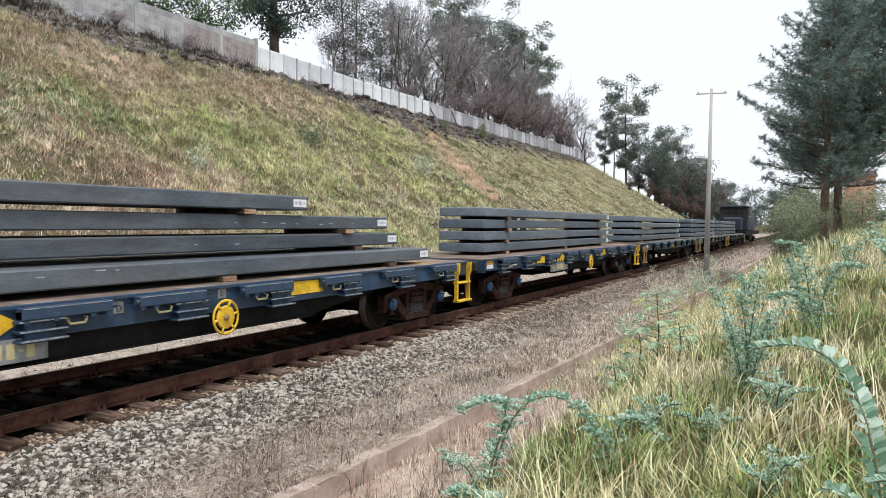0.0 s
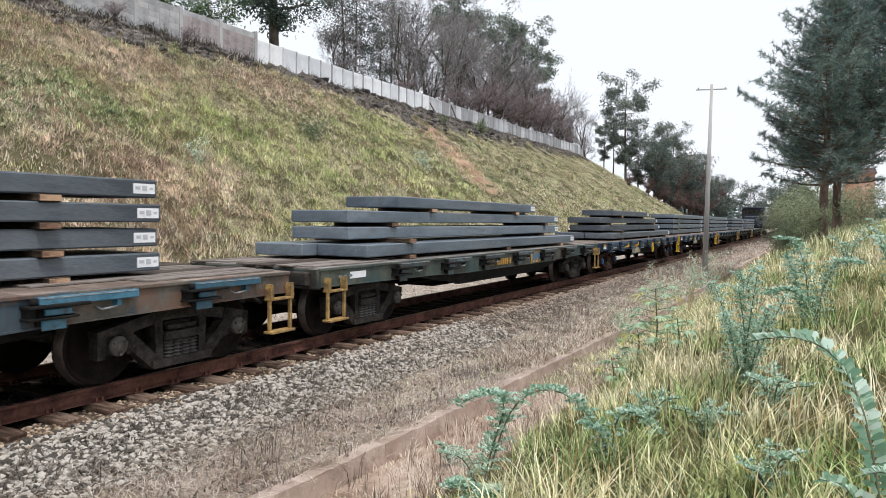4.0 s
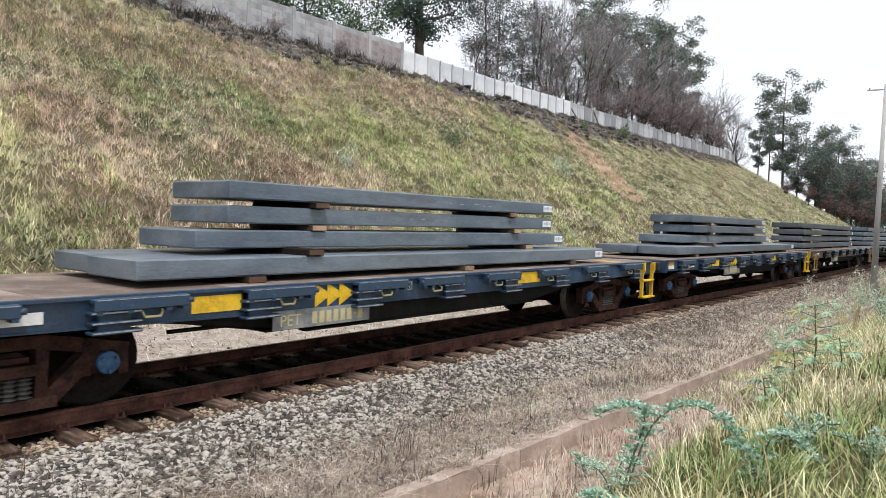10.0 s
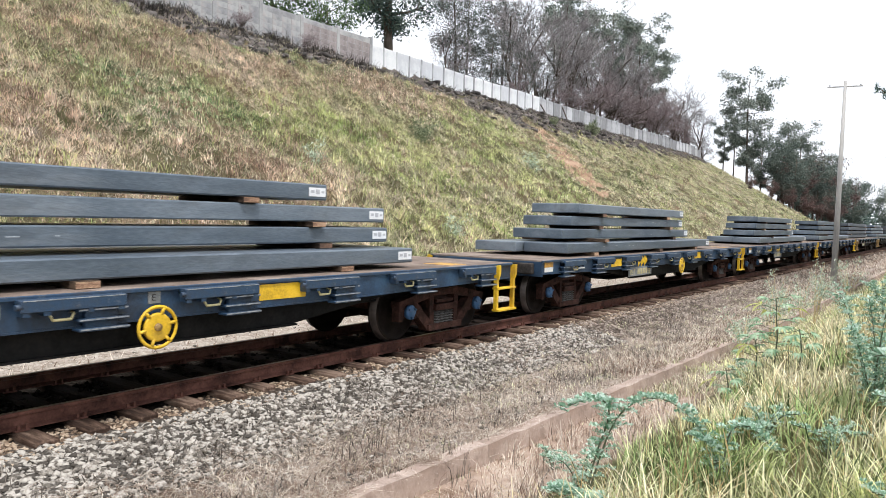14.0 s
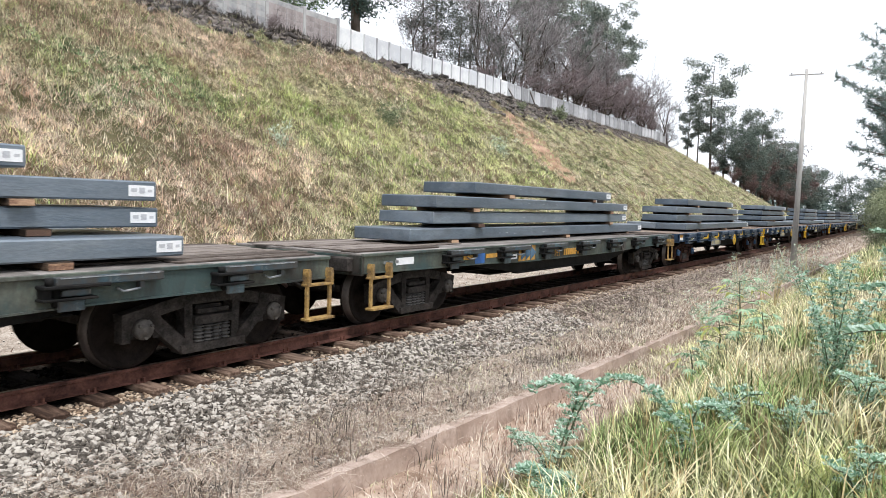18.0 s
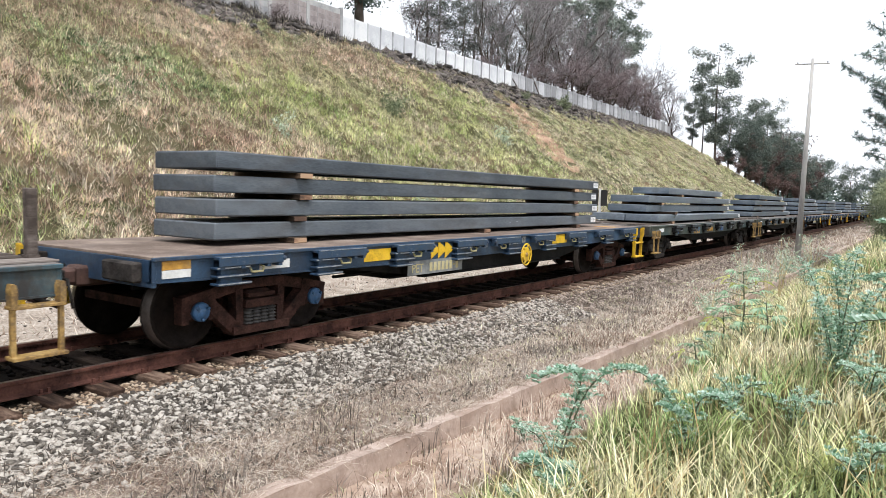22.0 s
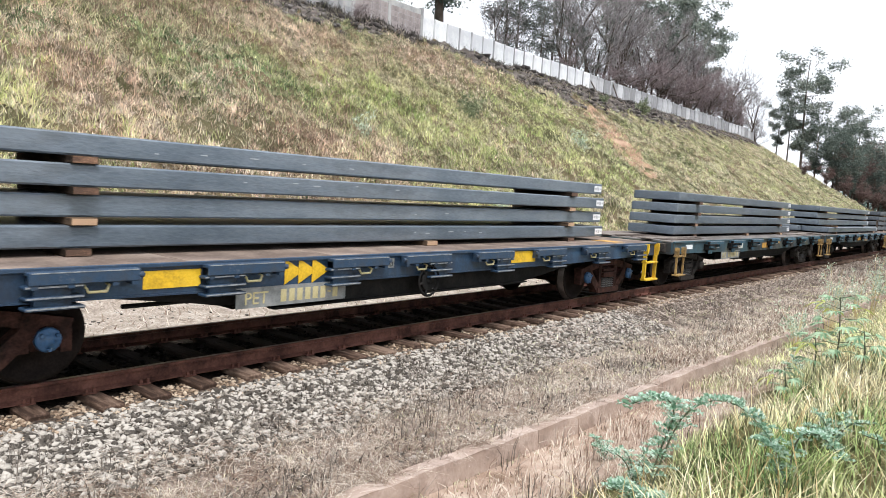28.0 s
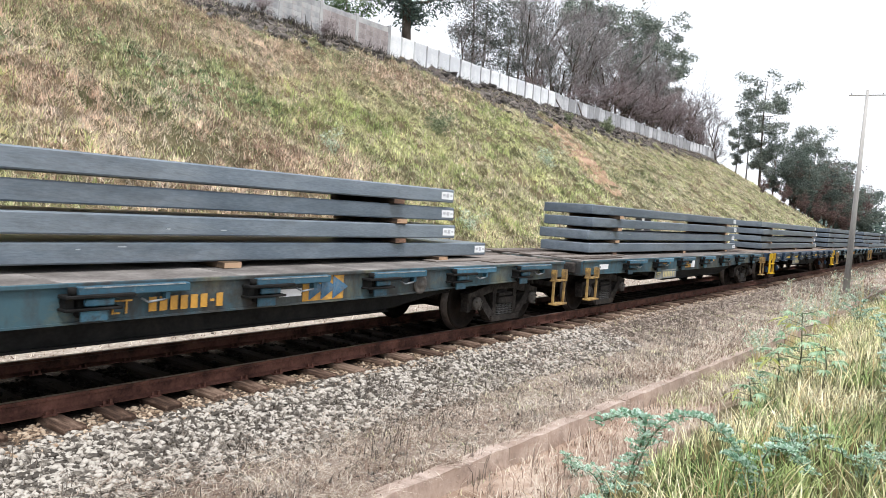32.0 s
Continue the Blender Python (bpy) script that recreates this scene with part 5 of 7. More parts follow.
# ---- along the line: kerb of the drain, pole, sign ----
def kerb_piece(bm):
    """A kerb slab with a chipped, uneven upper edge."""
    n = 13
    top = [(1.496 - 2.992 * k / (n - 1), -0.455 + 0.005 * math.sin(k * 2.1) - (0.014 if k in (3, 9) else 0) - (0.012 if k in (0, n - 1) else 0)) for k in range(n)]
    prism(bm, [(-1.496, -0.98), (1.496, -0.98)] + top, -0.085, 0.08)
    for v in bm.verts:
        v.co.x += 0.004 * math.sin(v.co.y * 5) + (0.03 if v.co.z < -0.9 and v.co.x > 0 else 0)


def kerb_clump(n):
    x = rng.normal(-3.93, 0.07, n)
    y = 1.5 + 38 * rng.uniform(0, 1, n) ** 1.5
    y += 0.4 * np.sin(y * 5)
    return x + kerb_shift(y), y


drain = thing("drain_kerb", at(-3.868, 0, 0), "dusty concrete kerb along an earth drain", "kerb", kind="structure")
for k in range(24):
    yk = -4 + 3 * k
    part("kerb_stone", mesh("kerb_stone", kerb_piece, M["kerb"]), drain, pose(float(kerb_shift(yk)), yk, rng.uniform(-0.012, 0.0), rng.uniform(-0.1, 0.1), rng.uniform(-0.5, 0.5), -1.72 if 0 < yk < 20 else 0))


def pole_shaft(bm):
    lathe(bm, [(-0.6, 0.145), (9.0, 0.06)], 12, "z")


def cross_arm(bm):
    box(bm, -0.7, 0.7, -0.03, 0.03, 8.74, 8.79, 0.006)


def insulator(bm):
    lathe(bm, [(0, 0.015), (0.03, 0.025), (0.06, 0.02), (0.08, 0.001)], 8, "z")


pole = thing("utility_pole", pose(-4.66, 36.2, float(gz(-4.66, 36.2)), 0, 0.5, 8), "tall grey concrete pole with a short crossarm", "utility pole")
part("shaft", mesh("pole_shaft", pole_shaft, M["pole"]), pole)
part("crossarm", mesh("cross_arm", cross_arm, M["pole"]), pole)
for x in (-0.6, 0.6):
    part("insulator", mesh("insulator", insulator, M["cap_grey"]), pole, at(x, 0, 8.79))

sign = thing("trackside_sign", at(-11.5, 29.1, float(gz(-11.5, 29.1))), "black two-panel sign on a white post", "sign")
part("post", mesh("sign_post", lambda bm: box(bm, -0.05, 0.05, -0.04, 0.04, -0.2, 2.75, 0.008), M["white"]), sign)
for s in (-1, 1):
    part("panel", mesh("sign_panel", lambda bm: box(bm, -0.14, 0.14, -0.015, 0.015, 0, 0.68, 0.006), M["signblack"]), sign, at(s * 0.2, -0.06, 2.02))

# ---- hilltop wall and fence ----
FX = -34.0
wall = thing("block_wall", at(FX, 0, 0), "old grey rendered block wall on the hilltop", "wall", kind="structure")


def wall_panel(bm):
    box(bm, -0.09, 0.09, -1.48, 1.48, -0.6, 2.0, 0.01)


def wall_post(bm):
    box(bm, -0.14, 0.14, -0.13, 0.13, -0.6, 2.12, 0.015)


def block(bm):
    box(bm, 0.085, 0.1, -0.355, 0.355, 0, 0.32, 0.006)


for k in range(12):
    y = 35.6 - k * 3.2
    zb = float(gz(FX, y)) - 0.15
    part("wall_panel", mesh("wall_panel", wall_panel, M["wall"]), wall, at(0, y, zb - 0.05 * (k % 3 == 1)))
    part("wall_post", mesh("wall_post", wall_post, M["wall"]), wall, at(0, y + 1.6, zb))
    for r in range(5):
        for c in range(4):
            part("block", mesh("wall_block_brick", block, M["wall_brick"]) if k < 2 else mesh("wall_block", block, M["wall"]), wall, at(0, y - 1.1 + c * 0.735, zb - 0.02 + r * 0.335))


def fence_panel(bm):
    box(bm, -0.03, 0.03, -0.66, 0.66, -0.5, 1.72, 0.008)
    box(bm, 0.03, 0.05, -0.64, -0.58, -0.5, 1.72)
    for r in range(3):
        box(bm, 0.028, 0.036, -0.6, 0.62, 0.05 + r * 0.55, 0.56 + r * 0.55, 0.006)


def fence_post(bm):
    box(bm, -0.07, 0.07, -0.055, 0.055, -0.5, 1.74, 0.01)


fence = thing("panel_fence", at(FX, 0, 0), "precast panel fence, white turning to stained grey", "fence", kind="structure")
y = 37.9
n = 0
while y < 113:
    zb = 12.33 * float(np.interp(y, FALL_Y, FALL)) - 0.12 + 0.05 * math.sin(y * 0.35)
    kind_m = "whitefence" if y < 61 else "greyfence"
    part("fence_panel", mesh("fence_panel_" + kind_m, fence_panel, M[kind_m]), fence, pose(0, y, zb + rng.uniform(-0.012, 0.012), 0, rng.uniform(-0.5, 0.5), 0))
    part("fence_post", mesh("fence_post", fence_post, M["greyfence"]), fence, pose(0.03, y + 0.72, zb, rng.uniform(-1, 1), rng.uniform(-1, 1), 0))
    y += 1.44
    n += 1
for yy, lean in ((62.0, 18), (66.0, -25)):
    prop = thing("fence_prop", pose(FX + 1.0, yy, float(gz(FX + 1, yy)), 0, -32, lean), "thin timber prop leaning on the fence", "post", me=mesh("fence_prop", lambda bm: rod(bm, (0, 0, -0.1), (0, 0, 2.1), 0.06), M["bark"]))

def spoil_edge(y):
    """How far the dark spoil reaches down the slope from the fence."""
    return np.interp(y, [13, 17, 22, 27, 32, 36, 40, 46, 56, 70, 90, 113], [0.2, 1.8, 3.4, 3.2, 1.8, 1.2, 2.2, 4.6, 5.2, 4.2, 3.2, 2.0]) * (1 + 0.2 * np.sin(y * 1.3) + 0.13 * np.sin(y * 3.1 + 1))


# red earth scar and rubble under the fence
s = Soup()
for k in range(900):
    u = rng.uniform(0, 1)
    yy = (40 + 36 * u if k % 4 else 17 + 18 * u) + rng.uniform(-5, 8)
    xx = FX + 0.3 + rng.uniform(0, 1) ** 0.8 * float(spoil_edge(yy))
    r = rng.uniform(0.1, 0.36)
    b = rng.normal(size=(8, 3))
    b = b / np.linalg.norm(b, axis=1)[:, None] * r * rng.uniform(0.6, 1.2, (8, 1))
    cube = np.array([[-1, -1, -1], [1, -1, -1], [1, 1, -1], [-1, 1, -1], [-1, -1, 1], [1, -1, 1], [1, 1, 1], [-1, 1, 1]]) * r * 0.6 + b * 0.4
    s.add(cube * (1, 1, 0.6) + (xx, yy, float(gz(xx, yy)) + r * 0.15), [(3, 2, 1, 0), (4, 5, 6, 7), (0, 1, 5, 4), (1, 2, 6, 5), (2, 3, 7, 6), (3, 0, 4, 7)])
thing("rubble", Matrix(), "dark rubble and dead stalks strewn below the fence", "rubble", kind="stuff", me=s.mesh("rubble", M["rubble"]))


def spoil():
    s = Soup()
    ys = np.arange(13, 113, 0.4)
    w = np.linspace(0, 1, 12)
    X = FX + 0.05 + spoil_edge(ys)[:, None] * w[None, :]
    Y = np.repeat(ys[:, None], 12, 1)
    Z = gz(X, Y) + 0.1 * np.sin(np.pi * np.clip(w, 0, 1))[None, :] * (1 + 0.6 * wave(X * 2, Y * 2, 1.0)) - 0.06 * (w[None, :] > 0.95) + 0.02
    i, j = np.meshgrid(np.arange(len(ys) - 1), np.arange(11), indexing="ij")
    a = i * 12 + j
    s.add(np.stack([X, Y, Z], -1).reshape(-1, 3), np.stack([a, a + 1, a + 13, a + 12], -1).reshape(-1, 4))
    thing("spoil_bank", Matrix(), "dark bare spoil tipped below the hilltop fence", "earth", kind="structure", me=s.mesh("spoil_bank", M["spoil"], True))


spoil()


def scar():
    s = Soup()
    n, m = 30, 9
    u = np.linspace(0, 1, n)
    cx, cy = -28.8 + 9.8 * u, 51.9 - 8.0 * u
    half = 0.6 + 1.2 * np.sin(np.pi * u) + 0.3 * np.sin(u * 17)
    w = np.linspace(-1, 1, m)
    X = cx[:, None] + 0.15 * half[:, None] * w[None, :]
    Y = cy[:, None] + half[:, None] * w[None, :] * 1.25 + 0.35 * np.sin(u * 23)[:, None]
    Z = gz(X, Y) + 0.06 * (1 - w[None, :] ** 2) + 0.015
    i, j = np.meshgrid(np.arange(n - 1), np.arange(m - 1), indexing="ij")
    a = i * m + j
    s.add(np.stack([X, Y, Z], -1).reshape(-1, 3), np.stack([a, a + 1, a + m + 1, a + m], -1).reshape(-1, 4))
    thing("earth_scar", Matrix(), "bare red earth gully on the grassy slope", "bare earth", kind="structure", me=s.mesh("earth_scar", M["scar"], True))


scar()


# ---- ballast ----
ICO = bmesh.new()
bmesh.ops.create_icosphere(ICO, subdivisions=1, radius=1.0)
ICO_V = np.array([v.co[:] for v in ICO.verts])
ICO_F = np.array([[v.index for v in f.verts] for f in ICO.faces])
ICO.free()


def stone_shape(r):
    d = ICO_V * rng.uniform(0.35, 1.4, (len(ICO_V), 1)) * (r * rng.uniform(0.8, 1.5), r * rng.uniform(0.7, 1.2), r * rng.uniform(0.5, 0.9))
    a = rng.uniform(0, 6.28)
    return d @ np.array([[math.cos(a), -math.sin(a), 0], [math.sin(a), math.cos(a), 0], [0, 0, 1]])


def stones(count, y0, y1, x0, x1, r0, r1, power=1.0, lift=0.0):
    beds = np.array(SLEEPER_Y)
    s = Soup()
    for k in range(count):
        y = y0 + (y1 - y0) * rng.uniform() ** power
        x = rng.uniform(x0, x1)
        r = rng.uniform(r0, r1)
        if not lift and -9.4 < x < -6.7 and np.min(np.abs(beds - y)) < 0.115:
            continue
        s.add(stone_shape(r) + (x, y, float(gz(x, y)) + lift + r * rng.uniform(-0.45, 0.4)), ICO_F)
    return s


thing("ballast", Matrix(), "pale grey crushed-stone ballast beside the track", "gravel", kind="stuff", me=stones(25000, 0.8, 14, -6.7, -5.46, 0.022, 0.045, 1.3).mesh("ballast", M["stone"]))
thing("ballast", Matrix(), "dusty brown ballast further along the track", "gravel", kind="stuff", me=stones(9000, 10, 42, -6.7, -5.75, 0.022, 0.042, 1.3).mesh("ballast_far", M["stone_dusty"]))
# stones between the rails, with the train's shade in their colour
thing("ballast_bed", Matrix(), "crushed stone between the rails, coloured dark as the train's shade", "gravel", kind="stuff", me=stones(3200, 0, 26, -8.8, -7.3, 0.025, 0.05, 1.1).mesh("ballast_bed", M["stone_shade"]))
thing("ballast", Matrix(), "pale ballast further back along the track", "gravel", kind="stuff", me=stones(2600, -9, 0.6, -6.75, -5.35, 0.022, 0.042).mesh("ballast_back", M["stone"]))
# more stones in the painted shade colour, over the sleepers
thing("ballast_bed", Matrix(), "crushed stone lying over the sleepers, coloured dark as the train's shade", "gravel", kind="stuff", me=stones(1500, -2, 40, -8.78, -7.32, 0.02, 0.035, 1.15, 0.06).mesh("ballast_over", M["stone_shade"]))
thing("ballast_edge", Matrix(), "tan crushed stone packed round the sleeper ends", "gravel", kind="stuff", me=stones(9500, 1, 30, -7.16, -6.5, 0.015, 0.032, 1.5).mesh("ballast_edge", M["stone_tan"]))
thing("ballast_scatter", Matrix(), "loose stones strewn on the dry verge", "gravel", kind="stuff", me=stones(1700, 2, 26, -5.6, -4.4, 0.012, 0.04, 1.2).mesh("ballast_scatter", M["stone"]))
thing("far_side_stones", Matrix(), "pale stones on the track bed beyond the rails", "gravel", kind="stuff", me=stones(2600, -4, 40, -12.8, -9.2, 0.012, 0.03, 1.3).mesh("far_side_stones", M["stone"]))

bed = thing("ballast_shoulder", Matrix(), "loose grey stones at the foot of the track", "gravel", kind="structure")
STONES = []
for k in range(10):
    s = Soup()
    s.add(stone_shape(0.034), ICO_F)
    STONES.append(s.mesh("loose_stone", M["stone_part"]))
for k in range(300):
    x, y = rng.uniform(-6.4, -5.3), rng.uniform(2.2, 8.0)
    part("stone", STONES[k % 10], bed, pose(x, y, float(gz(x, y)) + 0.02, 0, 0, rng.uniform(0, 360)))


# ---- grass ----
def blades(n, xs, ys, hs, wid, lean, segs=2, upright=0.0):
    """n blades at xs, ys; hs their heights; each a narrow bent strip that ends in a point."""
    z = gz(xs, ys)
    a = rng.uniform(0, 2 * np.pi, n)
    d = np.stack([np.cos(a), np.sin(a)], -1)
    out = hs * rng.uniform(0.15, 1.0, n) * lean
    wv = np.stack([-np.sin(a), np.cos(a)], -1) * (wid * rng.uniform(0.6, 1.3, n))[:, None]
    rows = []
    for k in range(segs):
        t = k / segs
        c = np.stack([xs + d[:, 0] * out * t * t, ys + d[:, 1] * out * t * t, z + hs * (t - 0.25 * t * t * lean) - 0.02], -1)
        w = np.concatenate([wv * (1 - 0.6 * t), np.zeros((n, 1))], -1)
        rows += [c - w, c + w]
    tip = np.stack([xs + d[:, 0] * out, ys + d[:, 1] * out, z + hs * (1 - 0.25 * lean) - 0.02], -1)
    v = np.stack(rows + [tip], 1)
    per = 2 * segs + 1
    base = (np.arange(n) * per)[:, None]
    s = Soup()
    s.v.append(v.reshape(-1, 3).astype(np.float32))
    s.n = n * per
    for k in range(segs - 1):
        s.f.append((base + np.array([2 * k, 2 * k + 1, 2 * k + 3, 2 * k + 2])).astype(np.int32))
    s.f.append((base + np.array([2 * segs - 2, 2 * segs - 1, 2 * segs])).astype(np.int32))
    return s


def clumped(n, x0, x1, y0, y1, clumps, spread, power=1.0):
    cx, cy = rng.uniform(x0, x1, clumps), y0 + (y1 - y0) * rng.uniform(0, 1, clumps) ** power
    k = rng.integers(0, clumps, n)
    x, y = cx[k] + rng.normal(0, spread, n), cy[k] + rng.normal(0, spread, n)
    return x, y


x, y = rng.uniform(-13.2, -10.5, 3500), 45 * rng.uniform(0, 1, 3500) ** 1.2
thing("far_side_grass", Matrix(), "thin dry grass at the foot of the cutting", "grass", kind="stuff", me=blades(len(x), x, y, rng.uniform(0.05, 0.25, len(x)), 0.012, 1.3, 1).mesh("far_side_grass", M["grass_dry"]))
# the bank where the camera stands
x, y = clumped(60000, -2.7, 5.5, 1.6, 24, 2600, 0.11, 1.6)
keep = (np.hypot(x, y) > 1.9) & (x > np.interp(y, [3.5, 6, 10, 12], [-2.3, -2.15, -2.3, -3.2]) + 0.25 * np.sin(y * 1.7))
x, y = x[keep], y[keep]
h = rng.uniform(0.18, 0.54, len(x)) * (0.75 + 0.35 * wave(x, y, 0.8)) * np.clip((x + 3.6) / 1.6, 0.45, 1)
thing("bank_grass", Matrix(), "long yellow-green grass on the near bank", "grass", kind="stuff", me=blades(len(x), x, y, h, 0.006, 0.85, 3).mesh("bank_grass", M["grass_near"]))
x, y = clumped(16000, -3.2, 9, 22, 70, 1500, 0.25, 1.3)
h = rng.uniform(0.3, 0.75, len(x)) * np.clip((x + 4.4) / 2.4, 0.4, 1)
thing("bank_grass", Matrix(), "long yellow-green grass further along the bank", "grass", kind="stuff", me=blades(len(x), x, y, h, 0.016, 0.7, 2).mesh("bank_grass_far", M["grass_near"]))
x, y = clumped(13000, -2.9, 5.5, 1.7, 30, 900, 0.16, 1.6)
keep = (np.hypot(x, y) > 2.0) & (x > np.interp(y, [3.5, 6, 10, 12], [-2.2, -2.1, -2.3, -3.0]))
x, y = x[keep], y[keep]
thing("bank_straw", Matrix(), "pale dry stalks among the bank grass", "grass", kind="stuff", me=blades(len(x), x, y, rng.uniform(0.22, 0.6, len(x)), 0.005, 1.2, 3).mesh("bank_straw", M["straw"]))
x, y = clumped(16000, -2.7, 9, -9, 1.9, 1100, 0.14)
keep = (np.hypot(x, y) > 0.25) & (x > -2.95 + 0.25 * np.sin(y * 1.7)) & ~((np.hypot(x, y) < 1.9) & (y > 0))
x, y = x[keep], y[keep]
thing("bank_grass", Matrix(), "long yellow-green grass behind the viewpoint", "grass", kind="stuff", me=blades(len(x), x, y, rng.uniform(0.12, 0.4, len(x)), 0.007, 0.9, 2).mesh("bank_grass_back", M["grass_near"]))
# dry verge between ballast and kerb, and beyond the drain
x, y = clumped(64000, -5.75, -3.9, 1.5, 40, 2600, 0.13, 1.7)
keep = (x < -3.86 + kerb_shift(y))
x, y = x[keep], y[keep]
thing("verge_grass", Matrix(), "short dry straw-coloured grass on the verge", "grass", kind="stuff", me=blades(len(x), x, y, rng.uniform(0.05, 0.2, len(x)), 0.004, 2.3, 2).mesh("verge_grass", M["grass_dry"]))
x, y = clumped(15000, -3.8, -2.3, 1.5, 40, 900, 0.13, 1.4)
keep = (x > -3.78 + kerb_shift(y)) & ((y > 11) | (rng.uniform(0, 1, len(x)) < 0.35))
x, y = x[keep], y[keep]
thing("drain_grass", Matrix(), "dry grass hanging over the earth drain", "grass", kind="stuff", me=blades(len(x), x, y, rng.uniform(0.1, 0.38, len(x)), 0.005, 1.1, 2).mesh("drain_grass", M["grass_dry"]))
x, y = clumped(2600, -6.3, -2.5, 2.0, 40, 260, 0.09, 1.3)
thing("verge_weeds", Matrix(), "thin brown weeds on the stones", "weeds", kind="stuff", me=blades(len(x), x, y, rng.uniform(0.12, 0.42, len(x)), 0.004, 0.7, 2).mesh("verge_weeds", M["weed_dark"]))
cx, cy = rng.uniform(-5.6, -4.2, 26), 2.5 + 26 * rng.uniform(0, 1, 26) ** 1.2
k = rng.integers(0, 26, 9000)
x, y = np.minimum(cx[k] + rng.normal(0, 0.26, 9000), -4.3), cy[k] + rng.normal(0, 0.5, 9000)
thing("verge_weeds", Matrix(), "grey-brown dead weeds in patches on the verge", "weeds", kind="stuff", me=blades(9000, x, y, rng.uniform(0.03, 0.13, 9000), 0.004, 1.6, 2).mesh("verge_weeds_dark", M["weed_dark"]))
x, y = kerb_clump(11000)
thing("kerb_grass", Matrix(), "dry grass creeping over the kerb", "grass", kind="stuff", me=blades(11000, x, y, rng.uniform(0.05, 0.17, 11000), 0.0045, 1.7, 2).mesh("kerb_grass", M["grass_dry"]))
# the cutting
def in_scar(x, y):
    u = (x + 28.8) / 9.8
    return (np.abs(y - (51.9 - 8.0 * u)) < 0.2 + 1.0 * np.sin(np.pi * np.clip(u, 0, 1)) + 0.5 * np.sin(u * 17)) & (u > 0) & (u < 1)


def tufts(n, x0, x1, y0, y1, per, spread, size, power=1.25):
    """Bunches of blades that lean out from one root."""
    cx, cy = rng.uniform(x0, x1, n), y0 + (y1 - y0) * rng.uniform(0, 1, n) ** power
    k = np.repeat(np.arange(n), per)
    x, y = cx[k] + rng.normal(0, spread, len(k)), cy[k] + rng.normal(0, spread, len(k))
    h = rng.uniform(*size, n)[k] * rng.uniform(0.5, 1.1, len(k))
    ok = (x > -33.7) & (x < -12.7) & ((x > FX + spoil_edge(y)) | (y < 13)) & ~in_scar(x, y)
    return x[ok], y[ok], h[ok]


# what grows where on the slope: centre, half-widths and strength of each patch
GROWTH = {
    "green": [(-22.3, 22.5, 1.8, 2.8, 1.6), (-20.0, 27.0, 1.5, 2.5, 1.0), (-26.4, 41.0, 1.8, 2.6, 2.2), (-22.5, 35.5, 2.6, 3.0, 1.2), (-19.0, 37.5, 2.0, 3.5, 1.0), (-19.6, 5.7, 1.4, 2.0, 1.1), (-16.5, 24.0, 1.2, 4.0, 0.8), (-30.5, 61.0, 1.0, 4.0, 0.8)],
    "low": [(-23.0, 15.6, 1.1, 1.7, 2.6), (-22.8, 6.3, 0.9, 0.9, 1.6), (-23.9, 8.4, 0.7, 0.7, 1.3), (-24.6, 13.2, 0.7, 1.3, 1.2), (-30.8, 26.5, 0.8, 4.0, 1.4), (-21.0, 12.8, 0.6, 1.2, 1.0)],
    "pale": [(-25.2, 26.6, 0.8, 1.6, 4.5), (-23.9, 28.4, 0.6, 1.2, 4.5), (-24.5, 18.5, 1.2, 1.6, 1.0), (-22.5, 11.0, 1.2, 1.2, 1.0), (-17.5, 20.5, 1.0, 2.0, 0.8)],
    "brown": [(-27.8, 20.0, 1.8, 4.5, 1.6), (-28.8, 34.0, 1.4, 4.0, 2.2), (-20.3, 9.8, 1.4, 1.6, 1.8), (-19.0, 16.0, 1.6, 2.4, 1.8), (-27.0, 9.0, 2.0, 3.0, 1.2), (-16.2, 12.0, 1.2, 3.0, 1.4), (-30.4, 43.0, 0.8, 6.0, 1.6), (-27.4, 30.0, 1.0, 2.0, 1.0)],
}


def cover(x, y):
    """Draws for each tuft which of the kinds of grass it is."""
    far = np.clip((y - 44) / 14, 0, 1)
    w = {"straw": (0.55 + 0.3 * wave(x, y, 0.5, 3.0)) * (1 - 0.5 * far), "olive": 0.3 + 0.25 * wave(x, y, 0.33, 1.0) + 1.1 * far, "brown": 0.18 + 0.2 * wave(x, y, 0.6, 7.0) + 0.25 * far, "green": 0.1 + 0.14 * wave(x, y, 0.7, 5.0) + 0.3 * far, "low": 0.05 + 0 * x, "pale": 0.08 + 0.1 * wave(x, y, 0.9, 9.0)}
    for kind, spots in GROWTH.items():
        for cx, cy, rx, ry, k in spots:
            w[kind] = w[kind] + 1.3 * k * np.exp(-(((x - cx) / rx) ** 2 + ((y - cy) / ry) ** 2) / 1.4)
    kinds = list(w)
    c = np.cumsum(np.stack([np.clip(w[k], 0.01, None) for k in kinds]), 0)
    return kinds, (rng.uniform(0, 1, len(x)) * c[-1] > c).sum(0)


SWARD = {   # height, width, lean, material, label
    "straw": ((0.1, 0.32), 0.015, 1.3, "grass_hill", "straw-coloured grass covering the cutting slope"), "olive": ((0.1, 0.3), 0.016, 1.2, "olive_grass", "olive-green grass covering the cutting slope"),
    "brown": ((0.1, 0.36), 0.013, 1.2, "brown_patch", "rust-brown dry grass in patches on the slope"), "green": ((0.14, 0.36), 0.016, 1.1, "green_patch", "fresh green grass in patches on the slope"),
    "low": ((0.07, 0.17), 0.03, 1.4, "low_green", "low dark green creeping cover on the slope"), "pale": ((0.1, 0.3), 0.014, 1.9, "tuft", "bleached flattened grass on the slope")}


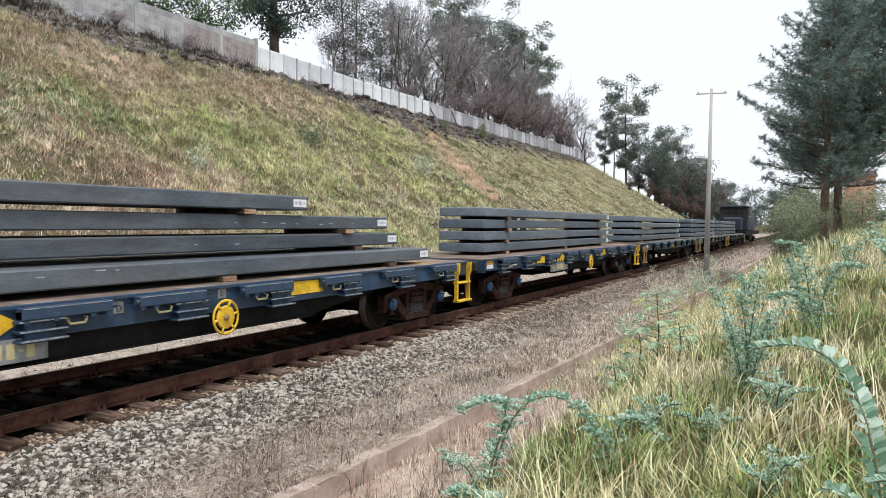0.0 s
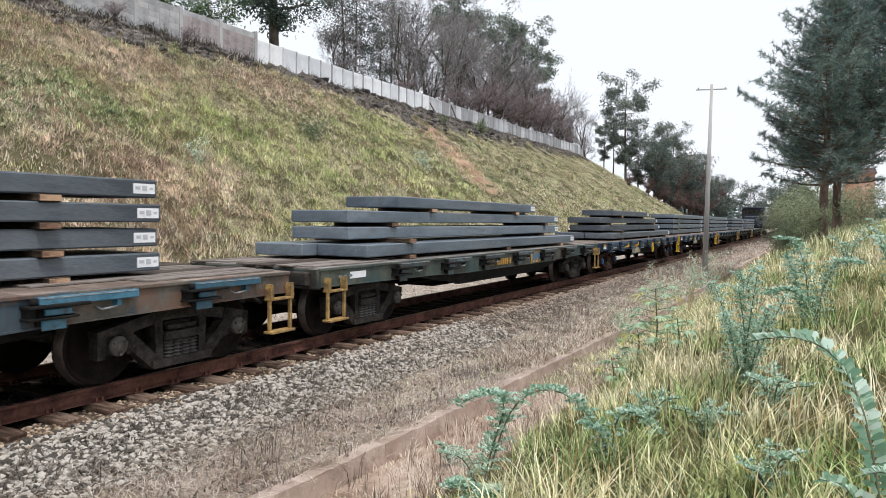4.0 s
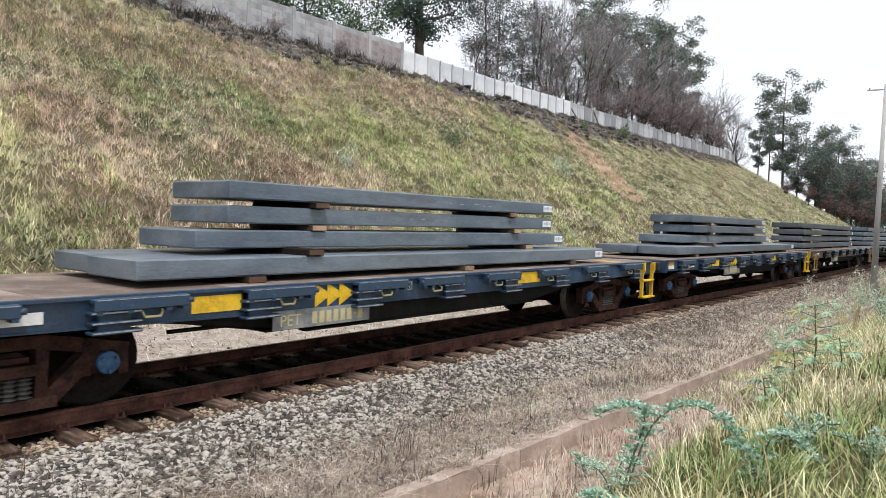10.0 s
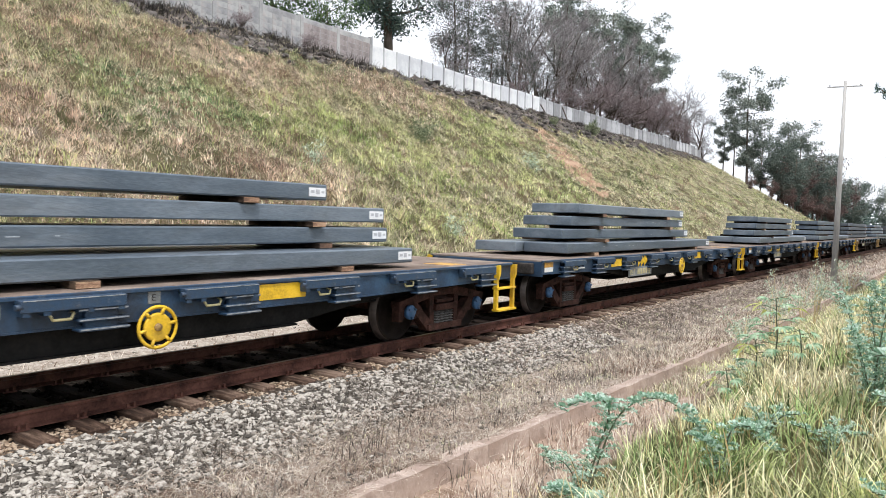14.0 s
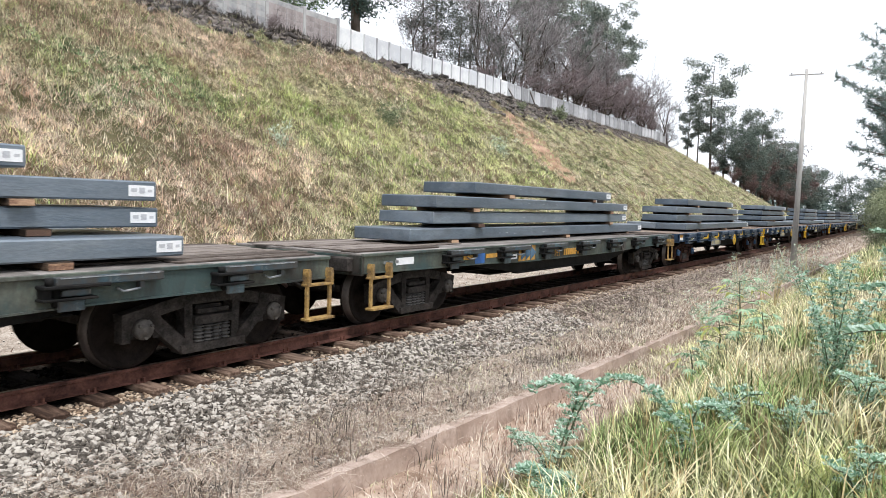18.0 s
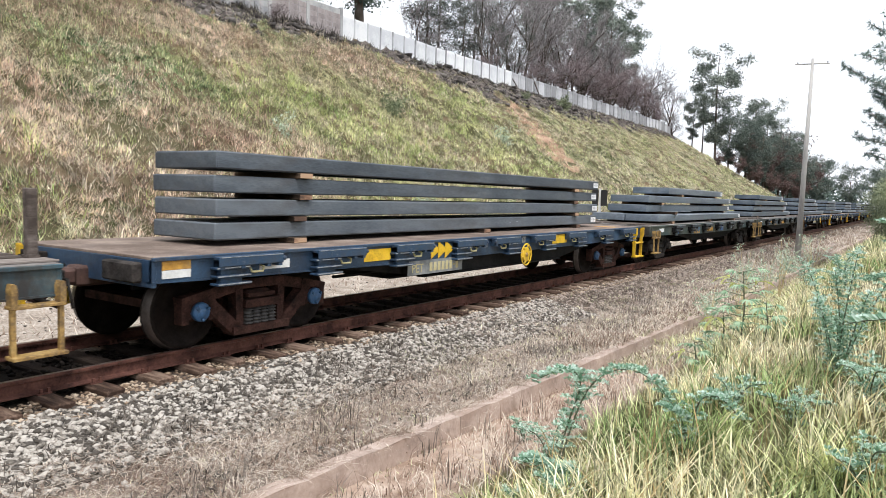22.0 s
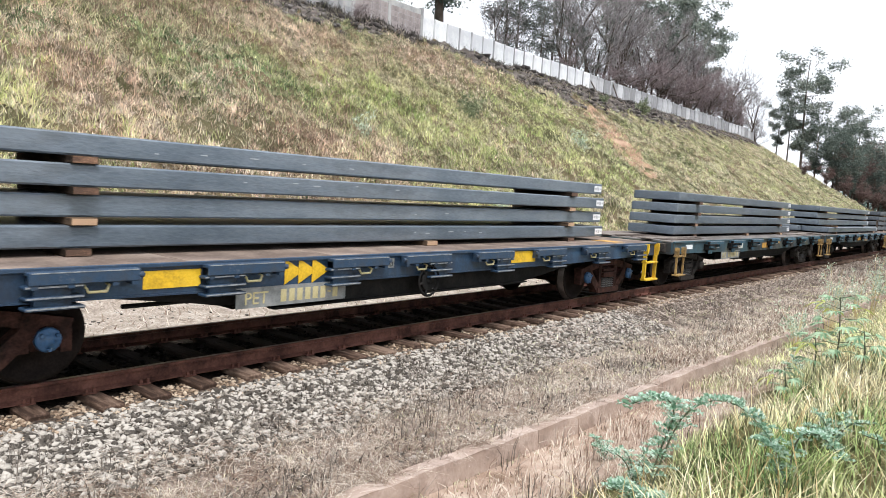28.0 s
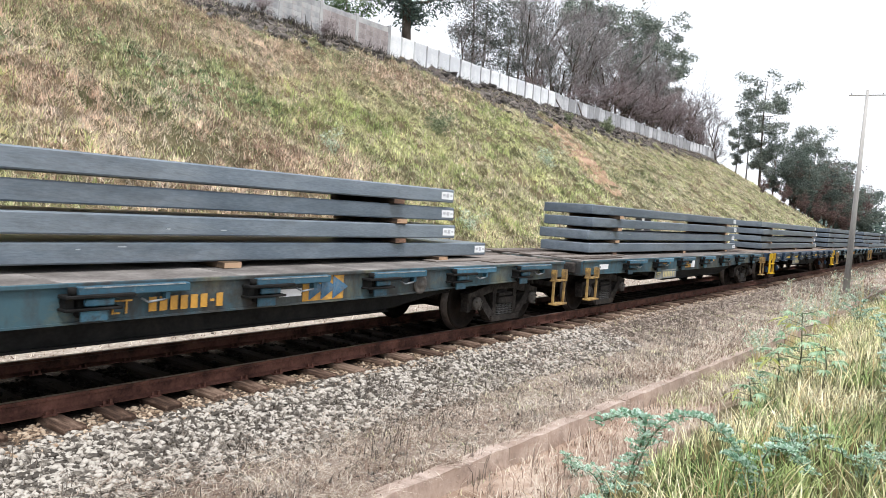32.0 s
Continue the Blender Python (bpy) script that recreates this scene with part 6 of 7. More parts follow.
def sward(name, n, per, spread, tall, power, segs, reach=124, wider=1.25):
    """Bunches of blades over the whole slope, sorted by kind."""
    cx, cy = rng.uniform(-33.6, -12.9, n), -6 + reach * rng.uniform(0, 1, n) ** power
    kinds, kind = cover(cx, cy)
    for i, key in enumerate(kinds):
        size, wide, lean, mat, label = SWARD[key]
        at_ = np.where(kind == i)[0]
        k = np.repeat(at_, per)
        x, y = cx[k] + rng.normal(0, spread, len(k)), cy[k] + rng.normal(0, spread, len(k))
        h = rng.uniform(size[0], size[1], n)[k] * tall * rng.uniform(0.6, 1.15, len(k))
        ok = np.isin(np.arange(len(x)), np.where((x > -33.7) & (x < -12.7) & ~bare_ground(x, y))[0])
        x, y, h = x[ok], y[ok], h[ok]
        thing(name, Matrix(), label, "grass", kind="stuff", me=blades(len(x), x, y, h, wide * wider, lean, segs).mesh(name, M[mat]))


def bare_ground(x, y):
    u = (x + 28.8) / 9.8
    gully = (np.abs(y - (51.9 - 8.0 * u)) < 0.1 + 0.9 * np.sin(np.pi * np.clip(u, 0, 1)) + 0.5 * np.sin(u * 17) + rng.uniform(-1.0, 0.7, len(x))) & (u > 0) & (u < 1) & (rng.uniform(0, 1, len(x)) < 0.8)
    tip = (x < FX + spoil_edge(y)) & (y > 13) & (rng.uniform(0, 1, len(x)) > np.where(y < 36, 0.3, 0.06))
    red = (((x + 18.6) / 0.8) ** 2 + ((y - 12.0) / 1.3) ** 2 < 1) & (rng.uniform(0, 1, len(x)) < 0.7)
    return gully | tip | red


sward("slope_grass", 34000, 12, 0.24, 1.25, 1.3, 1)
sward("near_slope_grass", 24000, 14, 0.2, 1.15, 1.1, 1, 36, 0.8)
sward("slope_tussocks", 12000, 14, 0.13, 1.6, 1.3, 2, 124, 1.0)
# single tall stalks
x, y, h = tufts(1500, -33.2, -13.2, -6, 112, 9, 0.06, (0.4, 0.8))
thing("slope_stalks", Matrix(), "tall dry stalks standing out of the slope grass", "grass", kind="stuff", me=blades(len(x), x, y, h, 0.01, 1.2, 3).mesh("slope_stalks", M["tuft"]))
# dead brush under the fence
x, y = clumped(30000, -33.9, -29.8, 14, 112, 1500, 0.3, 1.1)
ok = x < FX + spoil_edge(y) + 0.3
x, y = x[ok], y[ok]
thing("dead_brush", Matrix(), "dark dead brush below the hilltop fence", "brush", kind="stuff", me=blades(len(x), x, y, rng.uniform(0.15, 0.7, len(x)) * 0.7, 0.03, 1.6, 1).mesh("dead_brush", M["brush"]))
x, y = clumped(2600, -33.8, -32.6, 8, 37, 160, 0.3, 1.0)
thing("dead_brush", Matrix(), "dark dead stalks at the foot of the wall", "brush", kind="stuff", me=blades(len(x), x, y, rng.uniform(0.2, 0.9, len(x)), 0.02, 1.0, 2).mesh("dead_brush_wall", M["brush"]))


# ---- trees ----
def rand_dir(n):
    d = rng.normal(size=(n, 3))
    return d / np.linalg.norm(d, axis=1)[:, None]


def leaf_cards(s, centres, size, spread, per):
    """per small leaf sprays round each centre."""
    n = len(centres) * per
    c = np.repeat(centres, per, 0) + rng.normal(0, spread, (n, 3)) * (1, 1, 0.75)
    u, v = rand_dir(n), rand_dir(n)
    v = np.cross(u, v)
    v /= np.linalg.norm(v, axis=1)[:, None] + 1e-9
    k = size * rng.uniform(0.5, 1.3, (n, 1))
    q = np.stack([c - u * k, c - v * k * 0.35, c + u * k, c + v * k * 0.35], 1)
    s.add(q.reshape(-1, 3), np.arange(n * 4).reshape(-1, 4))


def tree(name, label, height, crown_r, crown_lo, clumps, per, leaf, spread, trunk_r, bark, leaves, lean=0.0, gaps=0.25, top=0.6, splits=14, loose=0.17):
    ob = thing(name, Matrix(), label, "tree", "trees along the line")
    s = Soup()
    n = 9
    t = np.linspace(0, 1, n)
    bend = np.stack([lean * t * t * height + 0.12 * np.sin(t * 5 + height), 0.1 * np.sin(t * 4 + 1.0 + height), t * height * 0.96 - 0.3], -1)
    s.tube(bend, trunk_r * (1 - 0.85 * t), 7)
    ends = []
    for k in range(splits):
        f = crown_lo + (0.97 - crown_lo) * (k + 0.5) / splits
        p = np.array([np.interp(f, t, bend[:, i]) for i in range(3)])
        a = k * 2.4 + rng.uniform(-0.5, 0.5)
        w = (f - crown_lo) / (1 - crown_lo)
        reach = crown_r * (math.sin(math.pi * (0.18 + 0.82 * (1 - w) ** top)) * 0.9 + 0.15) * rng.uniform(0.65, 1.15)
        q = p + np.array([math.cos(a) * reach, math.sin(a) * reach, reach * rng.uniform(0.1, 0.6)])
        m1 = (p + q) / 2 + (0, 0, -0.06 * reach)
        s.tube([p, m1, q], [trunk_r * 0.32 * (1 - w * 0.6), trunk_r * 0.2 * (1 - w * 0.5), trunk_r * 0.06], 5)
        for g in (0.45, 0.7, 0.9, 1.05):
            ends.append((*(p + (q - p) * g + rng.normal(0, 0.12 * reach + 0.1, 3)), reach))
        for b in range(3):
            e = m1 + (q - m1) * rng.uniform(0.1, 0.9)
            o = e + rand_dir(1)[0] * (0.32 * reach) + (0, 0, 0.1 * reach)
            s.tube([e, (e + o) / 2, o], [trunk_r * 0.12, trunk_r * 0.08, trunk_r * 0.03], 4)
            ends.append((*o, reach))
    part("trunk", s.mesh("trunk", M[bark], True), ob)
    ends = np.array(ends)
    ends = ends[rng.uniform(0, 1, len(ends)) > gaps]
    pick = ends[rng.integers(0, len(ends), clumps)]
    pick = pick[:, :3] + rng.normal(0, 1, (clumps, 3)) * (loose * pick[:, 3:] + 0.05)
    c = Soup()
    leaf_cards(c, pick, leaf, spread, per)
    tagged(part("crown", c.mesh("crown", M[leaves]), ob), kind="stuff")
    return ob


def bare_tree(name, label, height, width, stems, mat="twigs", rise=0.1):
    """A leafless tree: limbs that fork again and again into fine twigs."""
    ob = thing(name, Matrix(), label, "tree", "bare trees behind the fence")
    limbs, twigs = Soup(), Soup()

    def grow(p, d, length, r, level):
        n = 4 if level < 2 else 2
        pts = [p]
        for k in range(n):
            d = d + rng.normal(0, 0.16, 3) + (0, 0, rise)
            d = d / np.linalg.norm(d)
            pts.append(pts[-1] + d * length / n)
        r = max(r, 0.014)
        (limbs if level < 2 else twigs).tube(pts, np.linspace(r, max(r * 0.6, 0.009), n + 1), 5 if level < 2 else 3)
        if level == 5:
            return
        for k in range((5, 4, 4, 3, 3)[level]):
            f = rng.uniform(0.3, 1.0) * n
            i = min(int(f), n - 1)
            q = pts[i] + (pts[i + 1] - pts[i]) * (f - i)
            nd = d + rng.normal(0, 0.6, 3) * (width, width, 0.55)
            nd = nd / np.linalg.norm(nd)
            grow(q, nd, length * rng.uniform(0.45, 0.75), r * 0.5, level + 1)

    for k in range(stems):
        d0 = np.array([rng.normal(0, 0.25), rng.normal(0, 0.25), 1.0])
        grow(np.array([rng.normal(0, 0.4), rng.normal(0, 0.4), -0.2]), d0 / np.linalg.norm(d0), height * 0.42, 0.1 * height / 8, 0)
    fit = height / max(v[:, 2].max() for v in twigs.v)
    for soup in (limbs, twigs):
        soup.v = [v * fit for v in soup.v]
    part("trunk", limbs.mesh("trunk", M["bark"], True), ob)
    tagged(part("crown", twigs.mesh("twig_crown", M[mat], True), ob), kind="stuff")
    return ob


def needle_tufts(s, centres, size, per):
    """A burst of needles round each centre, most of them pointing up and out."""
    n = len(centres) * per
    d = rand_dir(n) + (0, 0, 0.25)
    d /= np.linalg.norm(d, axis=1)[:, None]
    w = np.cross(d, rand_dir(n))
    w /= np.linalg.norm(w, axis=1)[:, None] + 1e-9
    c = np.repeat(centres, per, 0)
    k = size * rng.uniform(0.6, 1.2, (n, 1))
    q = np.stack([c - w * k * 0.06, c + d * k, c + w * k * 0.06], 1)
    s.add(q.reshape(-1, 3), np.arange(n * 3).reshape(-1, 3))


def pine_tree(label, height, reach, low, whorls):
    """A pine: straight trunk, rings of long boughs that droop and turn up, twigs tipped with needle tufts."""
    ob = thing("pine_tree", Matrix(), label, "tree", "trees along the line")
    wood, spots = Soup(), []
    t = np.linspace(0, 1, 9)
    stem = np.stack([0.1 * np.sin(t * 4 + height), 0.1 * np.sin(t * 3 + 1), t * height - 0.3], -1)
    wood.tube(stem, 0.19 * (1 - 0.88 * t), 8)
    for k in range(whorls):
        f = low + (0.985 - low) * k / (whorls - 1)
        w = (f - low) / (1 - low)
        f += rng.uniform(-0.012, 0.012)
        p = np.array([np.interp(f, t, stem[:, i]) for i in range(3)])
        for b in range(5):
            a = k * 1.1 + b * 1.2566 + rng.uniform(-0.6, 0.6)
            ln = reach * (min(1, 0.8 + w) * (1 - w ** 1.6) + 0.12) * rng.choice([0.55, 0.75, 0.9, 1.1]) * rng.uniform(0.85, 1.1)
            tilt = rng.uniform(0.0, 0.65)
            c = np.array([math.cos(a), math.sin(a), 0.0])
            sd = np.array([-c[1], c[0], 0.0])
            u = np.linspace(0, 1, 6)
            bough = p + c * (ln * u)[:, None] + np.array([0, 0, 1.0]) * (ln * ((tilt - 0.15) * u + 0.25 * u * u + 0.2 * w * u))[:, None]
            wood.tube(bough, 0.045 * (1 - 0.8 * u) * (1.1 - w), 5)
            for g in np.linspace(0.22, 1.0, max(int(ln * 4.5), 4)):
                q = np.array([np.interp(g, u, bough[:, i]) for i in range(3)])
                for sgn in (-1, 1):
                    tw = 0.32 * ln * (1.1 - g) * rng.uniform(0.5, 1.2) + 0.16
                    e = q + (c * 0.6 + sd * sgn * 0.85) * tw + (0, 0, tw * rng.uniform(-0.1, 0.45))
                    wood.tube([q, (q + e) / 2, e], [0.012, 0.009, 0.006], 3)
                    spots += [q + (e - q) * m for m in (0.45, 0.75, 1.0)]
            spots.append(bough[-1])
    part("trunk", wood.mesh("trunk", M["barkred"], True), ob)
    needles = Soup()
    needle_tufts(needles, np.array(spots) + rng.normal(0, 0.07, (len(spots), 3)), 0.2, 12)
    tagged(part("crown", needles.mesh("crown", M["leaf_pine"]), ob), kind="stuff")
    return ob


def put(ob, x, y, z=None, turn=0.0, scale=1.0):
    zz = float(gz(x, y)) if z is None else z
    ob.matrix_basis = pose(x, y, zz, 0, 0, turn) @ Matrix.Scale(scale, 4)
    return ob


def more(ob, places):
    base = ob.scale.copy()
    ob.scale = (1, 1, 1)
    for x, y, turn, scale in places:
        copy_thing(ob, pose(x, y, float(gz(x, y)), 0, 0, turn) @ Matrix.Scale(scale, 4))
    ob.scale = base


L_EUC = "tall eucalyptus with a sparse grey-green crown"
L_PINE = "dark green pine with a shaggy crown"
L_BARE = "leafless tree with purple-brown twigs behind the fence"
L_SCRUB = "low grey-green scrub bush beside the line"
big = put(tree("broadleaf_tree", "big dark green tree behind the hilltop wall", 15, 8.0, 0.32, 1500, 9, 0.2, 0.45, 0.5, "bark", "leaf_dark", splits=24, gaps=0.5, loose=0.2), -38.8, 44.8)
more(big, [(-40, 30, 70, 0.7), (-44, 20, 160, 0.9)])
shrub = put(tree("broadleaf_tree", "light green bushy tree behind the wall", 6, 3.4, 0.2, 700, 9, 0.15, 0.3, 0.16, "bark", "leaf_mid"), -37, 31)
more(shrub, [(-37.5, 36.5, 50, 0.8), (-36.5, 10, 200, 0.9)])
dusky = put(tree("broadleaf_tree", "dusky fine-leaved tree behind the white fence", 12.5, 3.2, 0.14, 900, 9, 0.12, 0.3, 0.16, "bark", "leaf_dusk", splits=26, gaps=0.4, loose=0.1), -38.5, 53.5)
more(dusky, [(-40.5, 58.5, 100, 1.05), (-37.6, 58.5, 220, 0.6), (-36.8, 63.5, 30, 0.5), (-37.4, 68.5, 130, 0.55), (-41, 66, 250, 1.0)])
euc = put(tree("eucalyptus_tree", L_EUC, 20, 4.2, 0.26, 420, 26, 0.21, 0.42, 0.24, "bark", "leaf_euc", gaps=0.5, splits=26, loose=0.05), -28.6, 120, 6.4)
more(euc, [(-41.5, 106, 120, 1.0), (-42.5, 114, 40, 0.9), (-41.5, 96, 250, 0.98), (-45, 90, 330, 1.05), (-33.2, 124, 200, 0.5), (-22.5, 130, 300, 0.72), (-26, 131, 20, 0.6)])
euc2 = put(tree("eucalyptus_tree", L_EUC, 17, 2.8, 0.45, 380, 12, 0.2, 0.4, 0.18, "bark", "leaf_euc", lean=0.05, gaps=0.45, splits=14, loose=0.07), -43, 83, None, 0, 1.15)
more(euc2, [(-42, 98, 90, 1.1), (-23.5, 127, 150, 0.85), (-20.5, 141, 33, 0.75), (-30.8, 121, 260, 0.7)])
bare = put(bare_tree("bare_tree", L_BARE, 15, 0.8, 2), -38.4, 65, None, 0, 1.05)
more(bare, [(-39, 72, 130, 1.12), (-39.4, 80, 20, 1.2), (-39, 88, 75, 1.15), (-38.4, 97, 170, 1.0), (-37.4, 110, 210, 0.85), (-36.8, 119, 140, 0.8)])
bare2 = put(bare_tree("bare_tree", L_BARE, 12, 1.1, 2), -37.6, 68.5, None, 10, 0.95)
more(bare2, [(-36.8, 62.5, 200, 0.75), (-38, 76, 80, 1.1), (-38.5, 84, 300, 1.15), (-39, 93, 140, 1.15), (-38.2, 103, 220, 1.1), (-37.5, 115, 100, 1.0), (-37, 124, 250, 0.8), (-37, 51, 15, 0.6)])
bare3 = put(bare_tree("bare_tree", "dense leafless thicket with purple-brown twigs", 9.5, 1.3, 3, "twigs_red", 0.06), -36.5, 79, None, 0, 0.9)
more(bare3, [(-36.4, 84, 100, 1.0), (-37.6, 88, 200, 1.1), (-36.2, 92, 20, 1.05), (-37.8, 96, 140, 1.1), (-36.2, 100, 70, 1.05), (-37.4, 104, 310, 1.05), (-36.2, 108, 220, 0.95), (-36.8, 113, 160, 0.75), (-36.8, 74, 220, 0.7), (-36.4, 69, 20, 0.5), (-36.4, 61, 20, 0.45)])
more(bare3, [(-32.9, 19.5, 40, 0.24), (-32.8, 25.4, 130, 0.22), (-33.0, 30.5, 10, 0.2), (-32.9, 12, 220, 0.26)])
pine = put(pine_tree(L_PINE, 10.4, 2.75, 0.26, 26), 0.35, 31.0)
more(pine, [(3.0, 33.5, 110, 1.3), (0.75, 36.5, 160, 1.05)])
pine2 = put(tree("pine_tree", L_PINE, 9.5, 2.6, 0.17, 850, 10, 0.17, 0.3, 0.16, "barkred", "leaf_far", splits=18, top=0.8, gaps=0.3, loose=0.1), -21.5, 120, None, 0, 0.95)
more(pine2, [(-24.0, 124, 70, 1.0), (-19.5, 128, 130, 0.95), (-22.5, 134, 190, 1.05), (-18.5, 140, 20, 1.0), (-21, 150, 250, 1.05), (-17.5, 156, 80, 1.0), (-24.5, 143, 10, 1.1), (-26.8, 122, 44, 0.9),
             (-10.5, 260, 10, 1.4), (-16, 210, 60, 1.2), (-6, 230, 10, 1.4), (-14.5, 300, 20, 1.6), (-20, 180, 130, 1.1), (-5.5, 300, 220, 1.8)])
hedge = put(tree("bushy_tree", L_SCRUB, 4.6, 2.0, 0.06, 520, 10, 0.11, 0.26, 0.08, "bark", "leaf_scrub", splits=22, gaps=0.35, loose=0.14), -1.0, 33, None, 0, 0.26)
more(hedge, [(-0.3, 29.6, 70, 0.34), (1.4, 28.4, 200, 0.3), (2.0, 42, 20, 0.5), (1.0, 44, 120, 0.5), (-1.5, 38, 130, 0.42), (-1.2, 46, 70, 0.5), (-0.6, 56, 100, 0.6), (-1.4, 66, 190, 0.7), (-0.8, 78, 250, 1.0), (-2.0, 95, 300, 1.0), (0.8, 88, 20, 1.3), (-2.6, 115, 70, 1.2), (-3.8, 140, 130, 1.4), (-5.0, 175, 10, 1.6)])
red = put(tree("broadleaf_tree", "reddish half-dry tree at the end of the cutting", 9, 3.4, 0.3, 500, 9, 0.24, 0.4, 0.2, "bark", "leaf_reddish", gaps=0.35), -20.5, 131, None, 0, 1.0)
more(red, [(-19.0, 146, 90, 0.9), (-26.5, 139, 10, 0.8), (-21.8, 124, 140, 0.7), (-24.6, 106, 40, 0.22), (-22.4, 109, 80, 0.28), (-20.6, 113, 200, 0.3), (-19.4, 118, 20, 0.34), (-18.6, 124, 300, 0.4), (-17.6, 131, 120, 0.42)])

# distant woods that close the line
s = Soup()
n = 2600
a = rng.uniform(-1.0, 1.0, n)
cx = np.where(rng.uniform(0, 1, n) < 0.5, rng.uniform(-160, -22, n), rng.uniform(2, 160, n))
cy = rng.uniform(250, 420, n)
cz = gz(cx, cy) + rng.uniform(0, 1, n) ** 0.8 * (6 + 3 * wave(cx, cy, 0.05))
leaf_cards(s, np.stack([cx, cy, cz], -1), 0.9, 1.0, 7)
thing("far_woods", Matrix(), "dark woods where the line vanishes", "woods", kind="stuff", me=s.mesh("far_woods", M["leaf_dark"]))
house = thing("brick_house", at(2.3, 52, float(gz(2.3, 52)) - 0.3), "small orange brick house behind the pines", "house")
part("wall", mesh("house_wall", lambda bm: box(bm, -0.75, 0.75, -2.5, 2.5, 0, 3.8, 0.02), M["brick"]), house)
part("roof", mesh("house_roof", lambda bm: prism(bm, [(-2.6, 3.8), (2.6, 3.8), (0, 4.3)], -0.85, 0.85), M["rust"]), house)

# bushes on the slope
bush = put(tree("bush", "small green bush on the grassy slope", 1.5, 0.75, 0.05, 160, 8, 0.1, 0.13, 0.04, "bark", "leaf_scrub", splits=9, gaps=0.15), -22.9, 29.3, None, 0, 0.8)
more(bush, [(-31.2, 67.9, 60, 1.0), (-30.5, 58, 160, 0.5), (-33, 14, 20, 0.9)])
pale = put(tree("bush", "pale grey-green weed bush on the grassy slope", 1.2, 0.5, 0.05, 60, 8, 0.07, 0.12, 0.03, "green_stem", "leaf_pale", splits=9, gaps=0.2), -19.65, 18.75, None, 0, 0.8)
more(pale, [(-21.9, 39.1, 60, 1.2), (-15.4, 21.8, 90, 0.8)])


# ---- feathery shrubs on the bank ----
def smooth_path(pts, n):
    pts = np.array(pts, dtype=float)
    t, u = np.linspace(0, 1, len(pts)), np.linspace(0, 1, n)
    path = np.stack([np.interp(u, t, pts[:, i]) for i in range(3)], -1)
    for k in range(3):
        path[1:-1] = (path[:-2] + path[1:-1] * 2 + path[2:]) / 4
    return path


def leaflet(leaf, p, out, up, ln, wide=0.24):
    w = np.cross(out, up)
    w /= np.linalg.norm(w) + 1e-9
    leaf.add(np.array([p, p + out * ln * 0.3 + w * ln * wide * 0.8, p + out * ln * 0.75 + w * ln * wide + up * 0.1 * ln, p + out * ln, p + out * ln * 0.75 - w * ln * wide + up * 0.1 * ln, p + out * ln * 0.3 - w * ln * wide * 0.8]), [(0, 1, 2, 3, 4, 5)])


def pairs_along(leaf, path, pairs, size, start, wide=0.24):
    """Leaflets in pairs along a stalk, smaller towards its tip."""
    u = np.linspace(0, 1, len(path))
    d = np.gradient(path, axis=0)
    d /= np.linalg.norm(d, axis=1)[:, None] + 1e-9
    for k in range(pairs):
        f = start + (0.99 - start) * k / pairs
        p = np.array([np.interp(f, u, path[:, i]) for i in range(3)])
        ax = np.array([np.interp(f, u, d[:, i]) for i in range(3)])
        side = np.cross(ax, (0, 0, 1.0))
        side /= np.linalg.norm(side) + 1e-9
        up = np.cross(side, ax)
        for sgn in (1, -1):
            out = side * sgn * 0.85 + ax * 0.35 + up * rng.uniform(-0.2, 1.2)
            out /= np.linalg.norm(out)
            leaflet(leaf, p, out, up, size * rng.uniform(0.8, 1.15) * (1 - 0.4 * f), wide)


def frond(stem, leaf, pts, pairs, size):
    path = smooth_path(pts, 16)
    stem.tube(path, np.linspace(size * 0.1, size * 0.04, 16), 5)
    pairs_along(leaf, path, pairs, size, 0.25, 0.2)


def spray(stem, leaf, pts, leaves, reach, size):
    """A branch set with feathery compound leaves."""
    path = smooth_path(pts, 14)
    stem.tube(path, np.linspace(0.007, 0.003, 14), 5)
    u = np.linspace(0, 1, 14)
    for k in range(leaves):
        f = 0.12 + 0.88 * (k + rng.uniform()) / leaves
        p = np.array([np.interp(f, u, path[:, i]) for i in range(3)])
        a = k * 2.4 + rng.uniform(-0.4, 0.4)
        r = reach * rng.uniform(0.7, 1.15) * (1.15 - 0.5 * f)
        q = p + np.array([math.cos(a) * r, math.sin(a) * r, r * rng.uniform(0.1, 0.5)])
        tip = q + np.array([math.cos(a) * r * 0.3, math.sin(a) * r * 0.3, -0.18 * r])
        stalk = smooth_path([p, (p + q) / 2 + (0, 0, 0.06 * r), q, tip], 6)
        pairs_along(leaf, stalk, 7, size, 0.1, 0.27)


def feathery(x, y, height, arms, reach, size, turn=0.0):
    ob = thing("feathery_shrub", at(x, y, float(gz(x, y))), "bushy shrub with feathery blue-green leaflets on the bank", "shrub", "feathery shrubs on the bank")
    stem, leaf = Soup(), Soup()
    for k in range(arms):
        a = turn + k * 6.283 / max(arms, 1) + rng.uniform(-0.4, 0.4)
        r, hh = reach * rng.uniform(0.4, 1.0), height * rng.uniform(0.65, 1.1)
        c, s_ = math.cos(a), math.sin(a)
        spray(stem, leaf, [(0, 0, -0.05), (0.15 * r * c, 0.15 * r * s_, hh * 0.5), (0.45 * r * c, 0.45 * r * s_, hh * 0.9), (0.9 * r * c, 0.9 * r * s_, hh)], 15, 0.05 * height + 0.06, size * 0.4)
    part("stem", stem.mesh("stem", M["green_stem"], True), ob)
    tagged(part("foliage", leaf.mesh("foliage", M["frond"]), ob), kind="stuff")
    return ob


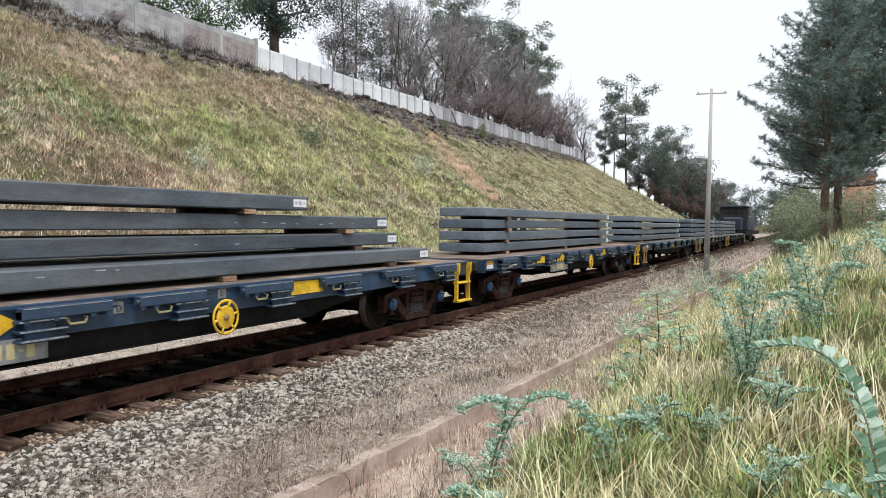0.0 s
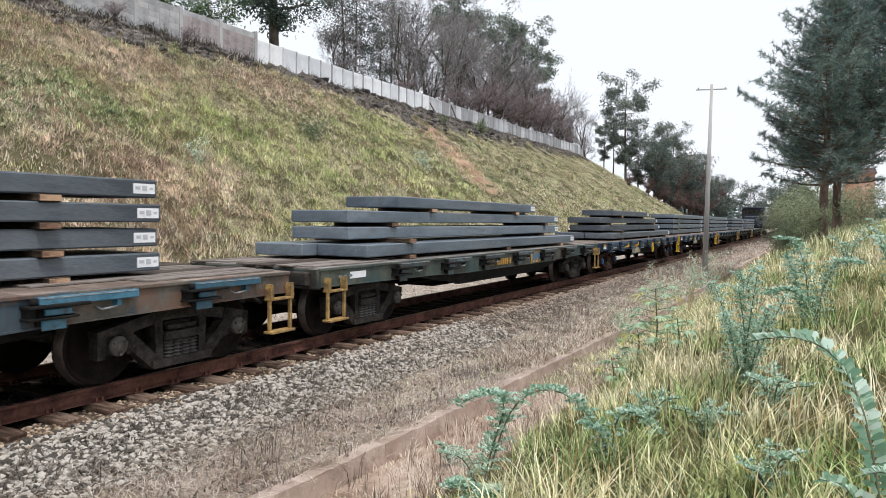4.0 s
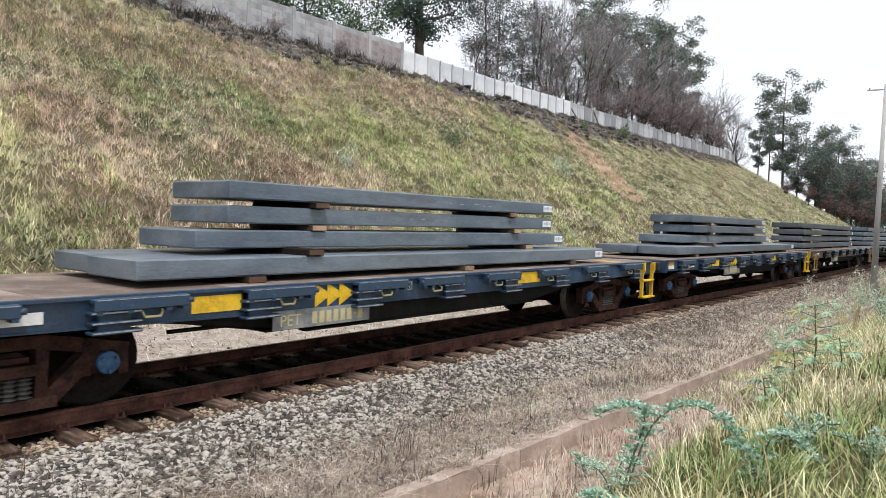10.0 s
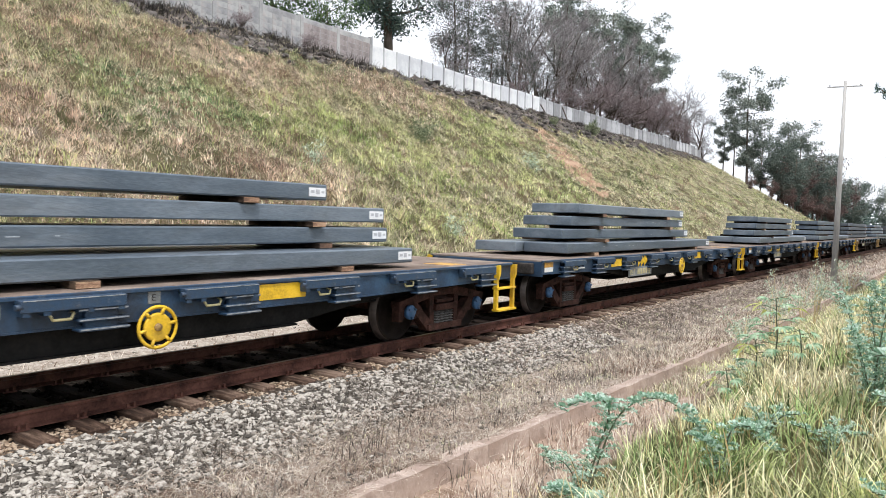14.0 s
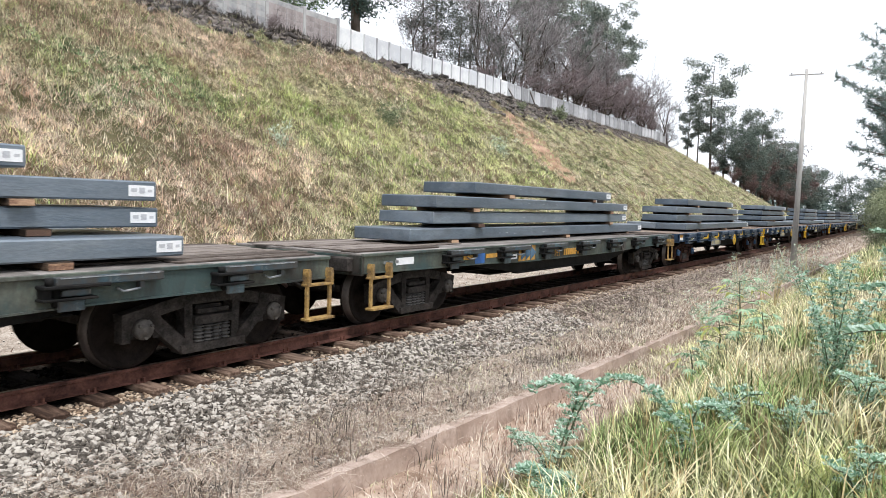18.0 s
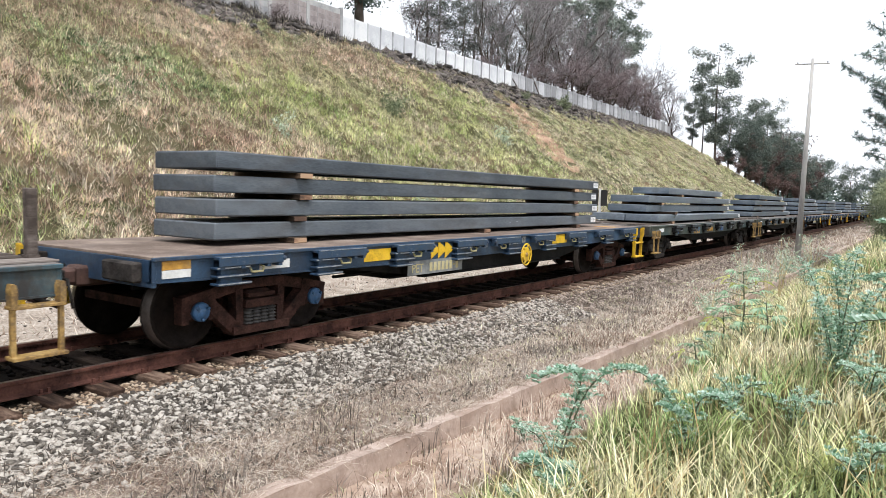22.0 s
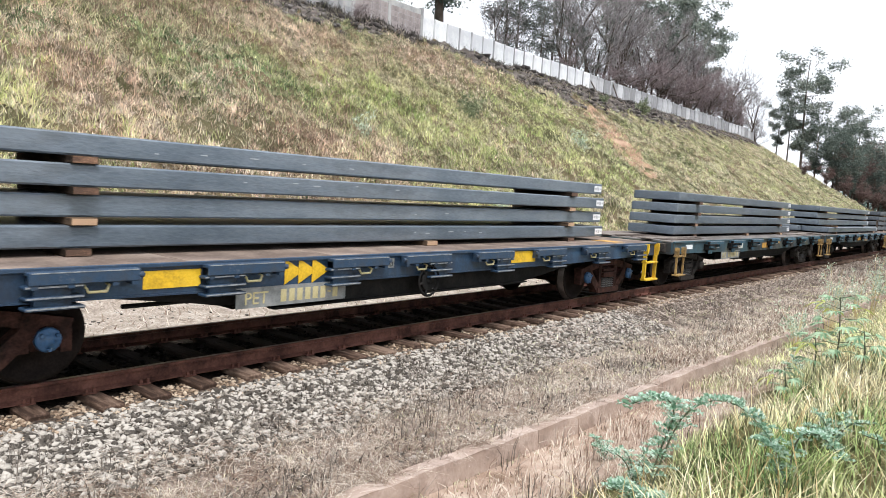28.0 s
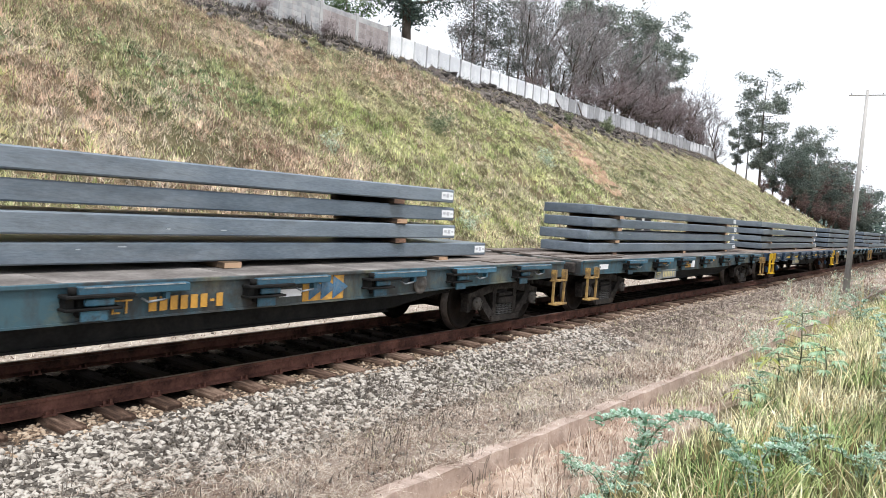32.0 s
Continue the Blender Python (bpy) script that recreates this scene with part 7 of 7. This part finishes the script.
def arching(x, y, fronds, size, pairs, compound=True):
    """A shrub whose branches follow given curves, in metres from the camera's stand."""
    z = float(gz(x, y))
    ob = thing("feathery_shrub", at(x, y, z), "arching shrub with feathery blue-green leaflets on the bank", "shrub", "feathery shrubs on the bank")
    stem, leaf = Soup(), Soup()
    for pts in fronds:
        if compound:
            spray(stem, leaf, np.array(pts) - (x, y, z), int(pairs * 1.6), size * 1.1, size * 0.46)
        else:
            frond(stem, leaf, np.array(pts) - (x, y, z), pairs, size)
    part("stem", stem.mesh("stem", M["green_stem"], True), ob)
    tagged(part("foliage", leaf.mesh("foliage", M["frond"]), ob), kind="stuff")
    return ob


arching(0.22, 1.9, [[(0.22, 1.9, 0.5), (0.2, 1.93, 1.05), (0.18, 1.94, 1.36), (0.14, 2.08, 1.56), (0.07, 2.14, 1.65), (-0.03, 2.18, 1.67), (-0.13, 2.21, 1.63)]], 0.046, 80, False)
arching(0.3, 1.75, [[(0.3, 1.75, 0.5), (0.2, 1.82, 1.1), (0.12, 1.86, 1.38), (0.05, 1.9, 1.37)], [(0.3, 1.75, 0.5), (0.26, 1.8, 1.2), (0.2, 1.9, 1.42), (0.14, 1.95, 1.38)]], 0.038, 30, False)
arching(-1.86, 4.2, [[(-1.86, 4.2, 0.05), (-1.85, 4.3, 0.4), (-1.8, 4.41, 0.62), (-1.78, 4.47, 0.74), (-1.86, 4.47, 0.8), (-1.98, 4.44, 0.78), (-2.12, 4.38, 0.68)],
                     [(-1.86, 4.2, 0.05), (-1.79, 4.38, 0.6), (-1.72, 4.5, 0.77), (-1.55, 4.65, 0.85), (-1.37, 4.73, 0.74), (-1.27, 4.78, 0.58)],
                     [(-1.86, 4.2, 0.05), (-1.93, 4.2, 0.2), (-1.99, 4.17, 0.24), (-2.04, 4.14, 0.2)], [(-1.86, 4.2, 0.05), (-1.82, 4.17, 0.2), (-1.72, 4.14, 0.24)]], 0.085, 30)
arching(-1.17, 4.85, [[(-1.17, 4.85, 0.2), (-1.17, 4.92, 0.62), (-1.03, 4.96, 0.67), (-0.87, 4.95, 0.52)], [(-1.17, 4.85, 0.2), (-1.25, 4.9, 0.5), (-1.4, 4.95, 0.52)]], 0.075, 22)
arching(-0.47, 6.4, [[(-0.47, 6.4, 0.5), (-0.46, 6.42, 0.9), (-0.42, 6.44, 1.3), (-0.38, 6.44, 1.6)], [(-0.47, 6.4, 0.5), (-0.54, 6.4, 0.85), (-0.62, 6.38, 1.2), (-0.72, 6.36, 1.46)],
                     [(-0.47, 6.4, 0.5), (-0.38, 6.4, 0.85), (-0.27, 6.42, 1.15), (-0.17, 6.42, 1.38)], [(-0.47, 6.4, 0.5), (-0.5, 6.3, 0.8), (-0.56, 6.26, 1.05), (-0.62, 6.22, 1.22)],
                     [(-0.47, 6.4, 0.5), (-0.4, 6.32, 0.8), (-0.34, 6.28, 1.1), (-0.28, 6.26, 1.3)], [(-0.47, 6.4, 0.5), (-0.46, 6.48, 0.9), (-0.5, 6.52, 1.2), (-0.54, 6.54, 1.42)]], 0.075, 26)
arching(0.02, 8.5, [[(0.02, 8.5, 0.6), (-0.02, 8.5, 1.2), (-0.08, 8.54, 1.6), (-0.18, 8.54, 1.8), (-0.34, 8.5, 1.78)], [(0.02, 8.5, 0.6), (0.1, 8.5, 1.3), (0.25, 8.5, 1.6), (0.45, 8.45, 1.55)], [(0.02, 8.5, 0.6), (0.0, 8.4, 1.1), (-0.2, 8.3, 1.3), (-0.4, 8.25, 1.2)], [(0.02, 8.5, 0.6), (-0.08, 8.5, 1.0), (-0.14, 8.5, 1.35), (-0.24, 8.5, 1.62)]], 0.1, 34)
for x, y, height, arms, reach, size, turn in (
        (-0.56, 7.6, 0.4, 5, 0.3, 0.07, 0.2), (0.5, 13.0, 0.7, 6, 0.4, 0.09, 0.4), (-0.9, 12.4, 0.5, 5, 0.4, 0.08, 2.0),
        (-0.15, 4.2, 0.3, 5, 0.3, 0.06, 1.4), (-1.07, 5.6, 0.28, 6, 0.28, 0.065, 0.8), (-0.6, 5.3, 0.27, 5, 0.28, 0.06, 1.9), (-0.2, 5.4, 0.34, 6, 0.32, 0.07, 2.6), (1.3, 17.0, 0.8, 7, 0.7, 0.12, 1.1), (-2.5, 10.8, 0.3, 6, 0.3, 0.075, 0.9),
        (-2.3, 5.1, 0.3, 5, 0.3, 0.065, 0.5), (-3.2, 6.4, 0.22, 5, 0.25, 0.06, 1.2), (-1.2, 15.5, 0.7, 7, 0.6, 0.1, 1.7), (-2.2, 19, 0.7, 7, 0.7, 0.11, 2.2), (0.9, 10.6, 0.8, 7, 0.6, 0.1, 1.2)):
    feathery(x, y, height, arms, reach, size, turn)


def palmate_leaf(bm, lobes, long):
    """A hand of narrow pointed lobes round one stalk, drooping towards the tips."""
    for k in range(lobes):
        a = (k - (lobes - 1) / 2) * 2.3 / max(lobes - 1, 1)
        r = long * (1 - 0.16 * abs(a))
        d, n = Vector((math.cos(a), math.sin(a), 0)), Vector((-math.sin(a), math.cos(a), 0))
        mid = [bm.verts.new(d * r * f + Vector((0, 0, z * r))) for f, z in ((0.0, 0.0), (0.45, 0.05), (1.0, -0.18))]
        for sgn in (1, -1):
            e = [bm.verts.new(d * r * f + n * sgn * r * w + Vector((0, 0, z * r))) for f, w, z in ((0.3, 0.08, 0.07), (0.62, 0.085, 0.04))]
            bm.faces.new([mid[0], mid[1], e[0]])
            bm.faces.new([mid[1], e[1], e[0]])
            bm.faces.new([mid[1], mid[2], e[1]])


def broad_weed(x, y, h, leaves, yellowed):
    """An upright weed with hand-shaped leaves, the oldest of them yellow."""
    ob = thing("broadleaf_weed", at(x, y, float(gz(x, y))), "upright weed with hand-shaped green leaves, some yellowed", "weed", "broadleaf weeds beside the drain")
    stem = Soup()
    stem.tube([(0, 0, -0.05), (0.03, 0.02, h * 0.5), (0.0, 0.0, h)], [0.012, 0.009, 0.005], 5)
    for k in range(leaves):
        f = 0.3 + 0.72 * k / leaves
        a, r = k * 137.5, h * (0.3 - 0.2 * f) + 0.04
        p = np.array([0.02 * math.sin(3 * f), 0.01, h * f])
        q = p + np.array([r * math.cos(math.radians(a)), r * math.sin(math.radians(a)), 0.05 * h])
        stem.tube([p, q], [0.004, 0.003], 4)
        old = k in yellowed
        part("leaf", mesh("yellow_leaf" if old else "palmate_leaf", lambda bm: palmate_leaf(bm, 3 if old else 7, 0.24 if old else 0.17), M["leaf_yellow" if old else "leaf_broad"]), ob, pose(*q, rng.uniform(-12, 12), rng.uniform(-5, 30), a) @ Matrix.Scale(rng.uniform(0.75, 1.15), 4), "yellowed leaf" if old else "")
    part("stem", stem.mesh("stem", M["green_stem"], True), ob)


broad_weed(-1.72, 9.1, 0.98, 22, (14, 16, 17))
broad_weed(-1.98, 9.3, 0.62, 12, (7,))
broad_weed(-1.42, 8.9, 0.5, 10, ())
broad_weed(-2.05, 8.3, 0.4, 9, (4,))


def tall_weed(x, y, h):
    ob = thing("tall_weed", at(x, y, float(gz(x, y))), "thin tall weed with pale seed heads beside the line", "weed", "tall weeds beside the line")
    head = Soup()
    for k in range(7):
        a, r = rng.uniform(0, 6.28), rng.uniform(0.1, 0.45)
        hh = h * rng.uniform(0.6, 1.1)
        tip = np.array([r * math.cos(a), r * math.sin(a), hh])
        stem = Soup()
        stem.tube([(0, 0, -0.05), tip * (0.35, 0.35, 0.6), tip], [0.008, 0.006, 0.003], 4)
        part("stem", stem.mesh("stem", M["straw"], True), ob)
        leaf_cards(head, tip * rng.uniform(0.55, 1.0, (14, 1)), 0.035, 0.05, 4)
    tagged(part("seed_plume", head.mesh("seed_plume", M["leaf_pale"]), ob), kind="stuff")


for x, y, h in ((-3.0, 15.5, 1.5), (-3.3, 17.5, 1.7), (-2.8, 19.0, 1.6), (-3.4, 21.0, 1.3), (-3.1, 13.5, 1.1), (-2.5, 22.5, 1.5), (-3.6, 25, 1.4)):
    tall_weed(x, y, h)


# ---- low growth that closes over the kerb and the verge further along ----
for n, x0, x1, y0, y1, clumps, tall, mat, label in (
        (11000, -3.9, -2.4, 10.5, 34, 460, (0.07, 0.26), "olive_grass", "low olive grass grown over the drain"), (17000, -4.9, -2.9, 11, 40, 640, (0.06, 0.22), "grass_dry", "dry grass grown over the kerb"), (7000, -6.2, -2.6, 30, 95, 420, (0.1, 0.4), "grass_dry", "dry grass beside the far track"),
        (5000, -3.5, -2.2, 12.5, 40, 200, (0.12, 0.4), "green_patch", "green grass in clumps beside the drain"), (3500, -6.2, -4.4, 8, 34, 200, (0.04, 0.14), "olive_grass", "sparse olive grass among the far stones"),
        (5000, -6.3, -4.4, 3, 20, 90, (0.05, 0.2), "weed_dark", "dark dead weeds in patches on the verge"), (2500, -5.6, -4.0, 2, 14, 120, (0.03, 0.1), "olive_grass", "low olive grass on the verge"),
        (1500, -4.0, -3.2, 3, 11, 90, (0.04, 0.16), "grass_dry", "thin dry grass in the drain")):
    x, y = clumped(n, x0, x1, y0, y1, clumps, 0.14, 1.3)
    thing("verge_cover", Matrix(), label, "grass", kind="stuff", me=blades(n, x, y, rng.uniform(tall[0], tall[1], n), 0.006 + 0.00012 * y1, 1.2, 2).mesh("verge_cover", M[mat]))


# ---- low greenery round the arching shrub ----
spots = np.array([(-1.88, 3.95), (-1.7, 4.05), (-2.0, 3.85), (-1.05, 5.0), (-0.75, 4.4), (-0.35, 4.3)])
k = rng.integers(0, len(spots), 1700)
x, y = spots[k, 0] + rng.normal(0, 0.1, 1700), spots[k, 1] + rng.normal(0, 0.13, 1700)
thing("bank_green_grass", Matrix(), "fresh green grass blades round the shrubs on the bank", "grass", kind="stuff", me=blades(1700, x, y, rng.uniform(0.12, 0.34, 1700), 0.008, 0.9, 2).mesh("bank_green_grass", M["green_patch"]))
feathery(-1.72, 4.0, 0.2, 6, 0.2, 0.06, 0.7)
feathery(-1.98, 3.95, 0.18, 5, 0.16, 0.055, 2.1)


# ---- what moves ----
def motions():
    times = [0.5 * k for k in range(65)]
    for ob, x, back, z in MOVERS:
        walk(ob, [(t, at(x, travelled(t) - back, z)) for t in times])
    # wheels roll without slipping
    ticks = [k / 15 for k in range(481)]
    for s in (1, -1):
        first = WHEELSETS[s][0]
        walk(first, [(t, pose(0, s * 0.94, WHEEL_R, -math.degrees(travelled(t) / WHEEL_R))) for t in ticks])
        for w in WHEELSETS[s][1:]:
            w.rotation_mode = "QUATERNION"
            keys = w.animation_data_create()
            keys.action = first.animation_data.action
            keys.action_slot = first.animation_data.action_slot


motions()
